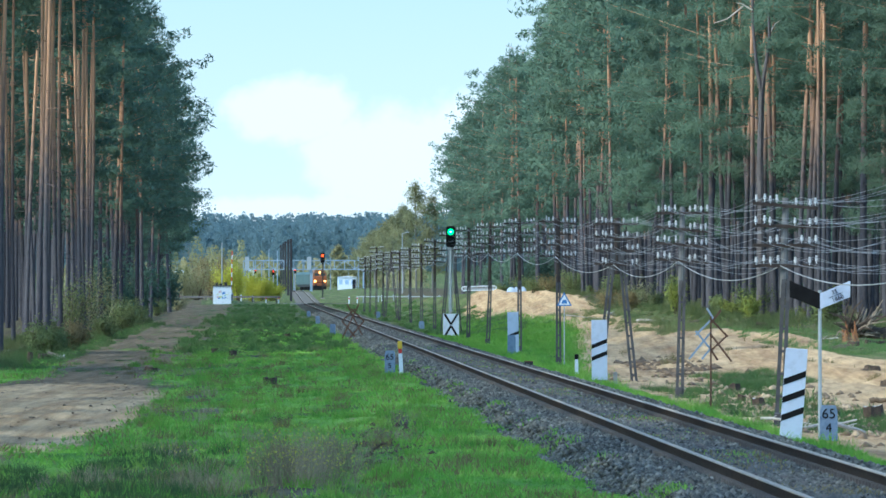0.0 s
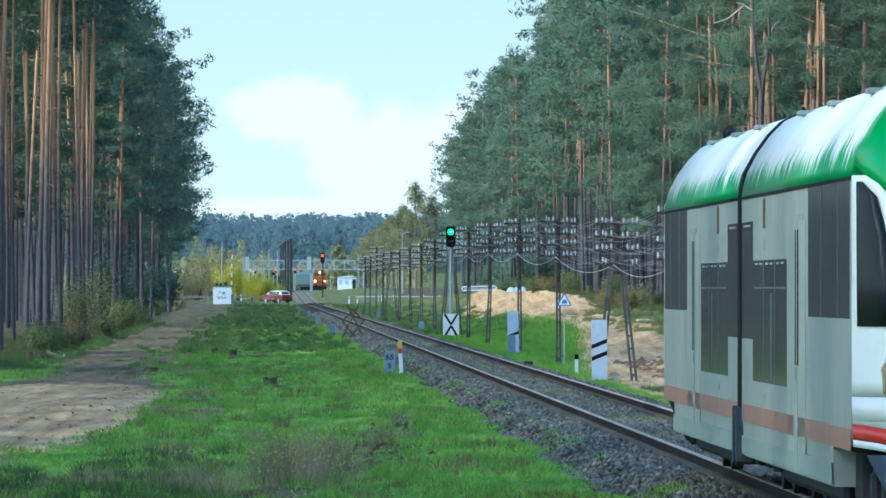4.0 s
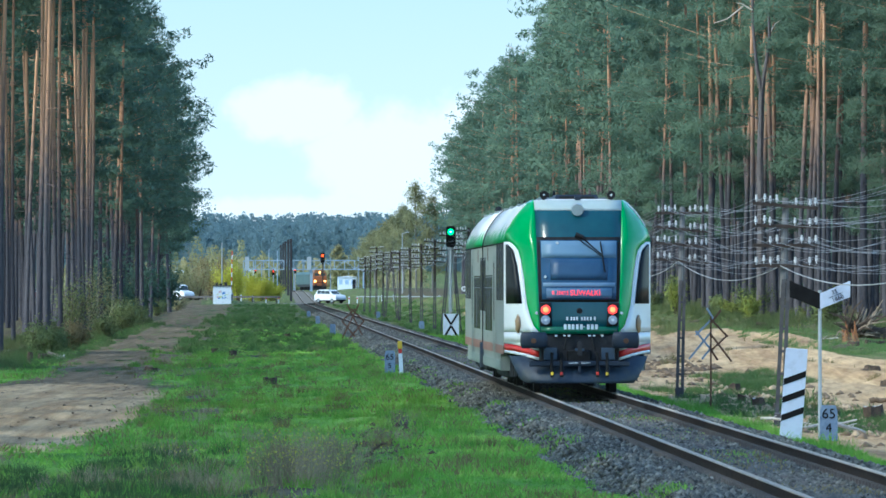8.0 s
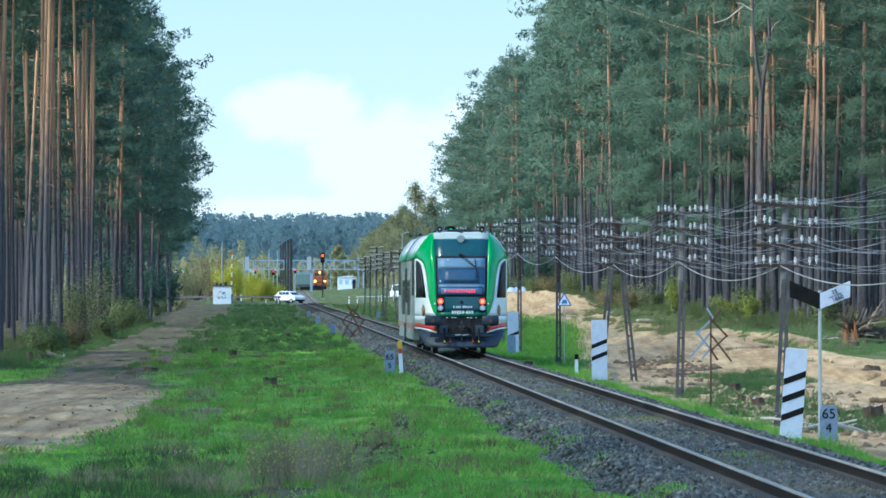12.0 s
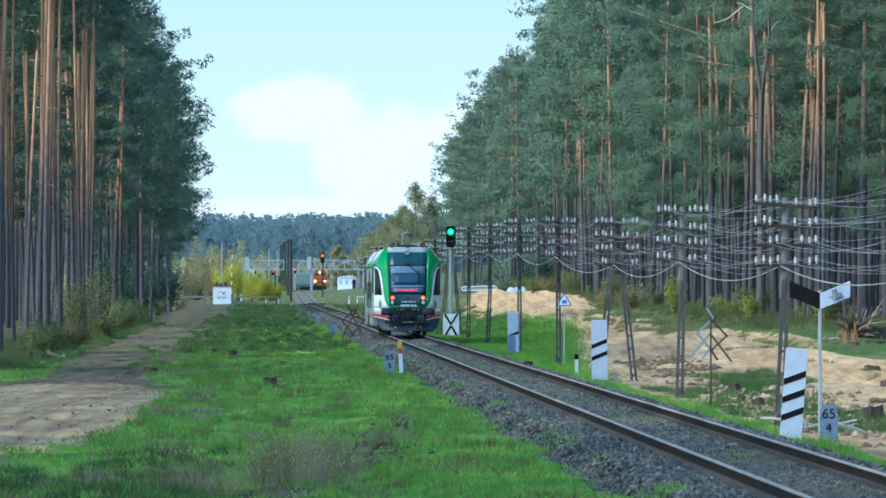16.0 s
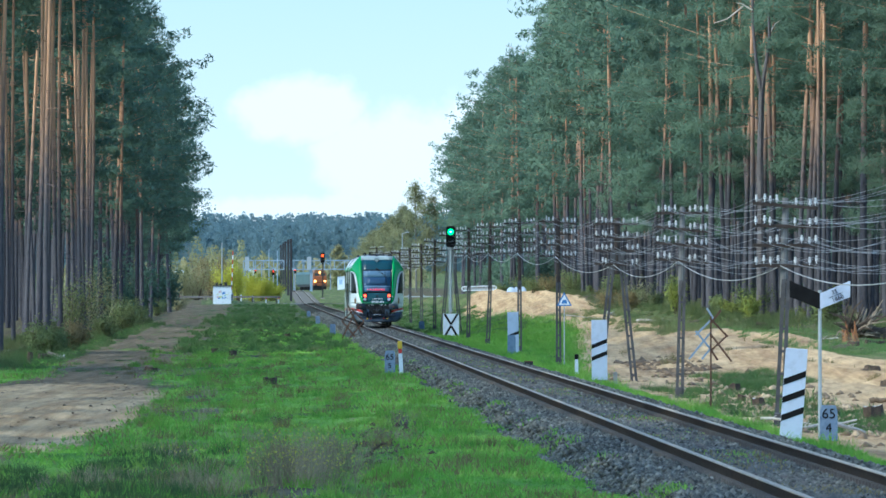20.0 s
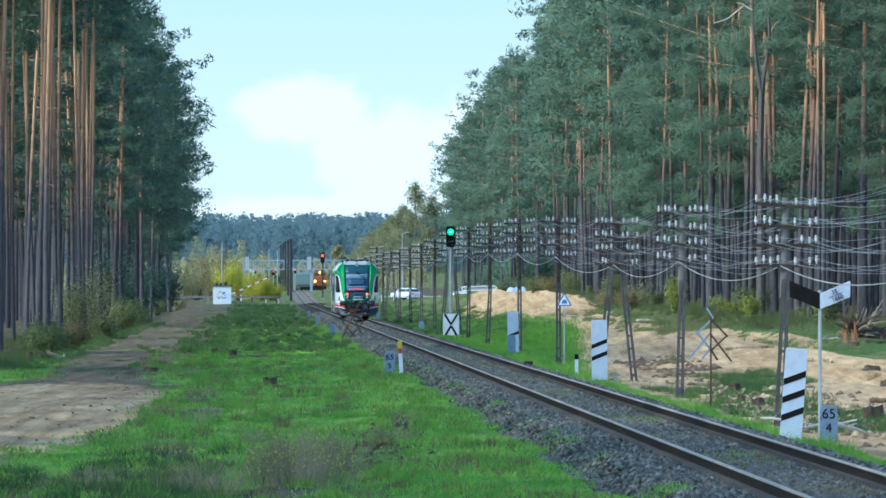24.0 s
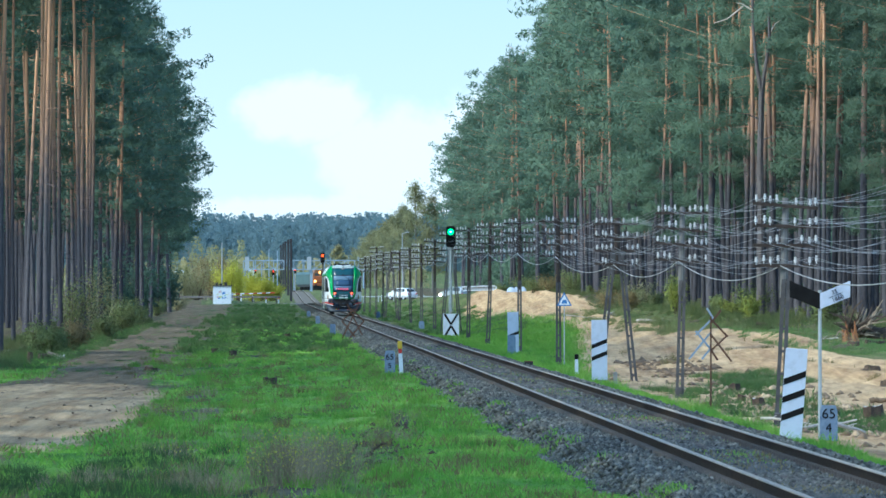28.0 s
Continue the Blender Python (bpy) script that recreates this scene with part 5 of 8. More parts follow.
def wires():
    """One bundle of wires for each span."""
    heads = []
    for i, (u, top, dbl) in enumerate(POLES):
        b = at(POLE_D, u)
        heads.append([(b.x + x, b.y + y, z + 0.07) for x, y, z in pin_places(top, i)])
    for i in range(len(POLES) - 1):
        r = random.Random(i + 400)
        near = i < 6
        span = [(a, b, r.uniform(0.16, 0.36)) for a, b in zip(heads[i], heads[i + 1]) if r.random() < 0.85]
        t = thing("telegraph_wires", Matrix(), "thin sagging telegraph wires between two poles", "wires", "wires between the poles")
        allv, allf = [], []
        for a, b, sag in span:
            V, F = [], []
            n, rad = 9, 0.0042
            for j in range(n):
                q = j / (n - 1)
                x, y, z = (a[c] + (b[c] - a[c]) * q for c in range(3))
                z -= 4 * sag * q * (1 - q)
                V += [(x - rad, y, z - rad * 0.6), (x + rad, y, z - rad * 0.6), (x, y, z + rad)]
            for j in range(n - 1):
                for c in range(3):
                    p, q_ = j * 3 + c, j * 3 + (c + 1) % 3
                    F.append((p, q_, q_ + 3, p + 3))
            if near:
                part("wire", mesh_of("wire", V, F, M_WIRE), None, t)
            else:
                allf += [tuple(k + len(allv) for k in f) for f in F]
                allv += V
        if not near:
            part("distant_wire", mesh_of("distant_wire", allv, allf, M_WIRE), None, t)["kind"] = "stuff"
        # the thick cable under the arms
        (u0, t0, d0), (u1, t1, d1) = POLES[i], POLES[i + 1]
        a, b = at(POLE_D - 0.1, u0), at(POLE_D - 0.1, u1)
        a.z, b.z = t0 - 1.24, t1 - 1.24
        V, F = [], []
        for j in range(13):
            q = j / 12
            p = a.lerp(b, q)
            p.z -= 4 * 0.36 * q * (1 - q)
            for c in range(5):
                V.append((p.x + 0.0095 * math.cos(c * 1.257), p.y, p.z + 0.0095 * math.sin(c * 1.257)))
        for j in range(12):
            for c in range(5):
                p, q_ = j * 5 + c, j * 5 + (c + 1) % 5
                F.append((p, q_, q_ + 5, p + 5))
        tagged(new("hanging_cable", mesh_of("hanging_cable", V, F, M_CABLE)), "pale thick cable sagging between telegraph poles", "cable", "cables between the poles")


for i_, (u_, top_, dbl_) in enumerate(POLES):
    telegraph_pole(i_, u_, top_, dbl_)
wires()


# ---- boards, signs and stones beside the track ----
def marker_board(d, u, w, h, stripes, tilt, low=0.0):
    p = at(d, u)
    t = thing("marker_board", Matrix.Translation(p) @ pose(0, 0, 0, 0, tilt, 0), "tall white marker board with %s slanting black stripe%s" % (("no", "one", "two", "three")[stripes], "" if stripes == 1 else "s"), "sign", "marker boards before the signal")
    b = part("panel", box((-w / 2, -0.03, low - (0.0 if low else 0.15)), (w / 2, 0.03, h), None, 0.006), M_BOARD, t, "weathered white concrete panel")
    k = h - low
    for j in range(stripes):
        zc = low + k * (0.68 - 0.195 * j if stripes == 3 else 0.60 - 0.20 * j if stripes == 2 else 0.45)
        bm = prism([(-w / 2 + 0.002, zc - 0.13), (w / 2 - 0.002, zc + 0.03), (w / 2 - 0.002, zc + 0.14), (-w / 2 + 0.002, zc - 0.02)], -0.035, -0.028)
        part("stripe", bm, M_BLACK, b, "black stripe")
    part("post", box((-0.05, 0.03, -0.4), (0.05, 0.09, h * 0.8)), M_CONC, t)


marker_board(2.70, 171, 0.37, 1.56, 3, 4.0)
marker_board(2.63, 266, 0.41, 1.73, 2, -0.5, 0.16)
marker_board(3.27, 384, 0.42, 1.55, 1, -1)


def cross_board(d, u):
    p = at(d, u)
    t = thing("cross_board", Matrix.Translation(p), "white board with a black cross at the foot of the signal", "sign")
    b = part("panel", box((-0.40, -0.02, -0.05), (0.40, 0.02, 1.10), None, 0.006), M_BOARD, t, "white panel")
    for s in (-1, 1):
        part("cross_bar", prism([(-0.385 * s, 1.09), (-0.255 * s, 1.09), (0.03 * s, 0.62), (-0.04 * s, 0.54)], -0.027, -0.019), M_BLACK, b, "black diagonal")
        part("cross_bar", prism([(-0.385 * s, -0.03), (-0.255 * s, -0.03), (0.03 * s, 0.46), (-0.04 * s, 0.54)], -0.027, -0.019), M_BLACK, b, "black diagonal")
    part("post", box((-0.05, 0.02, -0.3), (0.05, 0.09, 1.2)), M_CONC, t)


cross_board(3.22, 509.5)


def light_signal(d, u, z_lamp, glass, label, size=1.0, steel=None):
    steel = steel or M_GALV
    p = at(d, u)
    t = thing("railway_signal", Matrix.Translation(p), label, "signal", "railway signals")
    zl = z_lamp - p.z
    part("mast", rod((0, 0.1, -0.4), (0, 0.1, zl - 0.3), 0.075, 0.065, 10), steel, t, "tubular mast")
    part("base", box((-0.25, -0.15, -0.3), (0.25, 0.35, 0.12), None, 0.02), M_CONC, t, "concrete base")
    zt, zb = zl + 0.30 * size, zl - 0.78 * size
    out = [(-0.24 * size, zb + 0.1), (-0.14 * size, zb), (0.14 * size, zb), (0.24 * size, zb + 0.1), (0.24 * size, zt - 0.1), (0.14 * size, zt), (-0.14 * size, zt), (-0.24 * size, zt - 0.1)]
    h = part("head", prism(out, -0.06, 0.12), M_BLACK, t, "black signal head")
    for k in range(2):
        z = zl - 0.42 * k * size
        part("lens", rod((0, -0.06, z), (0, -0.09, z), (0.16 if k == 0 else 0.11) * size, seg=18), glass if k == 0 else M_TBLACK, h, "lit lens" if k == 0 else "dark lens")
        if k == 0 and size == 1.0:
            part("lens_core", rod((0, -0.09, z), (0, -0.097, z), 0.07, seg=14), M_GREENCORE, h, "brightest middle of the lens")
        bm = bmesh.new()
        for q in range(9):
            a = math.pi * (-0.05 + 1.1 * q / 8)
            add_box(bm, (0.19 * size * math.cos(a) - 0.03, -0.32, z + 0.19 * size * math.sin(a) - 0.012), (0.19 * size * math.cos(a) + 0.03, -0.06, z + 0.19 * size * math.sin(a) + 0.012))
        part("hood", bm, M_BLACK, h, "black hood")
    for s in (-0.12, 0.12):
        part("ladder_rail", rod((s, 0.35, 0.0), (s, 0.22, zl - 0.6), 0.014, seg=6), steel, t)
    for k in range(int((zl - 0.8) / 0.3)):
        part("ladder_rung", rod((-0.12, 0.33, 0.3 + 0.3 * k), (0.12, 0.33, 0.3 + 0.3 * k), 0.010, seg=5), steel, t)
    return t


light_signal(3.25, 512, 4.88, M_GREENGLOW, "railway light signal showing green on a grey mast")
light_signal(2.5, 1500, 6.8, M_AMBERGLOW, "distant railway light signal showing red-orange", size=1.35, steel=M_TUNDER)


def gradient_sign():
    t = thing("gradient_sign", Matrix.Translation(at(3.36, 174)), "gradient post with a black and a white slanting arm", "sign")
    h = 2.55
    part("post", rod((0, 0, -0.4), (0, 0, h), 0.035, 0.03, 10), M_GALV, t, "grey steel post")
    for s, ma in ((-1, M_BLACK), (1, M_BOARD)):
        a = part("arm", prism([(0.0, h - 0.33), (s * 0.52, h - 0.12), (s * 0.52, h + 0.16), (0.0, h - 0.06)], -0.055, -0.036), ma, t, "white arm" if s > 0 else "black arm")
        if s > 0:
            turn = Matrix.Rotation(-math.atan2(0.21, 0.52), 4, "Y")
            for text, dx, dz, size in (("35", 0.0, 0.06, 0.105), ("1860", 0.01, -0.065, 0.105)):
                me = writing(text, size, M_BLACK)
                me.transform(Matrix.Translation((0.27, -0.062, h - 0.09)) @ turn @ Matrix.Translation((dx, 0, dz)))
                part("lettering", me, None, a, "black figures")
            me = box((-0.13, -0.003, -0.004), (0.13, 0.003, 0.004), Matrix.Translation((0.27, -0.06, h - 0.09)) @ turn)
            part("figure_line", me, M_BLACK, a)


gradient_sign()


def kilometre_stone(d, u, w, h, lines, material, label):
    t = thing("kilometre_stone", Matrix.Translation(at(d, u)) @ pose(0, 0, 0, 0, 0, R.uniform(-6, 6)), label, "stone", "kilometre stones")
    s = part("block", prism([(-w / 2, -0.25), (w / 2, -0.25), (w / 2 * 0.95, h * 0.85), (w / 2 * 0.75, h), (-w / 2 * 0.75, h), (-w / 2 * 0.95, h * 0.85)], -0.09, 0.09), material, t)
    for text, z, size in lines:
        me = writing(text, size, M_BLACK)
        me.transform(Matrix.Translation((0, -0.095, z)))
        part("figures", me, None, s, "black painted figures")


kilometre_stone(3.40, 172, 0.31, 0.60, (("65", 0.45, 0.24), ("4", 0.21, 0.22)), M_BLUESTONE, "worn bluish kilometre stone with black figures")
kilometre_stone(-2.52, 293, 0.30, 0.66, (("65", 0.47, 0.24), ("5", 0.22, 0.22)), M_BLUESTONE, "bluish kilometre stone beside a yellow-topped post")
kilometre_stone(3.10, 380, 0.31, 0.72, (), M_BLUESTONE, "grey stone at the foot of the one-striped board")
for d_, u_ in ((-2.5, 540), (-2.5, 690), (-2.5, 830), (2.75, 574), (2.75, 793)):
    kilometre_stone(d_, u_, 0.31, 0.52, (), M_BLUESTONE, "small weathered bluish stone beside the track")


def small_post(d, u, h, r0, material, cap, label):
    t = thing("track_post", Matrix.Translation(at(d, u)) @ pose(0, 0, 0, 0, R.uniform(-3, 3), 0), label, "post", "small posts beside the track")
    part("shaft", box((-r0, -r0, -0.3), (r0, r0, h * 0.62), None, 0.01), material, t)
    if cap:
        part("band", box((-r0 * 0.9, -r0 * 0.9, h * 0.62), (r0 * 0.9, r0 * 0.9, h * 0.76), None, 0.008), M_RED if cap == M_YELLOW else M_WHITE, t, "painted band")
        part("cap", box((-r0 * 1.15, -r0 * 1.15, h * 0.76), (r0 * 1.15, r0 * 1.15, h), None, 0.02), cap, t, "painted cap")


small_post(-2.22, 291, 0.95, 0.055, M_WHITE, M_YELLOW, "white post with a yellow cap and red band")
small_post(2.95, 296, 0.64, 0.05, M_WHITE, M_BLACK, "short white post with a dark cap")
small_post(10.4, 488, 0.56, 0.055, M_WHITE, None, "short white stake on the sand bank")
small_post(2.98, 264, 0.62, 0.055, M_CONC, None, "short grey concrete post")


def lattice_cross(d, u, h, turn, label, post=True):
    """Rusty crossed bars on a thin stake; a pale set on the other side of it."""
    t = thing("lattice_marker", Matrix.Translation(at(d, u)) @ pose(0, 0, 0, 0, 0, turn), label, "marker", "lattice markers beside the track")
    if post:
        part("stake", rod((0, 0, -0.3), (0, 0, h), 0.022, 0.018, 6), M_RUST, t, "thin rusty stake")
    z1 = h
    if post:
        arms = [((0.20, z1 + 0.12), (0.0, z1 - 0.14)), ((0.0, z1 - 0.06), (0.34, z1 - 0.42)), ((0.34, z1 - 0.38), (0.0, z1 - 0.70)), ((0.0, z1 - 0.37), (0.42, z1 - 0.92)), ((0.0, z1 - 0.68), (0.14, z1 - 0.89))]
        pale = [((-0.08, z1 + 0.16), (0.05, z1 - 0.05)), ((0.05, z1 - 0.03), (-0.31, z1 - 0.39)), ((-0.31, z1 - 0.30), (0.0, z1 - 0.67)), ((0.0, z1 - 0.33), (-0.44, z1 - 0.87)), ((0.0, z1 - 0.65), (-0.18, z1 - 0.87))]
    else:
        arms = [((-0.56, 0.0), (0.28, 1.72)), ((0.56, 0.0), (-0.28, 1.72)), ((-0.25, 0.0), (0.52, 0.92)), ((0.25, 0.0), (-0.52, 0.92)), ((-0.52, 0.92), (0.1, 1.5)), ((0.52, 0.92), (-0.1, 1.5))]
        pale = []
    for y, group, ma, lab in ((-0.03, arms, M_RUST, "rusty flat bar"), (0.03, pale, M_PALEBAR, "pale painted bar")):
        for k, ((x0, z0), (x1, z2)) in enumerate(group):
            bm = bmesh.new()
            add_bar(bm, (x0, y + 0.012 * (k % 2), z0), (x1, y + 0.012 * (k % 2), z2), 0.012, 0.04 if post else 0.065)
            part("bar", bm, ma, t, lab)


lattice_cross(2.9, 206, 2.0, 0, "rusty and pale lattice marker on a thin stake")
lattice_cross(-1.95, 480, 1.4, 0, "dark rusty lattice of crossed bars beside the rails", False)


def warning_triangle():
    t = thing("warning_sign", Matrix.Translation(at(3.68, 333)), "small blue and white triangular warning sign on a thin post", "sign")
    z = 2.2
    part("post", rod((0, 0, -0.3), (0, 0, z), 0.02, seg=6), M_GALV, t)
    a = part("border", prism([(-0.25, z - 0.26), (0.25, z - 0.26), (0.0, z + 0.20)], -0.04, -0.022), M_SIGNBLUE, t, "blue border")
    part("field", prism([(-0.185, z - 0.222), (0.185, z - 0.222), (0.0, z + 0.12)], -0.046, -0.041), M_WHITE, a, "white field")
    part("symbol", prism([(-0.10, z - 0.18), (0.10, z - 0.18), (0.07, z - 0.06), (-0.05, z - 0.06)], -0.051, -0.047), M_SIGNBLUE, a, "dark blue symbol")


warning_triangle()
t_ = thing("track_box", Matrix.Translation(at(1.55, 296, -0.24)), "small dark trackside box on the ballast", "box")
part("case", box((-0.13, -0.12, 0), (0.13, 0.12, 0.15), None, 0.02), M_TUNDER, t_)
part("lid", box((-0.14, -0.13, 0.15), (0.14, 0.13, 0.18), None, 0.008), M_RUST, t_, "rusty lid")


# ---- road and level crossing ----
def build_road():
    V, F = [], []
    xs = list(np.arange(-130, 111, 4.0))
    for x in xs:
        for y in (road_u(x) - 5.4, road_u(x) + 5.4):
            d = x - track_x(y)
            V.append((x, y, max(float(ground_z(d, y)), -0.03) + 0.03))
    for i in range(len(xs) - 1):
        F.append((i * 2, i * 2 + 2, i * 2 + 3, i * 2 + 1))
    tagged(new("road", mesh_of("road", V, F, M_ASPHALT)), "narrow asphalt road over the level crossing", "road", kind="structure")
    t = thing("crossing_deck", pose(track_x(ROAD_U), ROAD_U, 0, 0, 0, YAW), "pale concrete slabs of the level crossing", "crossing", kind="structure")
    for j in range(6):
        for x0, x1 in ((-3.6, -2.24), (-2.2, -0.86), (-0.66, 0.66), (0.86, 2.2), (2.24, 3.6), (3.64, 5.0)):
            part("slab", box((x0, -4 + j * 1.35, -0.2), (x1, -2.7 + j * 1.35, -0.02), None, 0.02), M_CONC, t)


build_road()


def road_z(x):
    y = road_u(x)
    return max(float(ground_z(x - track_x(y), y)), -0.03) + 0.03


def guard_rail():
    t = thing("guard_rail", Matrix(), "pale steel guard rail along the road", "guard rail")
    for i in range(7):
        x = -10.5 + i * 2.0
        part("post", box((x - 0.06, road_u(x) - 8.6, -0.2), (x + 0.06, road_u(x) - 8.45, road_z(x) + 0.75)), M_GALV, t)
    for z in (0.5,):
        bm = bmesh.new()
        add_bar(bm, (-11.2, road_u(-11.2) - 8.66, 0.4 + z), (2.2, road_u(2.2) - 8.66, 0.4 + z), 0.05, 0.12)
        part("beam", bm, M_GALV, t)


guard_rail()


def dark_rail():
    t = thing("guard_rail", Matrix(), "dull grey guard rail before the road", "guard rail")
    for i in range(5):
        x = -35.0 + i * 3.2
        part("post", box((x - 0.07, road_u(x) - 9.1, -0.3), (x + 0.07, road_u(x) - 8.95, 0.86)), M_DARKCONC, t)
    bm = bmesh.new()
    add_bar(bm, (-35.6, road_u(-35.6) - 9.16, 0.84), (-21.6, road_u(-21.6) - 9.16, 0.84), 0.06, 0.22)
    part("beam", bm, M_DARKCONC, t)


dark_rail()
for px_ in (-27.0, -25.4, -23.6, -21.9, -35.5, -12.4, -11.3, -8.0):
    t_ = thing("road_post", pose(px_, road_u(px_) - 8.0, road_z(px_) - 0.1), "white roadside post with a red band", "post", "roadside posts")
    part("shaft", box((-0.09, -0.06, 0), (0.09, 0.06, 0.95), None, 0.02), M_WHITE, t_)
    part("band", box((-0.095, -0.065, 0.62), (0.095, 0.065, 0.80)), M_RED, t_, "red band")


def relay_hut():
    p = at(-11.7, 1352)
    t = thing("relay_hut", Matrix.Translation(p), "small white relay hut with blue and yellow sprayed paint", "hut")
    b = part("wall", box((-1.2, -1.0, -0.2), (1.2, 1.0, 2.35), None, 0.03), M_WHITE, t, "white rendered wall")
    part("roof", box((-1.32, -1.12, 2.35), (1.32, 1.12, 2.5), None, 0.02), M_DARKCONC, t, "dark flat roof")
    for x, h in ((-0.7, 0.35), (-0.2, 0.25), (0.45, 0.4)):
        part("roof_box", box((x - 0.2, -0.2, 2.5), (x + 0.2, 0.25, 2.5 + h), None, 0.03), M_TUNDER, t, "dark box on the roof")
    ma = paint("blue_spray", [(0.04, 0.14, 0.42), (0.12, 0.26, 0.55)], 5, 0.6)
    tints = (ma, ma, paint("yellow_spray", [(0.50, 0.52, 0.22), (0.58, 0.58, 0.35)], 5, 0.6), paint("cyan_spray", [(0.22, 0.46, 0.52), (0.36, 0.55, 0.60)], 5, 0.6), paint("pink_spray", [(0.52, 0.36, 0.42), (0.58, 0.45, 0.50)], 5, 0.6))
    r = random.Random(5)
    for i in range(14):
        x, z, w, h = r.uniform(-0.75, 0.45), r.uniform(0.55, 1.5), r.uniform(0.2, 0.5), r.uniform(0.12, 0.4)
        part("sprayed_patch", prism([(x, z), (x + w, z + 0.1), (x + w * 0.9, z + h), (x + 0.06, z + h * 0.8)], -1.006 - 0.001 * i, -1.001), tints[i % 5], b, "sprayed paint")
    return t


relay_hut()


def mast(x, y, z0, h, r0, label, lamp=False, name="lamp_mast", ma=None):
    t = thing(name, pose(x, y, z0 - 0.3), label, "mast", "station masts")
    part("shaft", rod((0, 0, 0), (0, 0, h + 0.3), r0, r0 * 0.7, 8), ma or M_GALV, t)
    if lamp:
        part("bracket", rod((0, 0, h + 0.25), (0.9, -0.2, h + 0.5), 0.05, seg=6), ma or M_GALV, t)
        part("lantern", box((0.65, -0.3, h + 0.43), (1.1, -0.05, h + 0.55), None, 0.04), M_WHITE, t, "pale lamp head")
    return t


def gz_w(x, y):
    return float(ground_z(x - track_x(y), y))


mast(-29.4, 1353, gz_w(-29.4, 1349), 8.2, 0.09, "thin grey lamp mast beside the hut")
M_TARRED = paint("tarred_mast", [(0.016, 0.016, 0.02), (0.034, 0.033, 0.038)], 4, 0.8, 0.3)
for u_, top_ in ((1412, 8.85), (1577, 9.55), (1786, 10.2), (1997, 10.9), (2265, 11.6)):
    t_ = thing("timber_mast", Matrix.Translation(at(-2.4, u_)), "dark timber mast in a row beside the track", "mast", "row of dark masts")
    hh = top_ - at(-2.4, u_).z
    part("shaft", box((-0.17, -0.13, -0.4), (0.17, 0.13, hh), None, 0.04), M_TARRED, t_)
    part("bracket", box((-0.34, -0.08, hh - 0.55), (0.16, 0.08, hh - 0.4)), M_TARRED, t_, "short dark bracket")
M_PALEBLUE = paint("pale_blue_steel", [(0.20, 0.27, 0.35), (0.30, 0.37, 0.46)], 0.6, 0.5, metal=0.2)


def gantry():
    y, x0, x1, zb, zt = 1900.0, -37.3, -14.6, 5.5, 7.15
    t = thing("steel_gantry", pose(0, y, 0), "pale blue lattice steel gantry across the station tracks", "gantry")
    for yy in (-0.5, 0.5):
        for z in (zb, zt):
            part("chord", box((x0, yy - 0.09, z - 0.09), (x1, yy + 0.09, z + 0.09)), M_PALEBLUE, t)
        n = 12
        for i in range(n + 1):
            x = x0 + (x1 - x0) * i / n
            part("upright", box((x - 0.07, yy - 0.06, zb), (x + 0.07, yy + 0.06, zt)), M_PALEBLUE, t)
            if i < n:
                bm = bmesh.new()
                xa, xb = x, x0 + (x1 - x0) * (i + 1) / n
                add_bar(bm, (xa, yy, zb if i % 2 else zt), (xb, yy, zt if i % 2 else zb), 0.1, 0.1)
                part("diagonal", bm, M_PALEBLUE, t)
    for x in (x0 + 0.2, -24.6, x1 - 0.2):
        g = gz_w(x, y)
        part("leg", box((x - 0.22, -0.3, g - 0.3), (x + 0.22, 0.3, zb)), M_PALEBLUE, t, "pale blue steel leg")
    for x in (-36.6, -25.0):
        part("panel", box((x - 0.4, -0.7, zb - 0.2), (x + 0.4, -0.6, zt + 0.7)), M_GALV, t, "pale equipment panel")


gantry()
r_ = random.Random(77)
for px_, y_, h_ in ((440, 1960, 5.5), (452, 2050, 6.0), (463, 1850, 5.0), (476, 1700, 7.3), (491, 1650, 7.0), (520, 2240, 7), (536, 2250, 7), (548, 2300, 7), (585, 2260, 7), (603, 2230, 6.5), (617, 2250, 7), (634, 1920, 6), (712, 1560, 9.2)):
    x_ = (px_ - 784) / 18000 * y_
    mast(x_, y_, gz_w(x_, y_), h_, 0.09, "pale steel mast in the station", h_ > 7.4, "station_mast", M_PALEBLUE if h_ < 7.4 else M_GALV)
for x_, y_, z_ in ((-30.2, 1810, 5.0), (-29.6, 2035, 5.6), (-35.0, 1900, 5.3)):
    light_signal(x_ - track_x(y_), y_, z_, M_REDGLOW, "small distant signal showing red", size=0.9)

# ---- standing train in the station ----
M_LOCO = paint("orange_loco", [(0.26, 0.075, 0.015), (0.17, 0.05, 0.015)], 1.5, 0.45)
M_LOCOY = paint("yellow_loco", [(0.21, 0.09, 0.025), (0.14, 0.06, 0.02)], 1.5, 0.45)
M_WAGON = paint("dull_green_wagon", [(0.03, 0.065, 0.07), (0.055, 0.10, 0.095)], 0.8, 0.6)
M_LOCOGLOW = glow("loco_headlight", (1.0, 0.40, 0.09), 3.2)


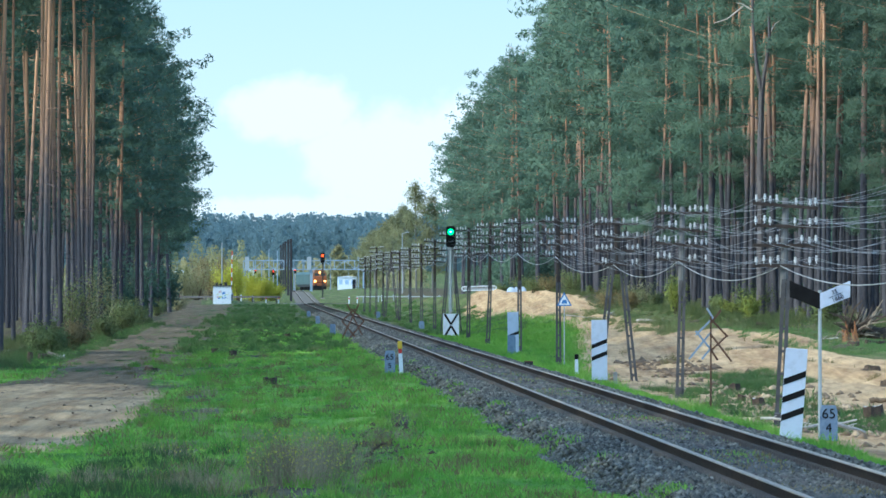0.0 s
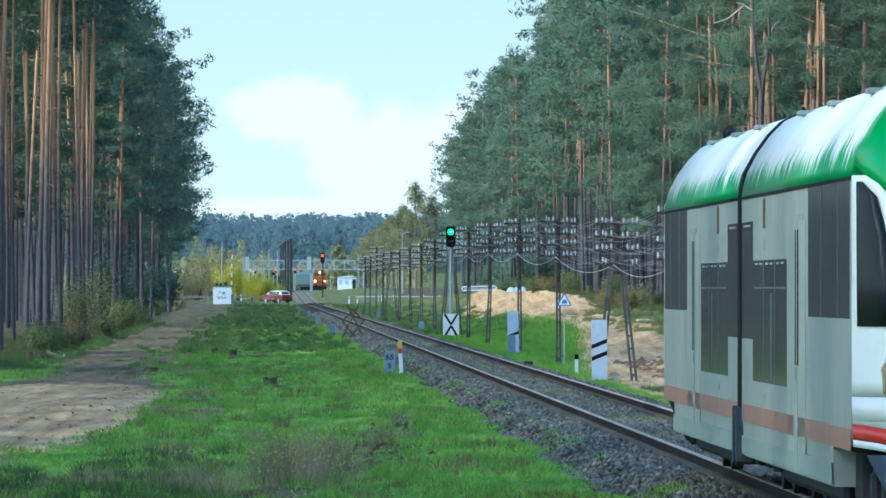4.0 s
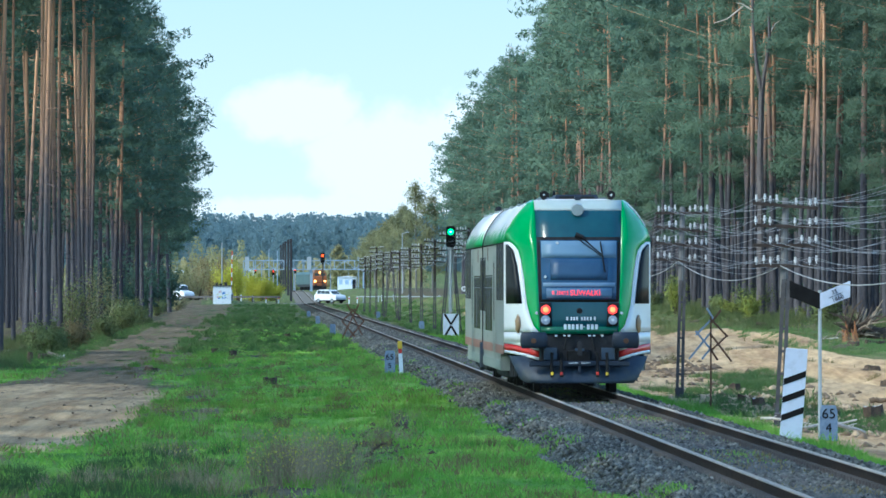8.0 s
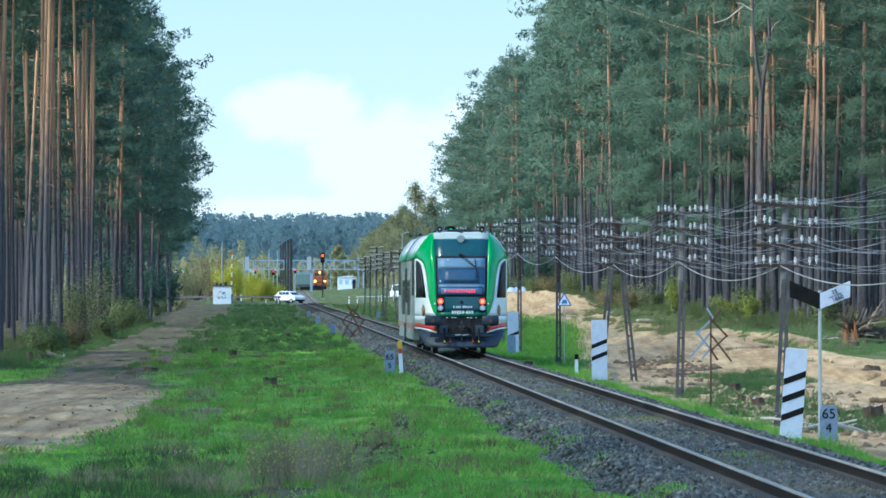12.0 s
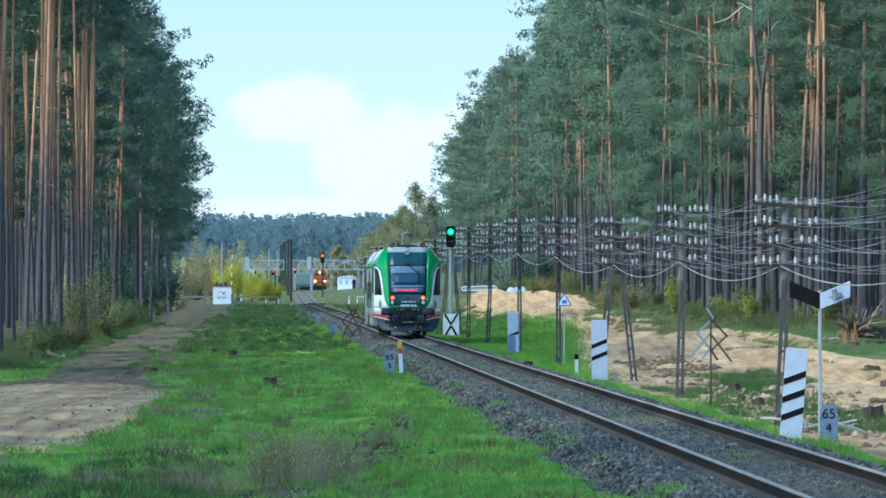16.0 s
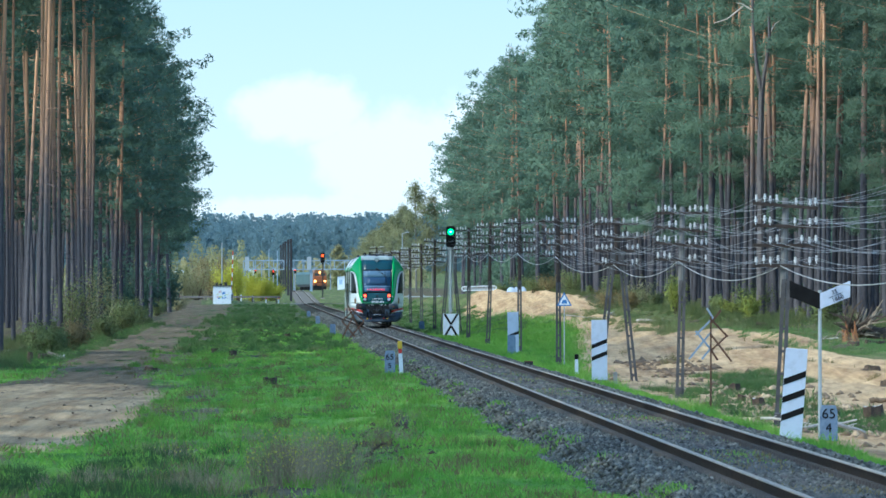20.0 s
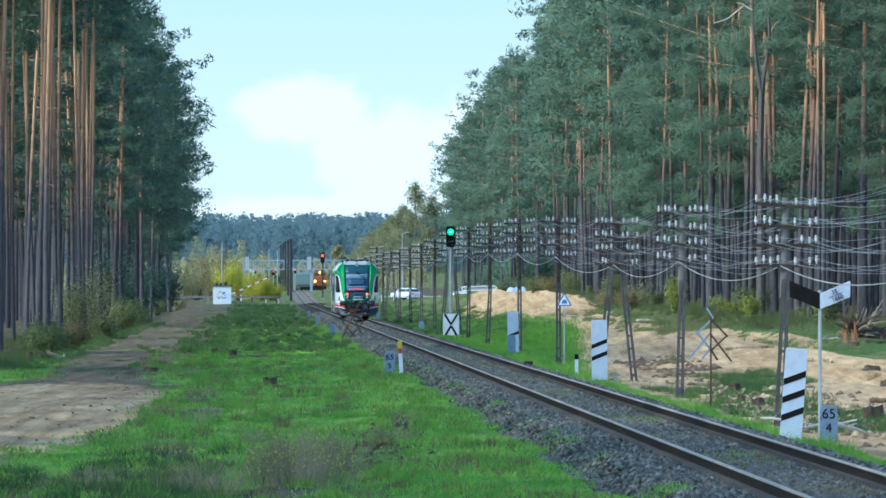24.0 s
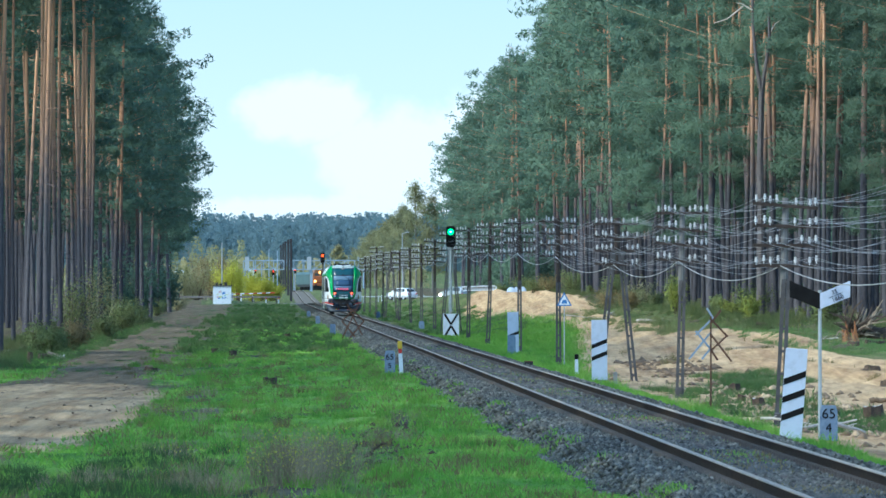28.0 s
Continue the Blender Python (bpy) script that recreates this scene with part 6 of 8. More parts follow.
def locomotive():
    x, y = -25.2, 2085.0
    z = gz_w(x, y) + 0.15
    t = thing("locomotive", pose(x, y, z, 0, 0, 3), "orange diesel locomotive with three lit headlights", "locomotive")
    part("frame", box((-1.45, 0, 0.9), (1.45, 17, 1.5), None, 0.06), M_LOCO, t, "dark orange frame")
    part("nose", box((-1.4, 0.1, 1.5), (1.4, 2.6, 2.9), None, 0.2), M_LOCO, t, "orange nose")
    part("hood", prism([(-1.42, 1.5), (1.42, 1.5), (1.42, 3.4), (0.9, 4.15), (-0.9, 4.15), (-1.42, 3.4)], 1.6, 16.8), M_LOCOY, t, "orange-yellow body")
    for s in (-1, 1):
        part("cab_window", box((s * 0.62 - 0.45, 1.57, 2.95), (s * 0.62 + 0.45, 1.62, 3.5), None, 0.02), M_TWINDOW, t, "dark cab window")
        part("headlight", rod((s * 1.0, 0.1, 1.85), (s * 1.0, -0.02, 1.85), 0.26 if s < 0 else 0.2, seg=12), M_LOCOGLOW, t, "bright headlight")
        part("buffer", rod((s * 0.9, 0, 1.05), (s * 0.9, -0.5, 1.05), 0.2, seg=10), M_TUNDER, t)
    part("headlight", rod((0, 1.55, 3.65), (0, 1.42, 3.65), 0.2, seg=12), M_LOCOGLOW, t, "bright headlight")
    part("plough", box((-1.3, -0.1, 0.2), (1.3, 0.3, 0.85), None, 0.05), M_TBLACK, t, "black plough")
    for k in (2.5, 4.5, 12.5, 14.5):
        part("wheelset", rod((-0.8, k, 0.5), (0.8, k, 0.5), 0.5, seg=14), M_TUNDER, t, "dark wheelset")
    for i in range(4):
        yw = y + 19.5 + i * 14.5
        xw = x - 0.55 * i - 0.05 * i * i - 0.8
        w = thing("goods_wagon", pose(xw, yw, gz_w(xw, yw) + 0.15, 0, 0, 4 + 1.2 * i), "dull green covered goods wagon behind the locomotive", "wagon", "wagons of the standing train")
        part("body", prism([(-1.4, 1.2), (1.4, 1.2), (1.4, 3.3), (1.0, 3.8), (-1.0, 3.8), (-1.4, 3.3)], 0, 13.2), M_WAGON, w)
        part("underframe", box((-1.2, 0.3, 0.7), (1.2, 12.9, 1.2)), M_TUNDER, w)
        for k in (2, 4, 9.2, 11.2):
            part("wheelset", rod((-0.8, k, 0.45), (0.8, k, 0.45), 0.45, seg=10), M_TUNDER, w)


locomotive()
M_SHEDBLUE = paint("hut_blue", [(0.30, 0.42, 0.60), (0.40, 0.50, 0.66)], 1, 0.5)


def small_house(x, y, w, dpt, h, label, wall, roofm, hip=1.0, windows=2):
    t = thing("house", pose(x, y, gz_w(x, y)), label, "house", "buildings by the station")
    b = part("wall", box((-w / 2, 0, -0.3), (w / 2, dpt, h)), wall, t)
    part("roof", prism([(-w / 2 - 0.2, h), (w / 2 + 0.2, h), (w / 2 + 0.1, h + 0.12 * hip), (0, h + hip), (-w / 2 - 0.1, h + 0.12 * hip)], -0.25, dpt + 0.25), roofm, t, "pitched roof")
    for i in range(windows):
        xc = -w / 2 + w * (i + 0.5) / windows
        part("window", box((xc - w / windows * 0.28, -0.05, h * 0.38), (xc + w / windows * 0.28, 0.02, h * 0.78)), M_SHEDBLUE, b, "bluish window")
    part("door", box((w / 2 - 0.75, -0.05, 0.0), (w / 2 - 0.1, 0.01, min(2.0, h * 0.8))), M_TUNDER, b, "dark door")


small_house(-18.9, 2000, 3.7, 3.0, 2.35, "small white station hut with blue windows", M_WHITE, M_WHITE, 0.25, 3)
for x_, y_, w_, h_ in ((-52, 2650, 9, 4.2), (-62, 2720, 10, 4.6), (-44, 2700, 8, 4.0), (-70, 2600, 8, 4.4)):
    small_house(x_, y_, w_, 8, h_, "far white house with a pale roof", M_WHITE, M_WHITE, 1.8, 3)

# ---- far trees ----
M_LEAF_BIRCH = leafy("birch_leaves", [(0.21, 0.225, 0.115), (0.31, 0.305, 0.165)], 0.25, 0.1, False)
M_BIRCH = paint("birch_bark", [(0.20, 0.19, 0.165), (0.10, 0.095, 0.085)], 3, 0.85, stretch=(1, 1, 3))


def leaf_tree(name, x, y, h, w, material, label, n=3000, leaf=0.22, group="spring trees behind the crossing"):
    t = thing(name, pose(x, y, gz_w(x, y) - 0.1), label, "tree", group)
    r = random.Random(int(abs(x) * 31 + y))
    bm = rod((0, 0, 0), (r.uniform(-0.3, 0.3), 0, h * 0.92), 0.017 * h * 0.6, 0.03, 7)
    tips = []
    for i in range(16):
        q = 0.22 + 0.74 * (i + r.random()) / 16
        a = i * 2.4
        reach = w * 0.5 * math.sin(math.pi * min(0.97, 0.15 + 0.85 * q)) * r.uniform(0.6, 1.1)
        tip = Vector((math.cos(a) * reach, math.sin(a) * reach, h * q + reach * 0.55))
        add_rod(bm, (0, 0, h * q), tip, 0.05, 0.015, 4)
        tips.append((Vector((0, 0, h * q)), tip))
    part("trunk", bm, M_BIRCH, t)
    c = []
    for i in range(n):
        a, b = tips[r.randrange(16)]
        p = a.lerp(b, r.uniform(0.25, 1.1))
        c.append((p.x + r.gauss(0, w * 0.06), p.y + r.gauss(0, w * 0.06), p.z + r.gauss(0, h * 0.03)))
    c = np.array(c)
    N = unit(unit((c - np.array([0, 0, h * 0.5])) * np.array([1, 1, 0.5])) + NR.normal(size=(n, 3)) * 0.45 + np.array([0, 0, 0.5]))
    V = sprays(c, np.zeros((n, 3)), leaf * 1.5, leaf)
    part("crown", leaf_mesh("crown", V, np.repeat(N, 3, axis=0), material), None, t)


for x_, y_, h_, w_ in ((-4.2, 1590, 17.5, 5.5), (-1.6, 1575, 15.0, 5.0), (-6.4, 1660, 14.0, 5.5), (-8.5, 1730, 12.5, 6.0), (-10.0, 1800, 11.5, 6.0), (-12.4, 1850, 10.5, 6.0), (-13.2, 1960, 10.5, 6.5), (-15.2, 2060, 9.5, 6.0), (-17.5, 2150, 8.0, 5.0), (-6.0, 1900, 14.0, 6.5), (-9.0, 2000, 13.5, 6.5), (-12.0, 2200, 13.0, 7.0)):
    leaf_tree("birch_tree", x_, y_, h_, w_ * 1.35, M_LEAF_BIRCH, "slender spring tree with thin yellow-green leaves", 4600, 0.19)
for px_, u_, w_, h_ in ((-30.2, 1420, 3.4, 6.4), (-28.6, 1424, 3.8, 5.9), (-27.0, 1430, 3.4, 4.8), (-25.4, 1428, 3.2, 3.7), (-24.0, 1434, 3.0, 2.7)):
    bush("yellow_bush", px_ - track_x(u_), u_, w_, h_, M_LEAF_YOUNG, "bright yellow-green bush behind the road", 5200, 0.10, "yellow bushes behind the road")
for px_, u_, w_, h_ in ((-36.6, 1432, 4.2, 6.2), (-34.6, 1428, 4.0, 5.6), (-32.8, 1446, 4.0, 6.6), (-30.8, 1480, 3.6, 6.8), (-38.4, 1426, 4.0, 7.0), (-35.6, 1490, 4.0, 8.6), (-33.0, 1500, 3.6, 8.0)):
    bush("pale_bush", px_ - track_x(u_), u_, w_, h_, M_LEAF_PALE if u_ < 1440 else M_LEAF_TAN, "tall pale straw-coloured bush behind the road", 4200, 0.09, "yellow bushes behind the road")

leaf_tree("birch_tree", -22.6, 2200, 9.6, 4.6, M_LEAF_PALE, "muted yellow-green spring tree beside the station", 2600, 0.24)


def far_woods():
    def band(name, xs, ys, hs, n, per, material, label, leaf, seed):
        r = random.Random(seed)
        CV, CN = [], []
        for i in range(n):
            y = r.uniform(*ys)
            x = r.uniform(*xs)
            z = gz_w(x, y) if abs(x - track_x(y)) < 200 else 3.0
            h = r.uniform(*hs)
            q = NR.rand(per)
            rad = h * 0.19 * (1 - q * 0.75) * np.sqrt(NR.rand(per)) * 1.4
            an = NR.rand(per) * 6.28
            C = np.stack([x + rad * np.cos(an), y + rad * np.sin(an), z + h * (0.03 + 0.95 * q)], -1)
            CV.append(sprays(C, np.zeros((per, 3)), leaf * 1.5, leaf))
            CN.append(np.repeat(unit(unit((C - np.array([x, y, 0])) * np.array([1, 1, 0])) * 0.3 + NR.normal(size=(per, 3)) * 0.05 + np.array([-0.3, -0.7, 0.7])), 3, axis=0))
        V = np.concatenate(CV)
        tagged(new(name, leaf_mesh(name, V, np.concatenate(CN), material)), label, "forest", kind="stuff")
    band("far_hill_wood", (-150, 60), (3250, 3620), (12.5, 17.5), 1500, 150, M_NEEDLE_HAZED, "dark wooded hill far behind the station, its green tinted blue as haze", 0.72, 5)
    band("far_spring_wood", (-67, -43), (2480, 2700), (8, 13.5), 16, 260, M_LEAF_BIRCH, "thin olive-brown spring trees before the wooded hill", 0.4, 8)
    band("far_olive_scrub", (-95, -5), (2350, 2900), (4, 9), 150, 160, M_LEAF_PALE, "pale olive scrub behind the station", 0.55, 6)
    band("far_green_scrub", (-62, -10), (2250, 3000), (3, 6), 110, 110, M_LEAF_BUSH, "green scrub behind the station tracks", 0.6, 7)


far_woods()


# ---- the sky behind all ----
def sky_backdrop():
    ma = bpy.data.materials.new("bright_clouded_sky")
    ma.use_nodes = True
    n, l = ma.node_tree.nodes, ma.node_tree.links
    n.remove(n["Principled BSDF"])
    em = n.new("ShaderNodeEmission")
    co = n.new("ShaderNodeTexCoord")
    sep = n.new("ShaderNodeSeparateXYZ")
    l.new(co.outputs["Object"], sep.inputs[0])

    def m(op, a, b=None, c=None):
        k = n.new("ShaderNodeMath")
        k.operation = op
        for i, v in enumerate((a, b, c)):
            if v is None:
                continue
            if isinstance(v, (int, float)):
                k.inputs[i].default_value = v
            else:
                l.new(v, k.inputs[i])
        return k.outputs[0]
    nz = n.new("ShaderNodeTexNoise")
    nz.inputs["Scale"].default_value, nz.inputs["Detail"].default_value, nz.inputs["Roughness"].default_value = 0.035, 7.0, 0.55
    l.new(co.outputs["Object"], nz.inputs["Vector"])

    def blob(x, z, rx, rz):
        a = m("DIVIDE", m("SUBTRACT", sep.outputs["X"], x), rx)
        b = m("DIVIDE", m("SUBTRACT", sep.outputs["Z"], z), rz)
        return m("SUBTRACT", 1.0, m("SQRT", m("ADD", m("MULTIPLY", a, a), m("MULTIPLY", b, b))))
    f = m("MAXIMUM", blob(-70, 86, 30, 16), blob(-22, 62, 46, 26))
    f = m("MAXIMUM", f, blob(-40, 34, 130, 13))
    f = m("MAXIMUM", f, blob(26, 70, 44, 24))
    f = m("ADD", f, m("MULTIPLY", m("SUBTRACT", nz.outputs["Fac"], 0.5), 1.25))
    mr = n.new("ShaderNodeMapRange")
    mr.interpolation_type = "SMOOTHSTEP"
    mr.inputs["From Min"].default_value, mr.inputs["From Max"].default_value = -0.18, 0.24
    l.new(f, mr.inputs["Value"])
    ramp = n.new("ShaderNodeValToRGB")
    e = ramp.color_ramp.elements
    e[0].position, e[0].color = 0.0, (0.85, 0.90, 0.915, 1)
    e[1].position, e[1].color = 1.0, (0.66, 0.785, 0.825, 1)
    mz = n.new("ShaderNodeMapRange")
    mz.inputs["From Min"].default_value, mz.inputs["From Max"].default_value = 36.0, 140.0
    l.new(sep.outputs["Z"], mz.inputs["Value"])
    l.new(mz.outputs["Result"], ramp.inputs["Fac"])
    mix = n.new("ShaderNodeMix")
    mix.data_type = "RGBA"
    l.new(mr.outputs["Result"], mix.inputs["Factor"])
    l.new(ramp.outputs["Color"], mix.inputs["A"])
    mix.inputs["B"].default_value = (1.0, 1.02, 1.03, 1)
    l.new(mix.outputs["Result"], em.inputs["Color"])
    em.inputs["Strength"].default_value = 0.525
    l.new(em.outputs[0], n["Material Output"].inputs["Surface"])
    V = [(-900, 0, -30), (900, 0, -30), (900, 0, 420), (-900, 0, 420)]
    ob = new("sky_backdrop", mesh_of("sky_backdrop", V, [(0, 1, 2, 3)], ma))
    ob.location = (0, 4800, 0)
    tagged(ob, "pale blue spring sky with bright white clouds", "sky", kind="structure")
    return ob


SKY = sky_backdrop()


# ---- road vehicles ----
M_CARWHITE = paint("car_white", [(0.72, 0.74, 0.75), (0.80, 0.81, 0.82)], 1, 0.2)
M_CARSILVER = paint("car_silver", [(0.45, 0.50, 0.52), (0.55, 0.58, 0.60)], 1, 0.25, metal=0.5)
M_CARRED = paint("car_red", [(0.20, 0.042, 0.028), (0.27, 0.062, 0.042)], 1, 0.2)
M_TYRE = paint("tyre_rubber", [(0.015, 0.015, 0.015), (0.03, 0.03, 0.03)], 5, 0.85)
SHAPES = {
    "hatchback": ([(-2.1, 0.35), (-2.15, 0.75), (-2.05, 1.0), (-1.2, 1.05), (1.2, 1.02), (2.0, 0.85), (2.12, 0.6), (2.08, 0.35)], [(-1.95, 1.0), (-1.55, 1.42), (-1.0, 1.50), (0.2, 1.47), (0.6, 1.38), (1.35, 1.0)]),
    "estate": ([(-2.2, 0.38), (-2.25, 0.85), (-2.15, 1.1), (1.2, 1.1), (2.05, 0.98), (2.2, 0.7), (2.15, 0.38)], [(-2.12, 1.1), (-1.95, 1.55), (-1.5, 1.68), (0.25, 1.66), (0.6, 1.56), (1.3, 1.09)]),
    "van": ([(-2.4, 0.4), (-2.45, 0.9), (-2.4, 1.15), (1.5, 1.15), (2.3, 0.98), (2.42, 0.65), (2.38, 0.4)], [(-2.38, 1.15), (-2.25, 1.88), (-1.9, 1.95), (0.7, 1.93), (1.0, 1.85), (1.6, 1.14)]),
}


def make_car(shape, paintwork, label, lit=False, roof_glare=None):
    """Nose towards +x, wheels on z = 0."""
    low, top = SHAPES[shape]
    k = 1.08
    low, top = [(x * 0.95 * k, z * k) for x, z in low], [(x * 0.95 * k, z * k) for x, z in top]
    t = thing("car" if shape != "van" else "van", pose(0, 0, 0), label, "car" if shape != "van" else "van", "vehicles on the road")
    b = part("body", prism(low, -0.86, 0.86), paintwork, t)
    bmod = prism(top, -0.76, 0.76)
    for v in bmod.verts:
        if v.co.z > 1.2:
            v.co.y *= 0.86
    # a second, paler paint on the cabin stands in for sky glare
    cab = part("cabin", bmod, roof_glare or paintwork, t, "upper body painted pale as glare" if roof_glare else "")
    # glazing: set in the cabin's outline, split by pillars
    zs = max(z for x, z in top)
    zb = top[0][1] + 0.03
    x0, x1 = top[1][0] + 0.12, top[-2][0]
    n = 3
    for s in (-1, 1):
        for i in range(n):
            a, c = x0 + (x1 - x0) * i / n + 0.06, x0 + (x1 - x0) * (i + 1) / n - 0.02
            bm = bmesh.new()
            q = [bm.verts.new((a, s * 0.772, zb + 0.02)), bm.verts.new((c + (0.3 if i == n - 1 else 0), s * 0.772, zb + 0.02)), bm.verts.new((c, s * 0.685, zs - 0.12)), bm.verts.new((a, s * 0.685, zs - 0.12))]
            bm.faces.new(q)
            got = bmesh.ops.extrude_face_region(bm, geom=list(bm.faces))["geom"]
            for v in got:
                if isinstance(v, bmesh.types.BMVert):
                    v.co.y -= s * 0.06
            bmesh.ops.recalc_face_normals(bm, faces=bm.faces)
            part("side_window", bm, M_TWINDOW, cab, "dark side window")
    (xa, za), (xb, zb2) = top[-1], top[-2]
    for name, (xa, za), (xb, zb2), e in (("windscreen", top[-1], top[-2], 0.012), ("rear_window", top[0], top[1], -0.012)):
        bm = bmesh.new()
        f = [bm.verts.new((xa + e - (xa - xb) * 0.1, -0.66, za + (zb2 - za) * 0.1)), bm.verts.new((xa + e - (xa - xb) * 0.1, 0.66, za + (zb2 - za) * 0.1)), bm.verts.new((xb + e + (xa - xb) * 0.08, 0.60, zb2 - (zb2 - za) * 0.08)), bm.verts.new((xb + e + (xa - xb) * 0.08, -0.60, zb2 - (zb2 - za) * 0.08))]
        bm.faces.new(f)
        got = bmesh.ops.extrude_face_region(bm, geom=list(bm.faces))["geom"]
        for v in got:
            if isinstance(v, bmesh.types.BMVert):
                v.co.x -= 2 * e
        bmesh.ops.recalc_face_normals(bm, faces=bm.faces)
        part(name, bm, M_TWINDOW, cab, "dark glass")
    front, back = max(x for x, z in low), min(x for x, z in low)
    for s in (-1, 1):
        part("headlight", box((front - (0.4 if lit else 0.2), s * 0.68 - 0.22, 0.62), (front + 0.02, s * 0.68 + 0.22, 0.82), None, 0.03), M_HEADGLOW if lit else M_LENS, b, "lit headlight" if lit else "clear headlight")
        part("tail_light", box((back - 0.02, s * 0.68 - 0.12, 0.75), (back + 0.15, s * 0.68 + 0.12, 0.98), None, 0.02), M_RED, b, "red tail light")
        for x in (front - 0.85, back + 0.85):
            w = part("wheel", rod((x, s * 0.88, 0.32), (x, s * 0.66, 0.32), 0.32, seg=18), M_TYRE, t, "black tyre")
            part("rim", rod((x, s * 0.885, 0.32), (x, s * 0.80, 0.32), 0.20, seg=12), M_GALV, w, "grey rim")
        part("mirror", box((0.85, s * 0.98 - 0.1, 1.0), (1.0, s * 0.98 + 0.06, 1.14), None, 0.02), paintwork, cab)
    part("bumper", box((front - 0.12, -0.8, 0.32), (front + 0.05, 0.8, 0.5), None, 0.03), M_TBLACK, b, "dark bumper")
    part("sill", box((back + 0.3, -0.87, 0.28), (front - 0.3, 0.87, 0.38)), M_TBLACK, b, "dark sill")
    return t


# the red car's white cabin is reflected sky put into the paint
CAR_RED = make_car("hatchback", M_CARRED, "dull red hatchback car with sky glare painted on its roof", roof_glare=M_CARWHITE)
CAR_ESTATE = make_car("estate", M_CARWHITE, "white estate car on the road")
VAN = make_car("van", M_CARWHITE, "white passenger van on the road")
CAR_WHITE = make_car("hatchback", M_CARWHITE, "white hatchback car on the road")
CAR_WAIT = make_car("hatchback", M_CARWHITE, "white hatchback waiting before the crossing")
CAR_LIT = make_car("estate", M_CARSILVER, "pale silver estate car with lit headlights", True)
CAR_BACK = make_car("van", M_CARWHITE, "white van standing behind the sand bank")


def barrier():
    x = -28.3
    y = road_u(x) - 9.0
    t = thing("crossing_barrier", pose(x, y, road_z(x) - 0.05), "red and white level crossing barrier", "barrier")
    part("pedestal", box((-0.25, -0.25, -0.2), (0.25, 0.25, 1.1), None, 0.04), M_GALV, t, "grey pedestal")
    a = new("arm")
    a.parent = t
    a.location = (0, -0.3, 0.9)
    for i in range(10):
        part("arm_section", box((i * 0.58, -0.04, -0.06), (i * 0.58 + 0.575, 0.04, 0.06)), M_RED if i % 2 else M_WHITE, a, "red section" if i % 2 else "white section")
    part("counterweight", box((-0.8, -0.08, -0.14), (0.0, 0.08, 0.14), None, 0.03), M_TUNDER, a, "dark counterweight")
    return a


BARRIER_ARM = barrier()


# ---- clutter on the ground ----
def stump(d, u, r0, h, label="old dark tree stump in the grass"):
    r = random.Random(int(u * 3 + d * 50))
    p = at(d, u)
    t = thing("tree_stump", Matrix.Translation(p) @ pose(0, 0, 0, r.uniform(-6, 6), r.uniform(-6, 6), r.uniform(0, 360)), label, "stump", "tree stumps")
    V, F = [], []
    seg = 12
    prof = ((-0.15, 1.45), (0.0, 1.25), (0.25, 1.0), (1.0, 0.92))
    ph = [r.uniform(0.85, 1.15) for _ in range(seg)]
    for q, k in prof:
        for i in range(seg):
            a = i * 2 * math.pi / seg
            V.append((r0 * k * ph[i] * math.cos(a), r0 * k * ph[i] * math.sin(a), h * q + (0.05 * r.random() if q == 1 else 0)))
    for j in range(3):
        for i in range(seg):
            a, b = j * seg + i, j * seg + (i + 1) % seg
            F.append((a, b, b + seg, a + seg))
    part("bark", mesh_of("bark", V, F, M_STUMP), None, t, "dark bark")
    top = [(v[0], v[1], v[2]) for v in V[-seg:]]
    part("cut_face", mesh_of("cut_face", top + [(0, 0, h)], [(i, (i + 1) % seg, seg) for i in range(seg)], M_STUMP if d < 0 or r.random() < 0.6 else M_DEADWOOD), None, t, "weathered cut face")


for d_, u_, r0_, h_ in ((-6.0, 268, 0.20, 0.20), (-7.3, 380, 0.16, 0.20), (-8.1, 400, 0.14, 0.16), (-5.0, 500, 0.15, 0.2), (-9.6, 310, 0.2, 0.12)):
    stump(d_, u_, r0_, h_)
for d_, u_, r0_, h_ in ((5.65, 197, 0.20, 0.26), (5.3, 205, 0.17, 0.10), (4.64, 222, 0.15, 0.14), (4.64, 230, 0.11, 0.13), (5.6, 254, 0.15, 0.18), (9.0, 246, 0.25, 0.12), (9.5, 262, 0.22, 0.10), (12.5, 322, 0.2, 0.12)):
    stump(d_, u_, r0_, h_, "cut pine stump in the bare sand")


M_CLOD = paint("earth_clod", [(0.13, 0.085, 0.05), (0.29, 0.20, 0.12)], 4, 0.95, 0.5, spread=0.4)

M_SANDLUMP = paint("pale_sand_lump", [(0.36, 0.25, 0.145), (0.55, 0.41, 0.25)], 5, 0.95, 0.5, spread=0.3)


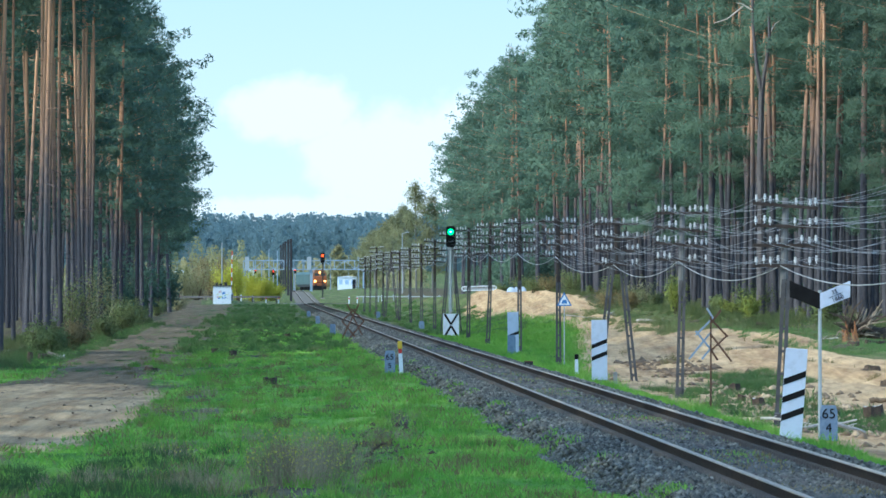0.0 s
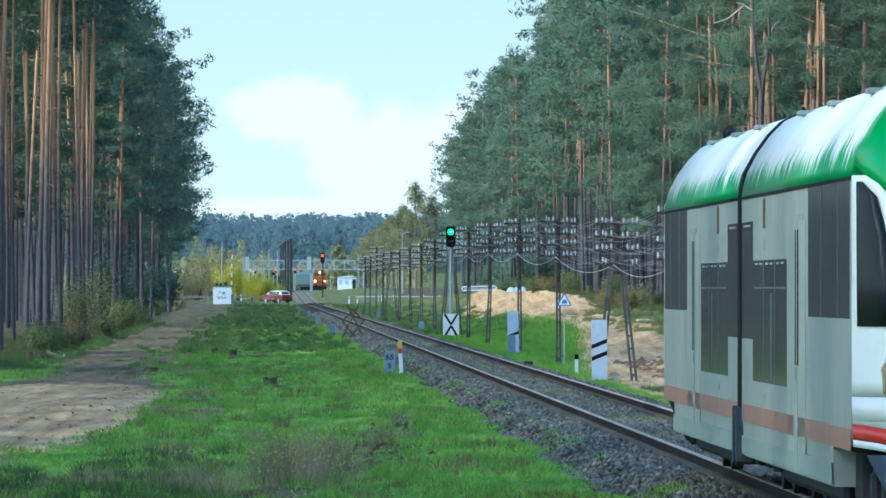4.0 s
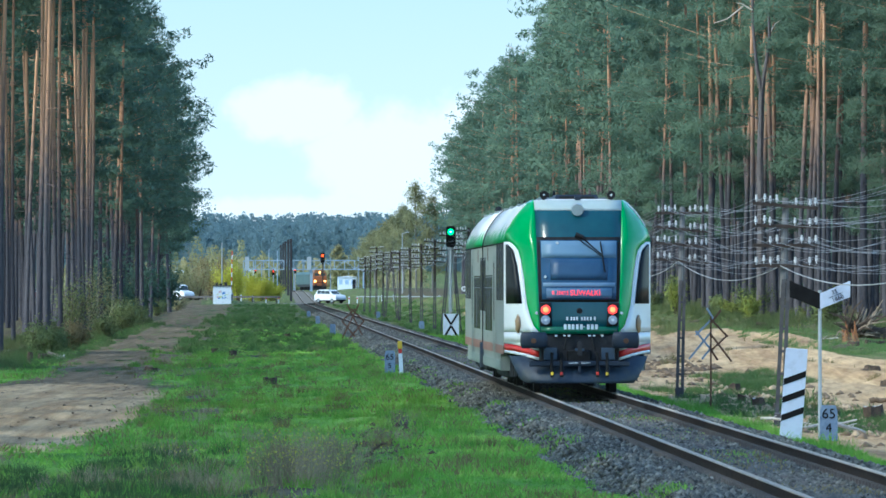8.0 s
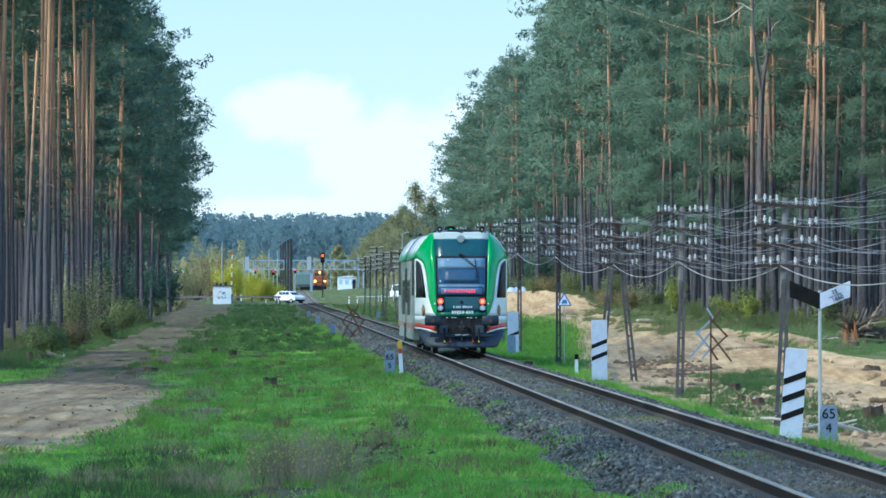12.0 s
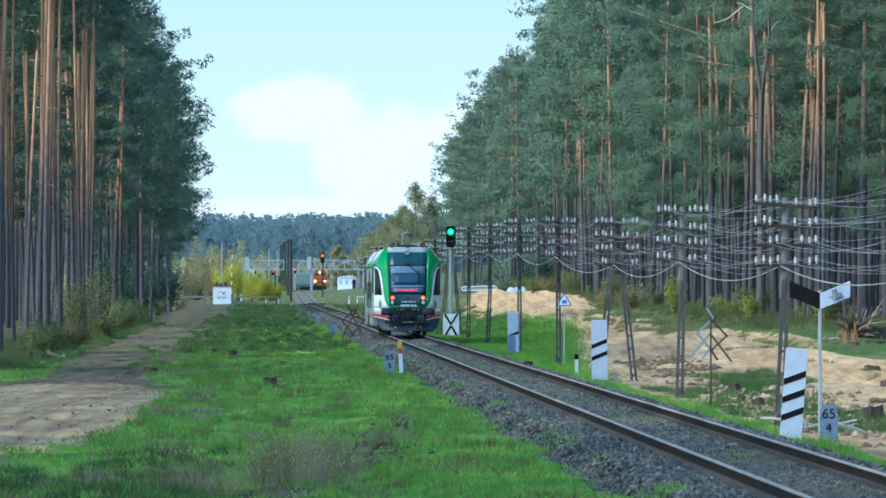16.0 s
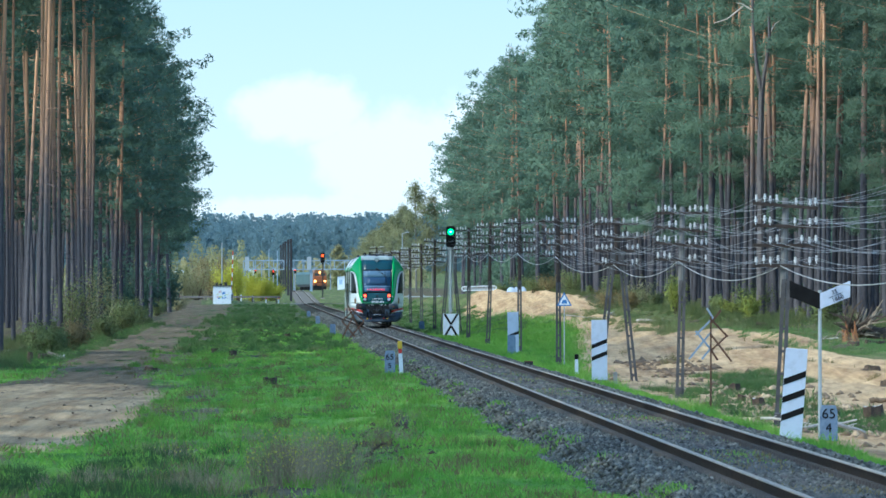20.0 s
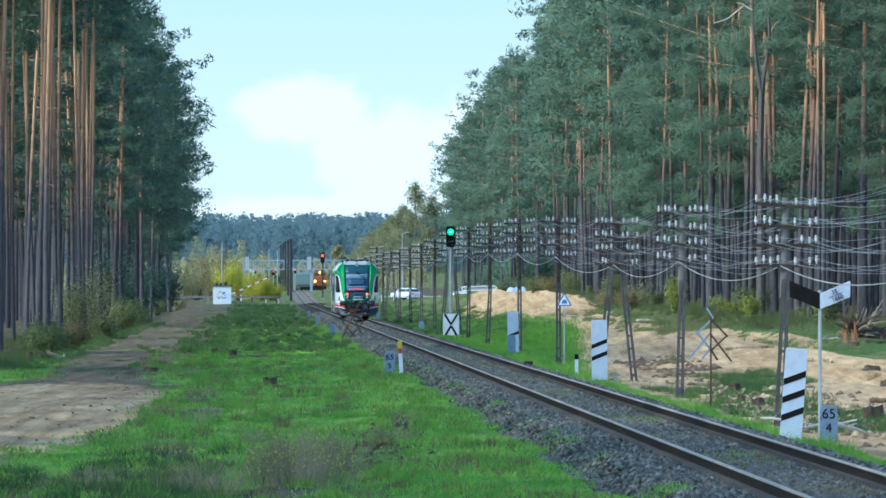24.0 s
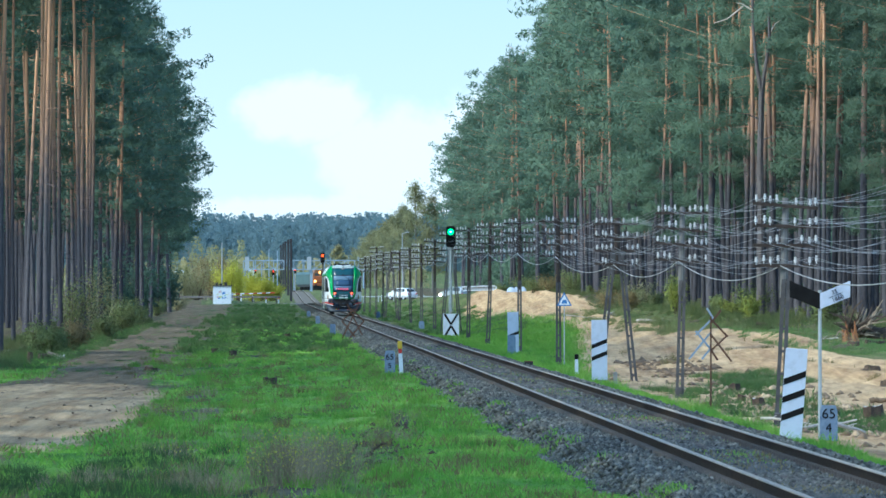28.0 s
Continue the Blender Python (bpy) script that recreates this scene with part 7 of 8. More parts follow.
def pipe_frame(d, u):
    """A long white frame of bent pipe that lies behind the sand bank."""
    t = thing("pipe_frame", Matrix.Translation(at(d, u)), "long white pipe frame standing behind the sand bank", "frame")
    for z in (0.10, 0.42):
        part("rail", rod((-1.25, 0, z), (1.3, 0, z + 0.06), 0.045, seg=8), M_WHITE, t)
    for x, k in ((-1.25, 0.0), (1.3, 0.06)):
        part("end_bend", rod((x, 0, 0.10 + k), (x + (0.12 if x > 0 else -0.12), 0, 0.28 + k), 0.045, seg=8), M_WHITE, t)
        part("end_bend", rod((x + (0.12 if x > 0 else -0.12), 0, 0.26 + k), (x, 0, 0.42 + k), 0.045, seg=8), M_WHITE, t)
    for x in (-0.9, 0.95):
        part("leg", rod((x, 0.05, -0.3), (x, 0.05, 0.2), 0.04, seg=6), M_DARKCONC, t, "dark short leg")
    part("infill", box((-1.2, 0.02, 0.14), (1.25, 0.05, 0.40)), M_GALV, t, "dull grey infill")


pipe_frame(11.0, 812)


def crumpled_sheet(d, u):
    """A heap of white plastic sheet."""
    t = thing("plastic_sheet", Matrix.Translation(at(d, u)), "crumpled white plastic sheet heaped behind the sand bank", "sheet")
    k = np.linspace(-1, 1, 19)
    X, Y = np.meshgrid(k, k)
    q = np.maximum(0, 1 - X * X) * np.maximum(0, 1 - Y * Y)
    Z = 0.5 * np.sqrt(q) * (0.62 + 0.7 * wave(X * 2.2 + 3, Y * 2.2, 1.5)) + 0.10 * wave(X * 5, Y * 5 + 2, 2.0) * np.sqrt(q)
    i = np.arange(361).reshape(19, 19)
    F = np.stack([i[:-1, :-1], i[:-1, 1:], i[1:, 1:], i[1:, :-1]], -1).reshape(-1, 4)
    part("folds", mesh_of("folds", np.stack([X * 0.78, Y * 0.8, Z], -1).reshape(-1, 3), F, M_PALEBAR), None, t)


crumpled_sheet(13.1, 775)


def log(d, u, length, r0, turn, ma, label, lift=0.0, tilt=0.0):
    p = at(d, u)
    t = thing("fallen_log", Matrix.Translation(p + Vector((0, 0, r0 * 0.7 + lift))) @ pose(0, 0, 0, 0, tilt, turn), label, "log", "fallen logs and branches")
    bm = bmesh.new()
    n = 5
    r = random.Random(int(u * 10))
    pts = [Vector((-length / 2 + length * i / n, r.uniform(-0.05, 0.05) * length * 0.3, r.uniform(-0.02, 0.04))) for i in range(n + 1)]
    for i in range(n):
        add_rod(bm, pts[i], pts[i + 1], r0 * (1 - 0.1 * i), r0 * (1 - 0.1 * (i + 1)), 7)
    part("stem", bm, ma, t)
    for i in range(3):
        a = pts[1 + i]
        part("branch", rod(a, a + Vector((r.uniform(-0.2, 0.5), r.uniform(-0.4, 0.4), r.uniform(0.08, 0.3))) * min(1, length * 0.4), r0 * 0.35, r0 * 0.15, 5), ma, t)


log(3.9, 183, 1.3, 0.035, 15, M_DEADWOOD, "bleached branch lying at the foot of the pole", 0.1, -8)
log(3.5, 188, 1.0, 0.03, -20, M_DEADWOOD, "bleached branch lying at the foot of the pole", 0.08, 6)
log(4.2, 180, 0.8, 0.04, 40, M_DEADWOOD, "bleached branch lying at the foot of the pole", 0.1, 10)
log(9.75, 508, 1.7, 0.03, 8, M_DEADWOOD, "long thin bleached branch on the sand bank", 0.12, 5)
log(10.3, 492, 0.9, 0.03, -12, M_DEADWOOD, "long thin bleached branch on the sand bank", 0.1, -9)
log(7.35, 222, 0.55, 0.07, 5, M_CLOD, "short weathered log on the sand")
log(-5.0, 142, 0.6, 0.035, 50, M_STUMP, "dark broken branch beside the bare bush", 0.15, -35)
log(-4.5, 150, 0.45, 0.03, -40, M_STUMP, "dark broken branch beside the bare bush", 0.12, -30)
log(-13.75, 364, 1.0, 0.13, 25, M_STUMP, "dark dead log at the forest edge")
log(-13.5, 360, 0.7, 0.07, -30, M_ROOT, "bleached dead branch at the forest edge", 0.1, 10)
log(-13.35, 357, 0.6, 0.06, 50, M_DEADWOOD, "bleached dead branch at the forest edge", 0.06, -12)
stump(-13.95, 338, 0.10, 0.42, "thin dark stump at the forest edge")



def root_plate(d, u):
    """Torn-up roots of a felled pine."""
    t = thing("root_plate", Matrix.Translation(at(d, u)) @ Matrix.Diagonal((1.35, 1.35, 1.55, 1)), "upturned roots of a felled pine on the sand", "roots")
    r = random.Random(9)
    part("butt", rod((0.0, 0.1, 0.30), (1.0, 0.5, 0.18), 0.15, 0.12, 9), M_STUMP, t, "fallen trunk end")
    ma = paint("torn_red_wood", [(0.20, 0.075, 0.03), (0.36, 0.16, 0.07), (0.12, 0.05, 0.025)], 7, 0.9, 0.8)
    for i in range(16):
        x = -0.27 + 0.34 * i / 15
        p0 = Vector((x + r.uniform(-0.04, 0.04), r.uniform(-0.15, 0.1), r.uniform(-0.05, 0.08)))
        p1 = p0 + Vector((r.uniform(-0.16, 0.06), r.uniform(-0.1, 0.1), r.uniform(0.22, 0.46)))
        part("splinter", rod(p0, p1, r.uniform(0.045, 0.075), r.uniform(0.008, 0.02), 5), ma, t, "torn reddish wood")
    for i in range(7):
        p0 = Vector((0.0 + 0.06 * i, r.uniform(-0.1, 0.1), 0.18 + 0.03 * i))
        part("splinter", rod(p0, p0 + Vector((r.uniform(0.15, 0.5), r.uniform(-0.1, 0.1), r.uniform(0.3, 0.62))), 0.06, 0.015, 5), M_ROOT, t, "pale split wood")
    for i in range(46):
        a = r.uniform(-0.3, 3.4)
        L = r.uniform(0.25, 0.85)
        p0 = Vector((r.uniform(-0.2, 0.2), r.uniform(-0.1, 0.2), r.uniform(0.15, 0.4)))
        p1 = p0 + Vector((math.cos(a) * L + 0.15, r.uniform(-0.3, 0.2), math.sin(a) * L * 0.75))
        pm = p0.lerp(p1, 0.5) + Vector((r.gauss(0, 0.07), 0, r.gauss(0, 0.07)))
        p1.z, pm.z = max(p1.z, 0.02), max(pm.z, 0.02)
        bm = rod(p0, pm, 0.035, 0.022, 5)
        add_rod(bm, pm, p1, 0.022, 0.007, 5)
        part("root", bm, M_STUMP if i % 3 else M_ROOT, t)


root_plate(13.5, 338)


def clods(name, n, box_, size, material, label, seed):
    """Lumps of earth and stones scattered over a patch of ground."""
    r = np.random.RandomState(seed)
    d = box_[0] + (box_[1] - box_[0]) * r.rand(n)
    u = box_[2] + (box_[3] - box_[2]) * r.rand(n) ** 1.3
    keep = wave(d * 1.3, u * 0.25, 1.0) > -0.15
    d, u = d[keep], u[keep]
    n = len(d)
    z = ground_z(d, u)
    octa = np.array([(1, 0, 0), (0.3, 0.95, 0), (-0.8, 0.6, 0), (-0.8, -0.6, 0), (0.3, -0.95, 0), (0, 0, 0.9), (0, 0, -0.6)], float)
    of = np.array([(0, 1, 5), (1, 2, 5), (2, 3, 5), (3, 4, 5), (4, 0, 5), (1, 0, 6), (2, 1, 6), (3, 2, 6), (4, 3, 6), (0, 4, 6)])
    s = (size * (0.3 + r.rand(n) ** 2 * 1.3))[:, None, None]
    P = octa[None] * s * (0.7 + 0.6 * r.rand(n, 7, 1))
    V = np.stack([P[..., 0] + (track_x(u) + d)[:, None], P[..., 1] + u[:, None], P[..., 2] * 0.7 + z[:, None]], -1).reshape(-1, 3)
    F = (of[None] + (np.arange(n) * 7)[:, None, None]).reshape(-1, 3)
    tagged(new(name, mesh_of(name, V, F, material)), label, "clods", kind="stuff")


clods("earth_clods", 1100, (3.5, 7.6, 165, 300), 0.10, M_CLOD, "clods of torn earth and stones in the sand", 3)
clods("dug_earth", 420, (5.7, 7.6, 296, 345), 0.13, M_CLOD, "heap of dug brown earth on the sand", 5)
clods("sand_lumps", 500, (4.2, 6.6, 178, 262), 0.10, M_SANDLUMP, "lumps of pale sand and stones", 6)
clods("bank_clods", 160, (-4.9, -3.6, 148, 186), 0.07, M_STUMP, "dark clods and broken roots in the grass", 8)
clods("track_clods", 700, (-14.0, -9.0, 160, 300), 0.035, M_CLOD, "small clods on the sandy forest track", 4)

# undergrowth along the forest edges
r_ = random.Random(99)
for d_, u_, w_, h_ in ((-13.9, 374, 1.2, 1.2), (-14.4, 380, 1.4, 1.7), (-13.9, 402, 1.2, 1.2), (-14.0, 430, 1.3, 1.4), (-15.0, 470, 2.5, 3.6), (-14.0, 500, 1.8, 1.4), (-15.5, 540, 3.2, 4.4), (-14.2, 580, 2.2, 1.8), (-14.8, 640, 2.6, 2.4), (-15.4, 740, 2.0, 1.6), (-15.6, 900, 2.2, 1.8), (-15.6, 1100, 2.4, 1.8)):
    bush("undergrowth_bush", d_, u_, w_, h_, M_LEAF_TAN if 400 < u_ < 440 else M_LEAF_OLIVE if r_.random() < 0.7 else M_LEAF_PALE, "low brownish bush under the pines at the forest edge" if 400 < u_ < 440 else "low green bush under the pines at the forest edge", 2200, 0.065)
for i_ in range(26):
    u_ = 395 + 640 * (i_ + r_.random()) / 26
    d_ = 16.2 + r_.uniform(-0.8, 1.5)
    h_ = r_.uniform(0.6, 2.1)
    bush("forest_bush", d_, u_, h_ * r_.uniform(0.7, 1.2), h_, r_.choice((M_LEAF_BUSH, M_LEAF_OLIVE, M_LEAF_OLIVE, M_NEEDLE)), "young green bush at the edge of the pine wood", 2200, 0.065, "bushes at the wood's edge above the sand")


for d_, u_, w_, h_, ma_ in ((15.0, 520, 1.1, 1.7, M_LEAF_SAP), (14.6, 432, 1.0, 1.3, M_LEAF_SAP), (14.8, 565, 2.6, 2.0, M_LEAF_PALE), (15.6, 470, 1.2, 1.0, M_LEAF_SAP), (13.3, 480, 0.7, 2.3, M_LEAF_SAP), (13.3, 732, 1.8, 1.7, M_LEAF_OLIVE), (14.2, 722, 2.0, 1.5, M_LEAF_TAN), (12.9, 560, 1.7, 1.5, M_LEAF_TAN), (12.6, 525, 1.3, 1.5, M_LEAF_TAN)):
    bush("sapling_bush", d_, u_, w_, h_, ma_, "young tan bush with dry leaves at the wood's edge" if ma_ == M_LEAF_TAN else "young bush with fresh yellow-green leaves at the wood's edge", 1100, 0.06, "bushes at the wood's edge above the sand")


def snag(d, u, h):
    """A dead forked pine with pale bare limbs."""
    t = thing("dead_pine", Matrix.Translation(at(d, u)), "dead forked pine with pale bare limbs", "tree")
    ma = paint("grey_dead_bark", [(0.05, 0.043, 0.047), (0.13, 0.112, 0.11), (0.035, 0.03, 0.034)], 2.0, 0.9, 0.6, stretch=(3, 3, 0.6))
    r = random.Random(5)

    def limb(name, pts, r0, r1, mat, label=""):
        bm = bmesh.new()
        k = len(pts) - 1
        for i in range(k):
            add_rod(bm, pts[i], pts[i + 1], r0 + (r1 - r0) * i / k, r0 + (r1 - r0) * (i + 1) / k, 8)
        part(name, bm, mat, t, label)
    limb("trunk", [(0, 0, -0.3), (0.05, 0, h * 0.2), (0.0, 0.05, h * 0.4), (0.06, 0, h * 0.58)], 0.19, 0.12, ma)
    limb("fork", [(0.06, 0, h * 0.57), (-0.16, 0, h * 0.64), (-0.32, 0.1, h * 0.74), (-0.36, 0, h * 0.88), (-0.30, 0, h * 1.02)], 0.10, 0.03, ma, "bare dark fork")
    limb("fork", [(0.06, 0, h * 0.57), (0.30, 0, h * 0.66), (0.42, -0.1, h * 0.72), (0.30, 0, h * 0.82), (0.02, 0, h * 0.92), (0.06, 0, h * 1.0)], 0.09, 0.025, ma, "bare dark fork")
    for x, z, dx, dz, mat in ((-0.35, 0.78, -0.75, 0.35, M_DEADWOOD), (-0.75, 0.79, -1.3, -0.75, M_DEADWOOD), (-0.33, 0.93, -1.5, 0.1, M_DEADWOOD), (-0.32, 0.97, -1.1, 0.55, ma), (0.4, 0.72, 0.5, 0.6, M_DEADWOOD), (0.1, 0.9, 0.9, 0.35, ma), (0.05, 0.5, -0.9, 0.3, ma), (0.06, 0.45, 0.8, 0.2, ma), (0.3, 0.8, 0.7, 0.8, ma)):
        p = Vector((x, 0, h * z))
        q = p + Vector((dx * 0.55, r.uniform(-0.3, 0.2), dz * 0.75))
        limb("dead_branch", [p, q, p + Vector((dx, r.uniform(-0.4, 0.2), dz))], 0.04, 0.012, mat, "bare dead branch")


snag(15.9, 452, 17.5)

for i_ in range(16):
    u_ = 740 + 360 * (i_ + r_.random()) / 16
    h_ = r_.uniform(3.0, 6.5)
    bush("young_spruce", -17.0 + r_.uniform(-1.5, 0.6), u_, h_ * 0.6, h_, M_NEEDLE, "young dark spruce under the pines", 1500, 0.2, "young spruces under the pines")


for i_ in range(20):
    u_ = 930 + 560 * (i_ + r_.random()) / 20
    d_ = 19.5 + 5.0 * float(smooth(1050, 1550, u_)) + r_.uniform(-1.0, 1.5)
    h_ = r_.uniform(3.0, 6.0)
    if abs(u_ - road_u(track_x(u_) + d_)) > 13:
        bush("young_spruce", d_, u_, h_ * 0.7, h_, M_NEEDLE, "young dark spruce under the pines", 1500, 0.2, "young spruces under the pines")


def twig_bush(d, u, w, h, n, seed, label, leaves=0):
    """A bare brown bush: thin twigs from several branches, with the first small leaves."""
    t = thing("bare_bush", Matrix.Translation(at(d, u)), label, "bush", "bare bushes in the grass")
    r = random.Random(seed)
    clumps = [([], []) for _ in range(9)]
    buds = []

    def twig(g, p, q, w0):
        V, F = g
        o = len(V)
        side = Vector((q - p).cross(Vector((r.gauss(0, 1), r.gauss(0, 1), r.gauss(0, 1))))).normalized() * w0
        V.extend([p - side, p + side, q + side * 0.3, q - side * 0.3])
        F.append((o, o + 1, o + 2, o + 3))
    for i in range(n):
        x = max(-0.5, min(0.5, r.gauss(0, 0.24)))
        g = clumps[int((x + 0.5) * 8.99)]
        b = Vector((x * w, r.uniform(-w, w), 0))
        top = h * r.uniform(0.35, 1.0) * (1 - 1.5 * x * x)
        tip = b + Vector((r.gauss(0.25 * x, 0.16) * h, r.gauss(0, 0.25) * h, top))
        twig(g, b, tip, 0.0035)
        for k in range(4):
            p = b.lerp(tip, r.uniform(0.3, 0.97))
            q = p + Vector((r.gauss(0, 0.7), r.gauss(0, 1), r.uniform(0.3, 1.3))) * 0.17 * h
            twig(g, p, q, 0.002)
            buds.append(q)
    for V, F in clumps:
        if V:
            part("branch", mesh_of("branch", V, F, M_TWIG), None, t, "tangle of thin brown twigs")["kind"] = "stuff"
    if leaves:
        c = np.array([r.choice(buds)[:] for _ in range(leaves)])
        V = sprays(c, np.zeros((leaves, 3)), 0.03, 0.02)
        part("leaves", mesh_of("leaves", V, tri_index(len(V)), M_LEAF_YOUNG), None, t, "first small yellow-green leaves")


twig_bush(-5.7, 129, 1.45, 0.76, 620, 3, "bare brown twiggy bush with first yellow leaves", 800)
twig_bush(-5.0, 140, 1.3, 0.5, 200, 4, "bare brown twiggy bush in the grass", 60)
twig_bush(-6.9, 128, 1.3, 0.45, 260, 5, "low bare bush in the grass")
twig_bush(-8.4, 131, 1.3, 0.34, 180, 7, "low bare bush in the grass")
twig_bush(-4.1, 165, 1.1, 0.3, 120, 6, "low bare bush in the grass")
twig_bush(-6.4, 172, 0.8, 0.25, 90, 8, "low bare bush in the grass")
twig_bush(-7.4, 190, 0.9, 0.25, 90, 9, "low bare bush in the grass")

for i_, (d_, u_, w_, l_) in enumerate(BARE):
    if i_ not in (8, 9, 10):
        twig_bush(d_, u_, 1.7 * w_, 0.17 + 0.04 * (i_ % 3), 90, 20 + i_, "low dead brown scrub in the grass", 20)

for d_, u_, w_ in ((12.2, 452, 1.4), (10.6, 446, 1.2), (11.8, 500, 1.6), (13.2, 420, 1.2), (13.8, 372, 1.3), (12.6, 330, 1.2), (14.6, 338, 1.5), (11.6, 420, 1.0)):
    twig_bush(d_, u_, w_, 0.42, 70, int(u_), "low dead brown scrub above the sand", 40)
for i_, (d_, u_, l_) in enumerate(((12.4, 440, 1.2), (11.2, 462, 1.0), (13.6, 395, 1.3), (12.9, 345, 0.9), (13.9, 330, 1.4), (11.0, 500, 1.2), (14.4, 360, 1.5))):
    log(d_, u_, l_, 0.05 + 0.015 * (i_ % 3), 25 * i_ - 60, M_DEADWOOD if i_ % 2 else M_STUMP, "broken dead branch lying above the sand", 0.04, 6 * (i_ % 3) - 6)


def grass(name, n, d0, d1, u0, u1, h, material, label, seed, power=1.6, patchy=0.0, edge=False):
    r = np.random.RandomState(seed)
    d = d0 + (d1 - d0) * r.rand(n)
    u = u0 + (u1 - u0) * r.rand(n) ** power
    clump = wave(d * 1.3, u * 0.2, 1.1)
    keep = clump > patchy + 0.5 * (r.rand(n) - 0.5)
    path = np.interp(u, [0, 130, 215, 270, 311, 425, 560, 900, 1340], [-12.6, -12.4, -11.4, -11.0, -11.0, -11.5, -11.2, -12.0, -13.5])
    wide = np.interp(u, [0, 160, 190, 265, 290, 425, 560, 1340], [0.4, 2.0, 2.9, 2.5, 1.3, 2.6, 2.5, 2.5])
    keep &= r.rand(n) > smooth(0.55, 1.0, (u - u0) / (u1 - u0))
    keep &= np.abs(d - path) > wide + 0.25 * r.randn(n)
    keep &= r.rand(n) > 0.85 * bare_spots(d, u)
    if edge:
        keep &= d < sand_edge(u) + 0.35 * r.randn(n)
    d, u, clump = d[keep], u[keep], clump[keep]
    n = len(d)
    z = np.where(np.abs(d) < 1.0, -0.21, ground_z(d, u) - 0.01)
    z = np.where(np.abs(d) < 2.2, np.maximum(z, np.interp(np.abs(d), [0, 1.35, 1.65, 2.15, 2.2], [-0.21, -0.20, -0.225, -0.60, -0.7])), z)
    H = h * (0.5 + 0.9 * r.rand(n)) * (0.75 + 0.5 * np.clip(clump, -0.5, 1))
    W = 0.012 + 0.012 * r.rand(n)
    an = r.rand(n) * 6.28
    x = track_x(u) + d
    lean = H[:, None] * 0.55 * r.randn(n, 2)
    a = np.stack([x - W * np.cos(an), u - W * np.sin(an), z], -1)
    b = np.stack([x + W * np.cos(an), u + W * np.sin(an), z], -1)
    c = np.stack([x + lean[:, 0], u + lean[:, 1], z + H], -1)
    V = np.stack([a, b, c], 1).reshape(-1, 3)
    tagged(new(name, mesh_of(name, V, tri_index(len(V)), material)), label, "grass", kind="stuff")


grass("verge_grass", 170000, -14.5, -1.9, 112, 800, 0.095, M_BLADE, "fresh green spring grass on the verge", 1, 2.1, -0.45)
grass("dry_verge_grass", 34000, -14.5, -2.2, 112, 480, 0.12, M_BLADE_DRY, "dry straw-coloured grass on the verge", 2, 1.6, 0.12)
grass("shoulder_grass", 9000, -2.3, -1.45, 112, 420, 0.10, M_BLADE, "grass creeping into the edge of the ballast", 17, 1.5, 0.05)
grass("trackside_grass", 22000, 2.1, 3.0, 140, 330, 0.13, M_BLADE, "fresh green grass below the telegraph poles", 3, 1.2, -0.9)
grass("pole_grass", 26000, 2.1, 6.0, 285, 560, 0.15, M_BLADE, "fresh green grass on the bank below the poles", 13, 1.2, -0.9, True)
grass("torn_earth_grass", 3000, 3.2, 7.0, 180, 300, 0.13, M_BLADE_DULL, "thin grass on the torn earth", 14, 1.2, 0.15)
grass("bank_grass", 900, 5.2, 15.5, 180, 520, 0.16, M_BLADE_DRY, "thin dry grass on the sand bank", 4, 1.4, 0.35)
grass("bank_green_grass", 30000, 4.5, 9.5, 380, 700, 0.2, M_BLADE, "fresh green grass on the bank", 5, 1.2, -0.9, True)


def tussocks(n, box_, h, material, label, seed, W=0.008):
    """Clumps of longer grass."""
    r = np.random.RandomState(seed)
    d = box_[0] + (box_[1] - box_[0]) * r.rand(n)
    u = box_[2] + (box_[3] - box_[2]) * r.rand(n) ** 1.5
    per = 70
    if W > 0.02:
        d = d + 0.5 * r.randn(n)
    keep = (d > -8.6) | (u > 300) | (d < -14) | (u < 145)
    d, u = d[keep], u[keep]
    n = len(d)
    D = np.repeat(d, per) + r.randn(n * per) * 0.10
    U = np.repeat(u, per) + r.randn(n * per) * 0.18
    k = np.repeat(0.5 + 0.8 * r.rand(n), per)
    z = ground_z(D, U) - 0.01
    H = h * k * (0.4 + 0.8 * r.rand(n * per))
    an = r.rand(n * per) * 6.28
    x = track_x(U) + D
    lean = H[:, None] * 0.5 * r.randn(n * per, 2)
    a = np.stack([x - W * np.cos(an), U - W * np.sin(an), z], -1)
    b = np.stack([x + W * np.cos(an), U + W * np.sin(an), z], -1)
    c = np.stack([x + lean[:, 0], U + lean[:, 1], z + H], -1)
    V = np.stack([a, b, c], 1).reshape(-1, 3)
    tagged(new("grass_tussocks", mesh_of("grass_tussocks", V, tri_index(len(V)), material)), label, "grass", kind="stuff")


grass("track_moss", 9000, -0.62, 0.62, 130, 520, 0.06, M_BLADE, "thin green moss and weeds between the rails", 16, 1.2, -0.2)
grass("track_weeds", 9000, -0.62, 0.62, 110, 420, 0.07, M_BLADE_DRY, "thin weeds between the rails", 6, 1.6, 0.0)
tussocks(330, (-10.5, -2.6, 118, 420), 0.22, M_BLADE, "taller clumps of green grass on the verge", 31)
tussocks(1000, (-9.9, -3.0, 400, 1325), 0.2, M_BLADE_DULL, "rough green grass further along the verge", 39, 0.04)
tussocks(500, (2.6, 8.5, 520, 1300), 0.2, M_BLADE_DULL, "rough green grass on the bank", 40, 0.04)
tussocks(190, (-10.9, -6.7, 112, 156), 0.22, M_LEAF_SCRUB, "dark rank grass and low scrub among the verge grass", 41)
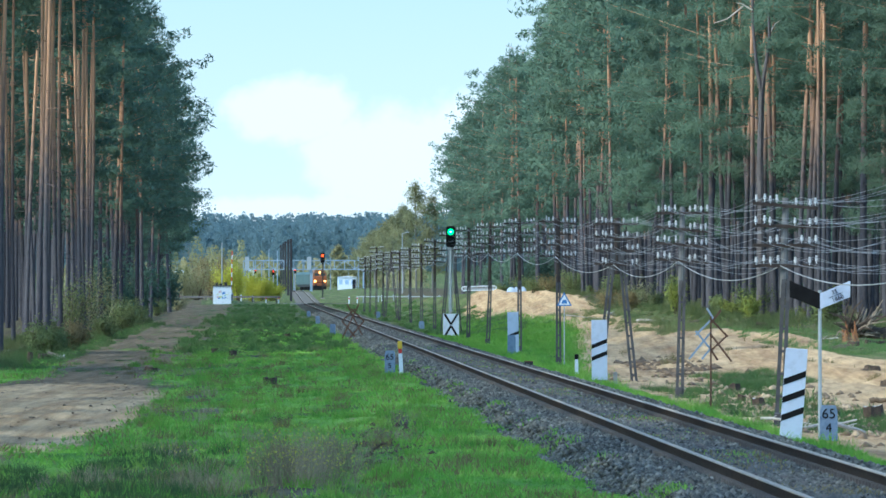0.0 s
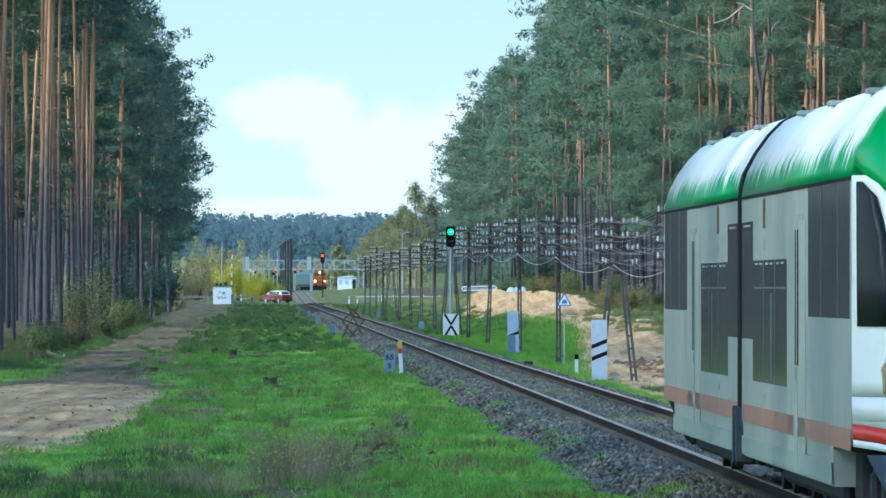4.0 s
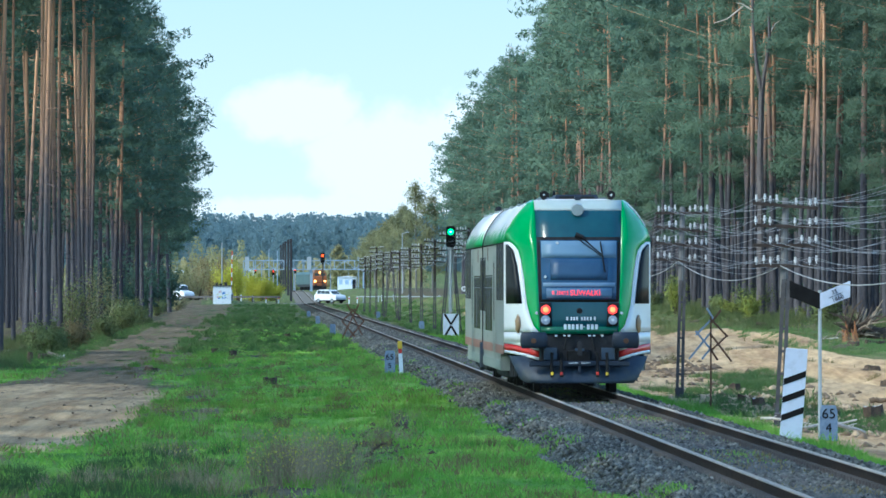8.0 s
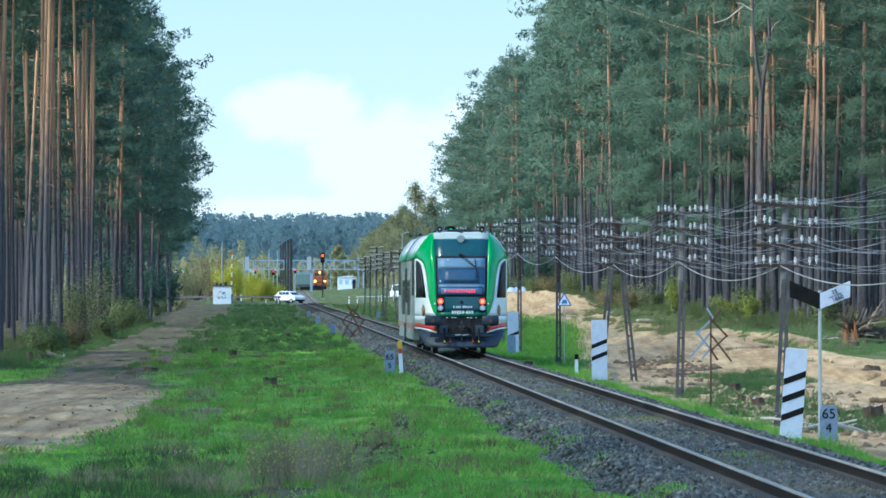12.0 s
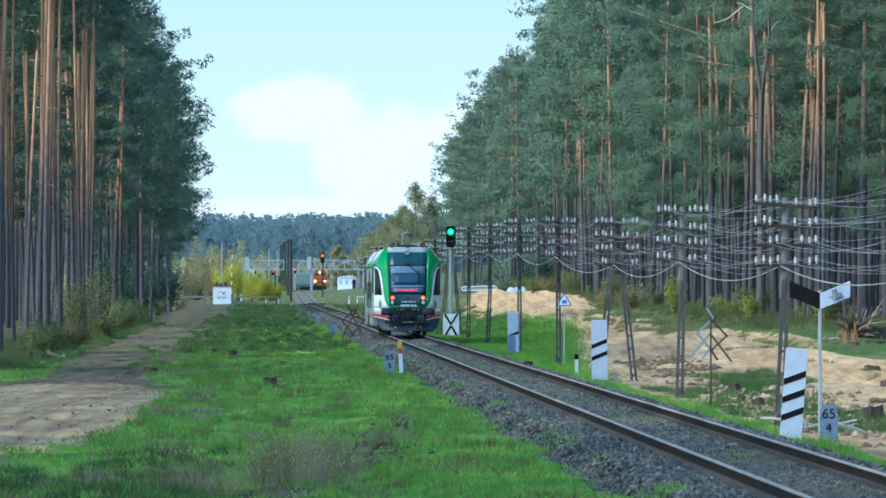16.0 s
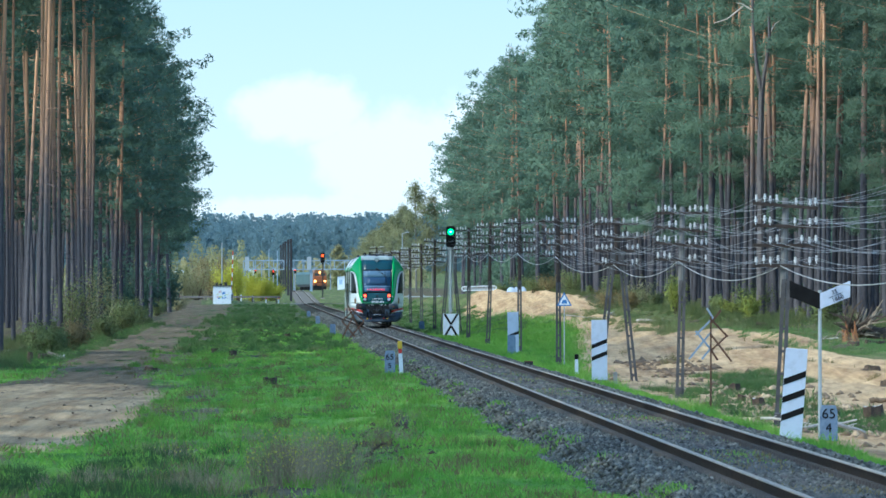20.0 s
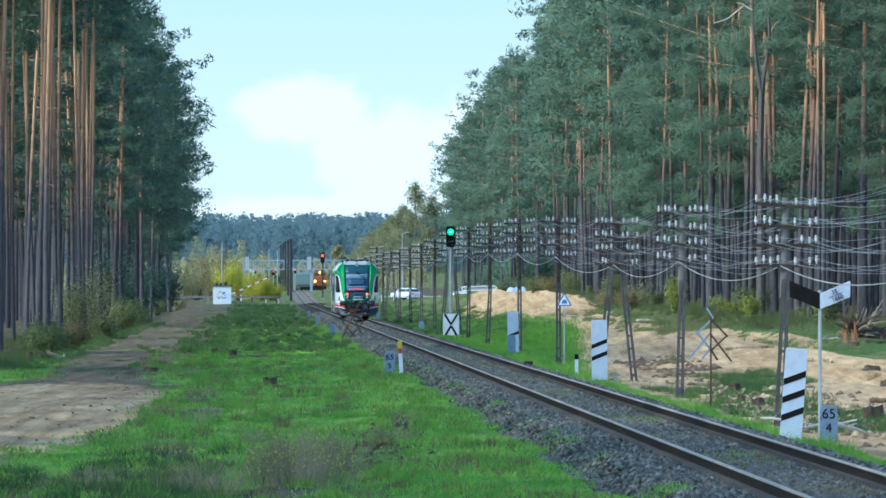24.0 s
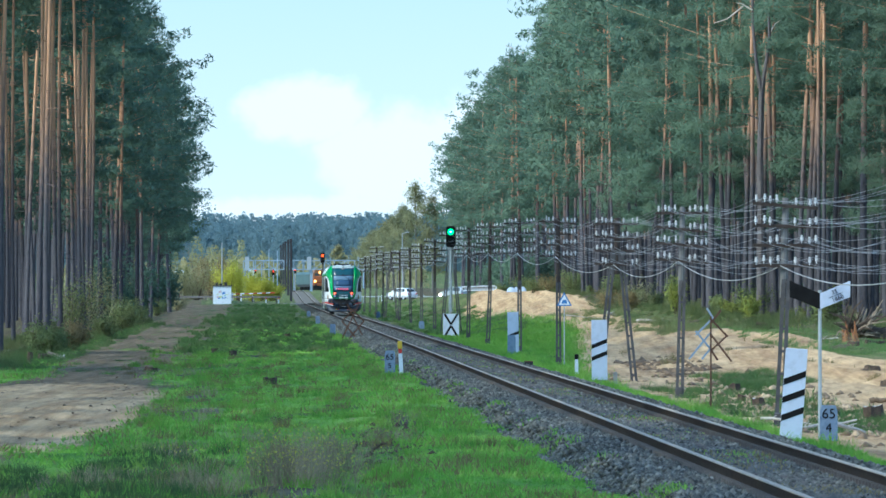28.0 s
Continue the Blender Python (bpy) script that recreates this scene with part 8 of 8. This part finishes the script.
tussocks(90, (-13.4, -9.4, 300, 900), 0.10, M_BLADE_DULL, "thin grass on the forest track", 43)
tussocks(150, (-10.5, -2.6, 118, 380), 0.2, M_BLADE_DRY, "clumps of brown dead grass on the verge", 32)
tussocks(90, (2.2, 3.0, 150, 420), 0.26, M_BLADE, "taller clumps of grass by the poles", 33)
tussocks(300, (11.0, 15.5, 305, 420), 0.18, M_BLADE_DULL, "rough grass above the sand", 44)
tussocks(420, (9.4, 14.5, 395, 560), 0.22, M_LEAF_OLIVE, "rough olive growth above the sand", 45)
tussocks(110, (6.0, 7.9, 258, 288), 0.17, M_BLADE_DULL, "patch of rough grass in the sand", 46)
tussocks(200, (3.4, 6.4, 182, 262), 0.16, M_BLADE_DULL, "thin rough grass on the torn earth", 47)
tussocks(40, (5.5, 14.0, 180, 380), 0.24, M_BLADE_DRY, "dry grass clumps on the sand", 34)
tussocks(300, (-15.8, -13.0, 318, 700), 0.34, M_BLADE_DULL, "tall green grass at the forest edge", 37)
tussocks(220, (12.6, 14.6, 390, 590), 0.4, M_LEAF_BUSH, "low olive growth above the sand", 38)
tussocks(620, (14.3, 20.0, 370, 760), 0.42, M_LEAF_BUSH, "low olive undergrowth at the edge of the wood", 35)
tussocks(380, (-18.5, -14.2, 318, 760), 0.42, M_LEAF_BUSH, "low olive undergrowth under the pines", 36)


# ---- what moves ----
def drive(car, lane, rows, facing):
    """rows: seconds and metres across, along the road."""
    out = []
    for t, x in rows:
        x = x * 0.9842 / (1 + 0.000877 * x)
        out.append((t, pose(x, road_u(x) + lane * 1.55, road_z(x), 0, 0, facing - 50.0)))
    walk(car, out)


def motions():
    rows = [(t, Matrix.Translation(at(0, -38.0 + 29.55 * t, track_z(-38.0 + 29.55 * t))) @ pose(0, 0, 0, 0, 0, YAW)) for t in (0.0, 7.0, 14.0, 21.0, 28.0)]
    walk(TRAIN, rows)
    walk(SKY, [(0.0, pose(0, 4800, 0)), (28.0, pose(5.8, 4800, 0))])
    drive(CAR_RED, 1.8, [(0.0, 11.5), (1.6, -1.9), (2.4, -8.2), (3.2, -15.1), (3.5, -17.8), (5.5, -34.6), (8.0, -55.6), (9.0, -63.9), (28.0, -64.0)], 180)
    drive(CAR_ESTATE, -1.8, [(0.0, -63.0), (2.0, -48.6), (5.5, -31.8), (6.1, -27.1), (7.0, -21.8), (7.6, -17.8), (8.2, -13.6), (8.8, -9.0), (9.4, -3.6), (10.0, 2.0), (13.0, 31.0), (28.0, 32.0)], 0)
    drive(VAN, -1.8, [(0.0, -75.0), (4.0, -58.0), (7.9, -35.8), (8.5, -32.3), (9.1, -27.3), (9.7, -23.1), (10.3, -18.6), (10.9, -13.9), (11.5, -8.9), (12.1, -4.0), (13.5, 8.0), (15.5, 26.0), (28.0, 27.0)], 0)
    drive(CAR_WHITE, -1.8, [(0.0, -86.0), (6.0, -58.0), (9.4, -35.8), (10.0, -32.4), (10.9, -27.1), (11.5, -23.5), (12.1, -19.8), (12.5, -17.4), (14.5, -2.5), (16.0, 11.0), (17.5, 22.0), (28.0, 22.5)], 0)
    drive(CAR_WAIT, 1.8, [(0.0, 60.0), (17.0, 28.0), (20.0, 6.0), (21.0, -0.9), (21.5, -2.2), (23.5, -4.6), (24.5, -5.2), (25.5, -5.4), (28.0, -5.5)], 180)
    drive(CAR_LIT, 1.8, [(0.0, 70.0), (20.5, 40.0), (22.5, 9.0), (23.5, 3.6), (25.4, 2.9), (26.5, 2.4), (27.5, 1.8), (28.0, 1.6)], 180)
    drive(CAR_BACK, 1.8, [(0.0, 85.0), (22.0, 45.0), (23.5, 13.5), (24.5, 9.9), (26.0, 9.3), (28.0, 9.1)], 180)
    lift = [(0.0, 89.0), (19.3, 89.0), (20.5, 85.5), (21.5, 75.0), (22.5, 57.0), (23.5, 37.0), (24.5, 12.0), (25.3, 2.0), (28.0, 2.0)]
    walk(BARRIER_ARM, [(t, pose(0, -0.3, 0.9, 0, -a, 0)) for t, a in lift])


motions()
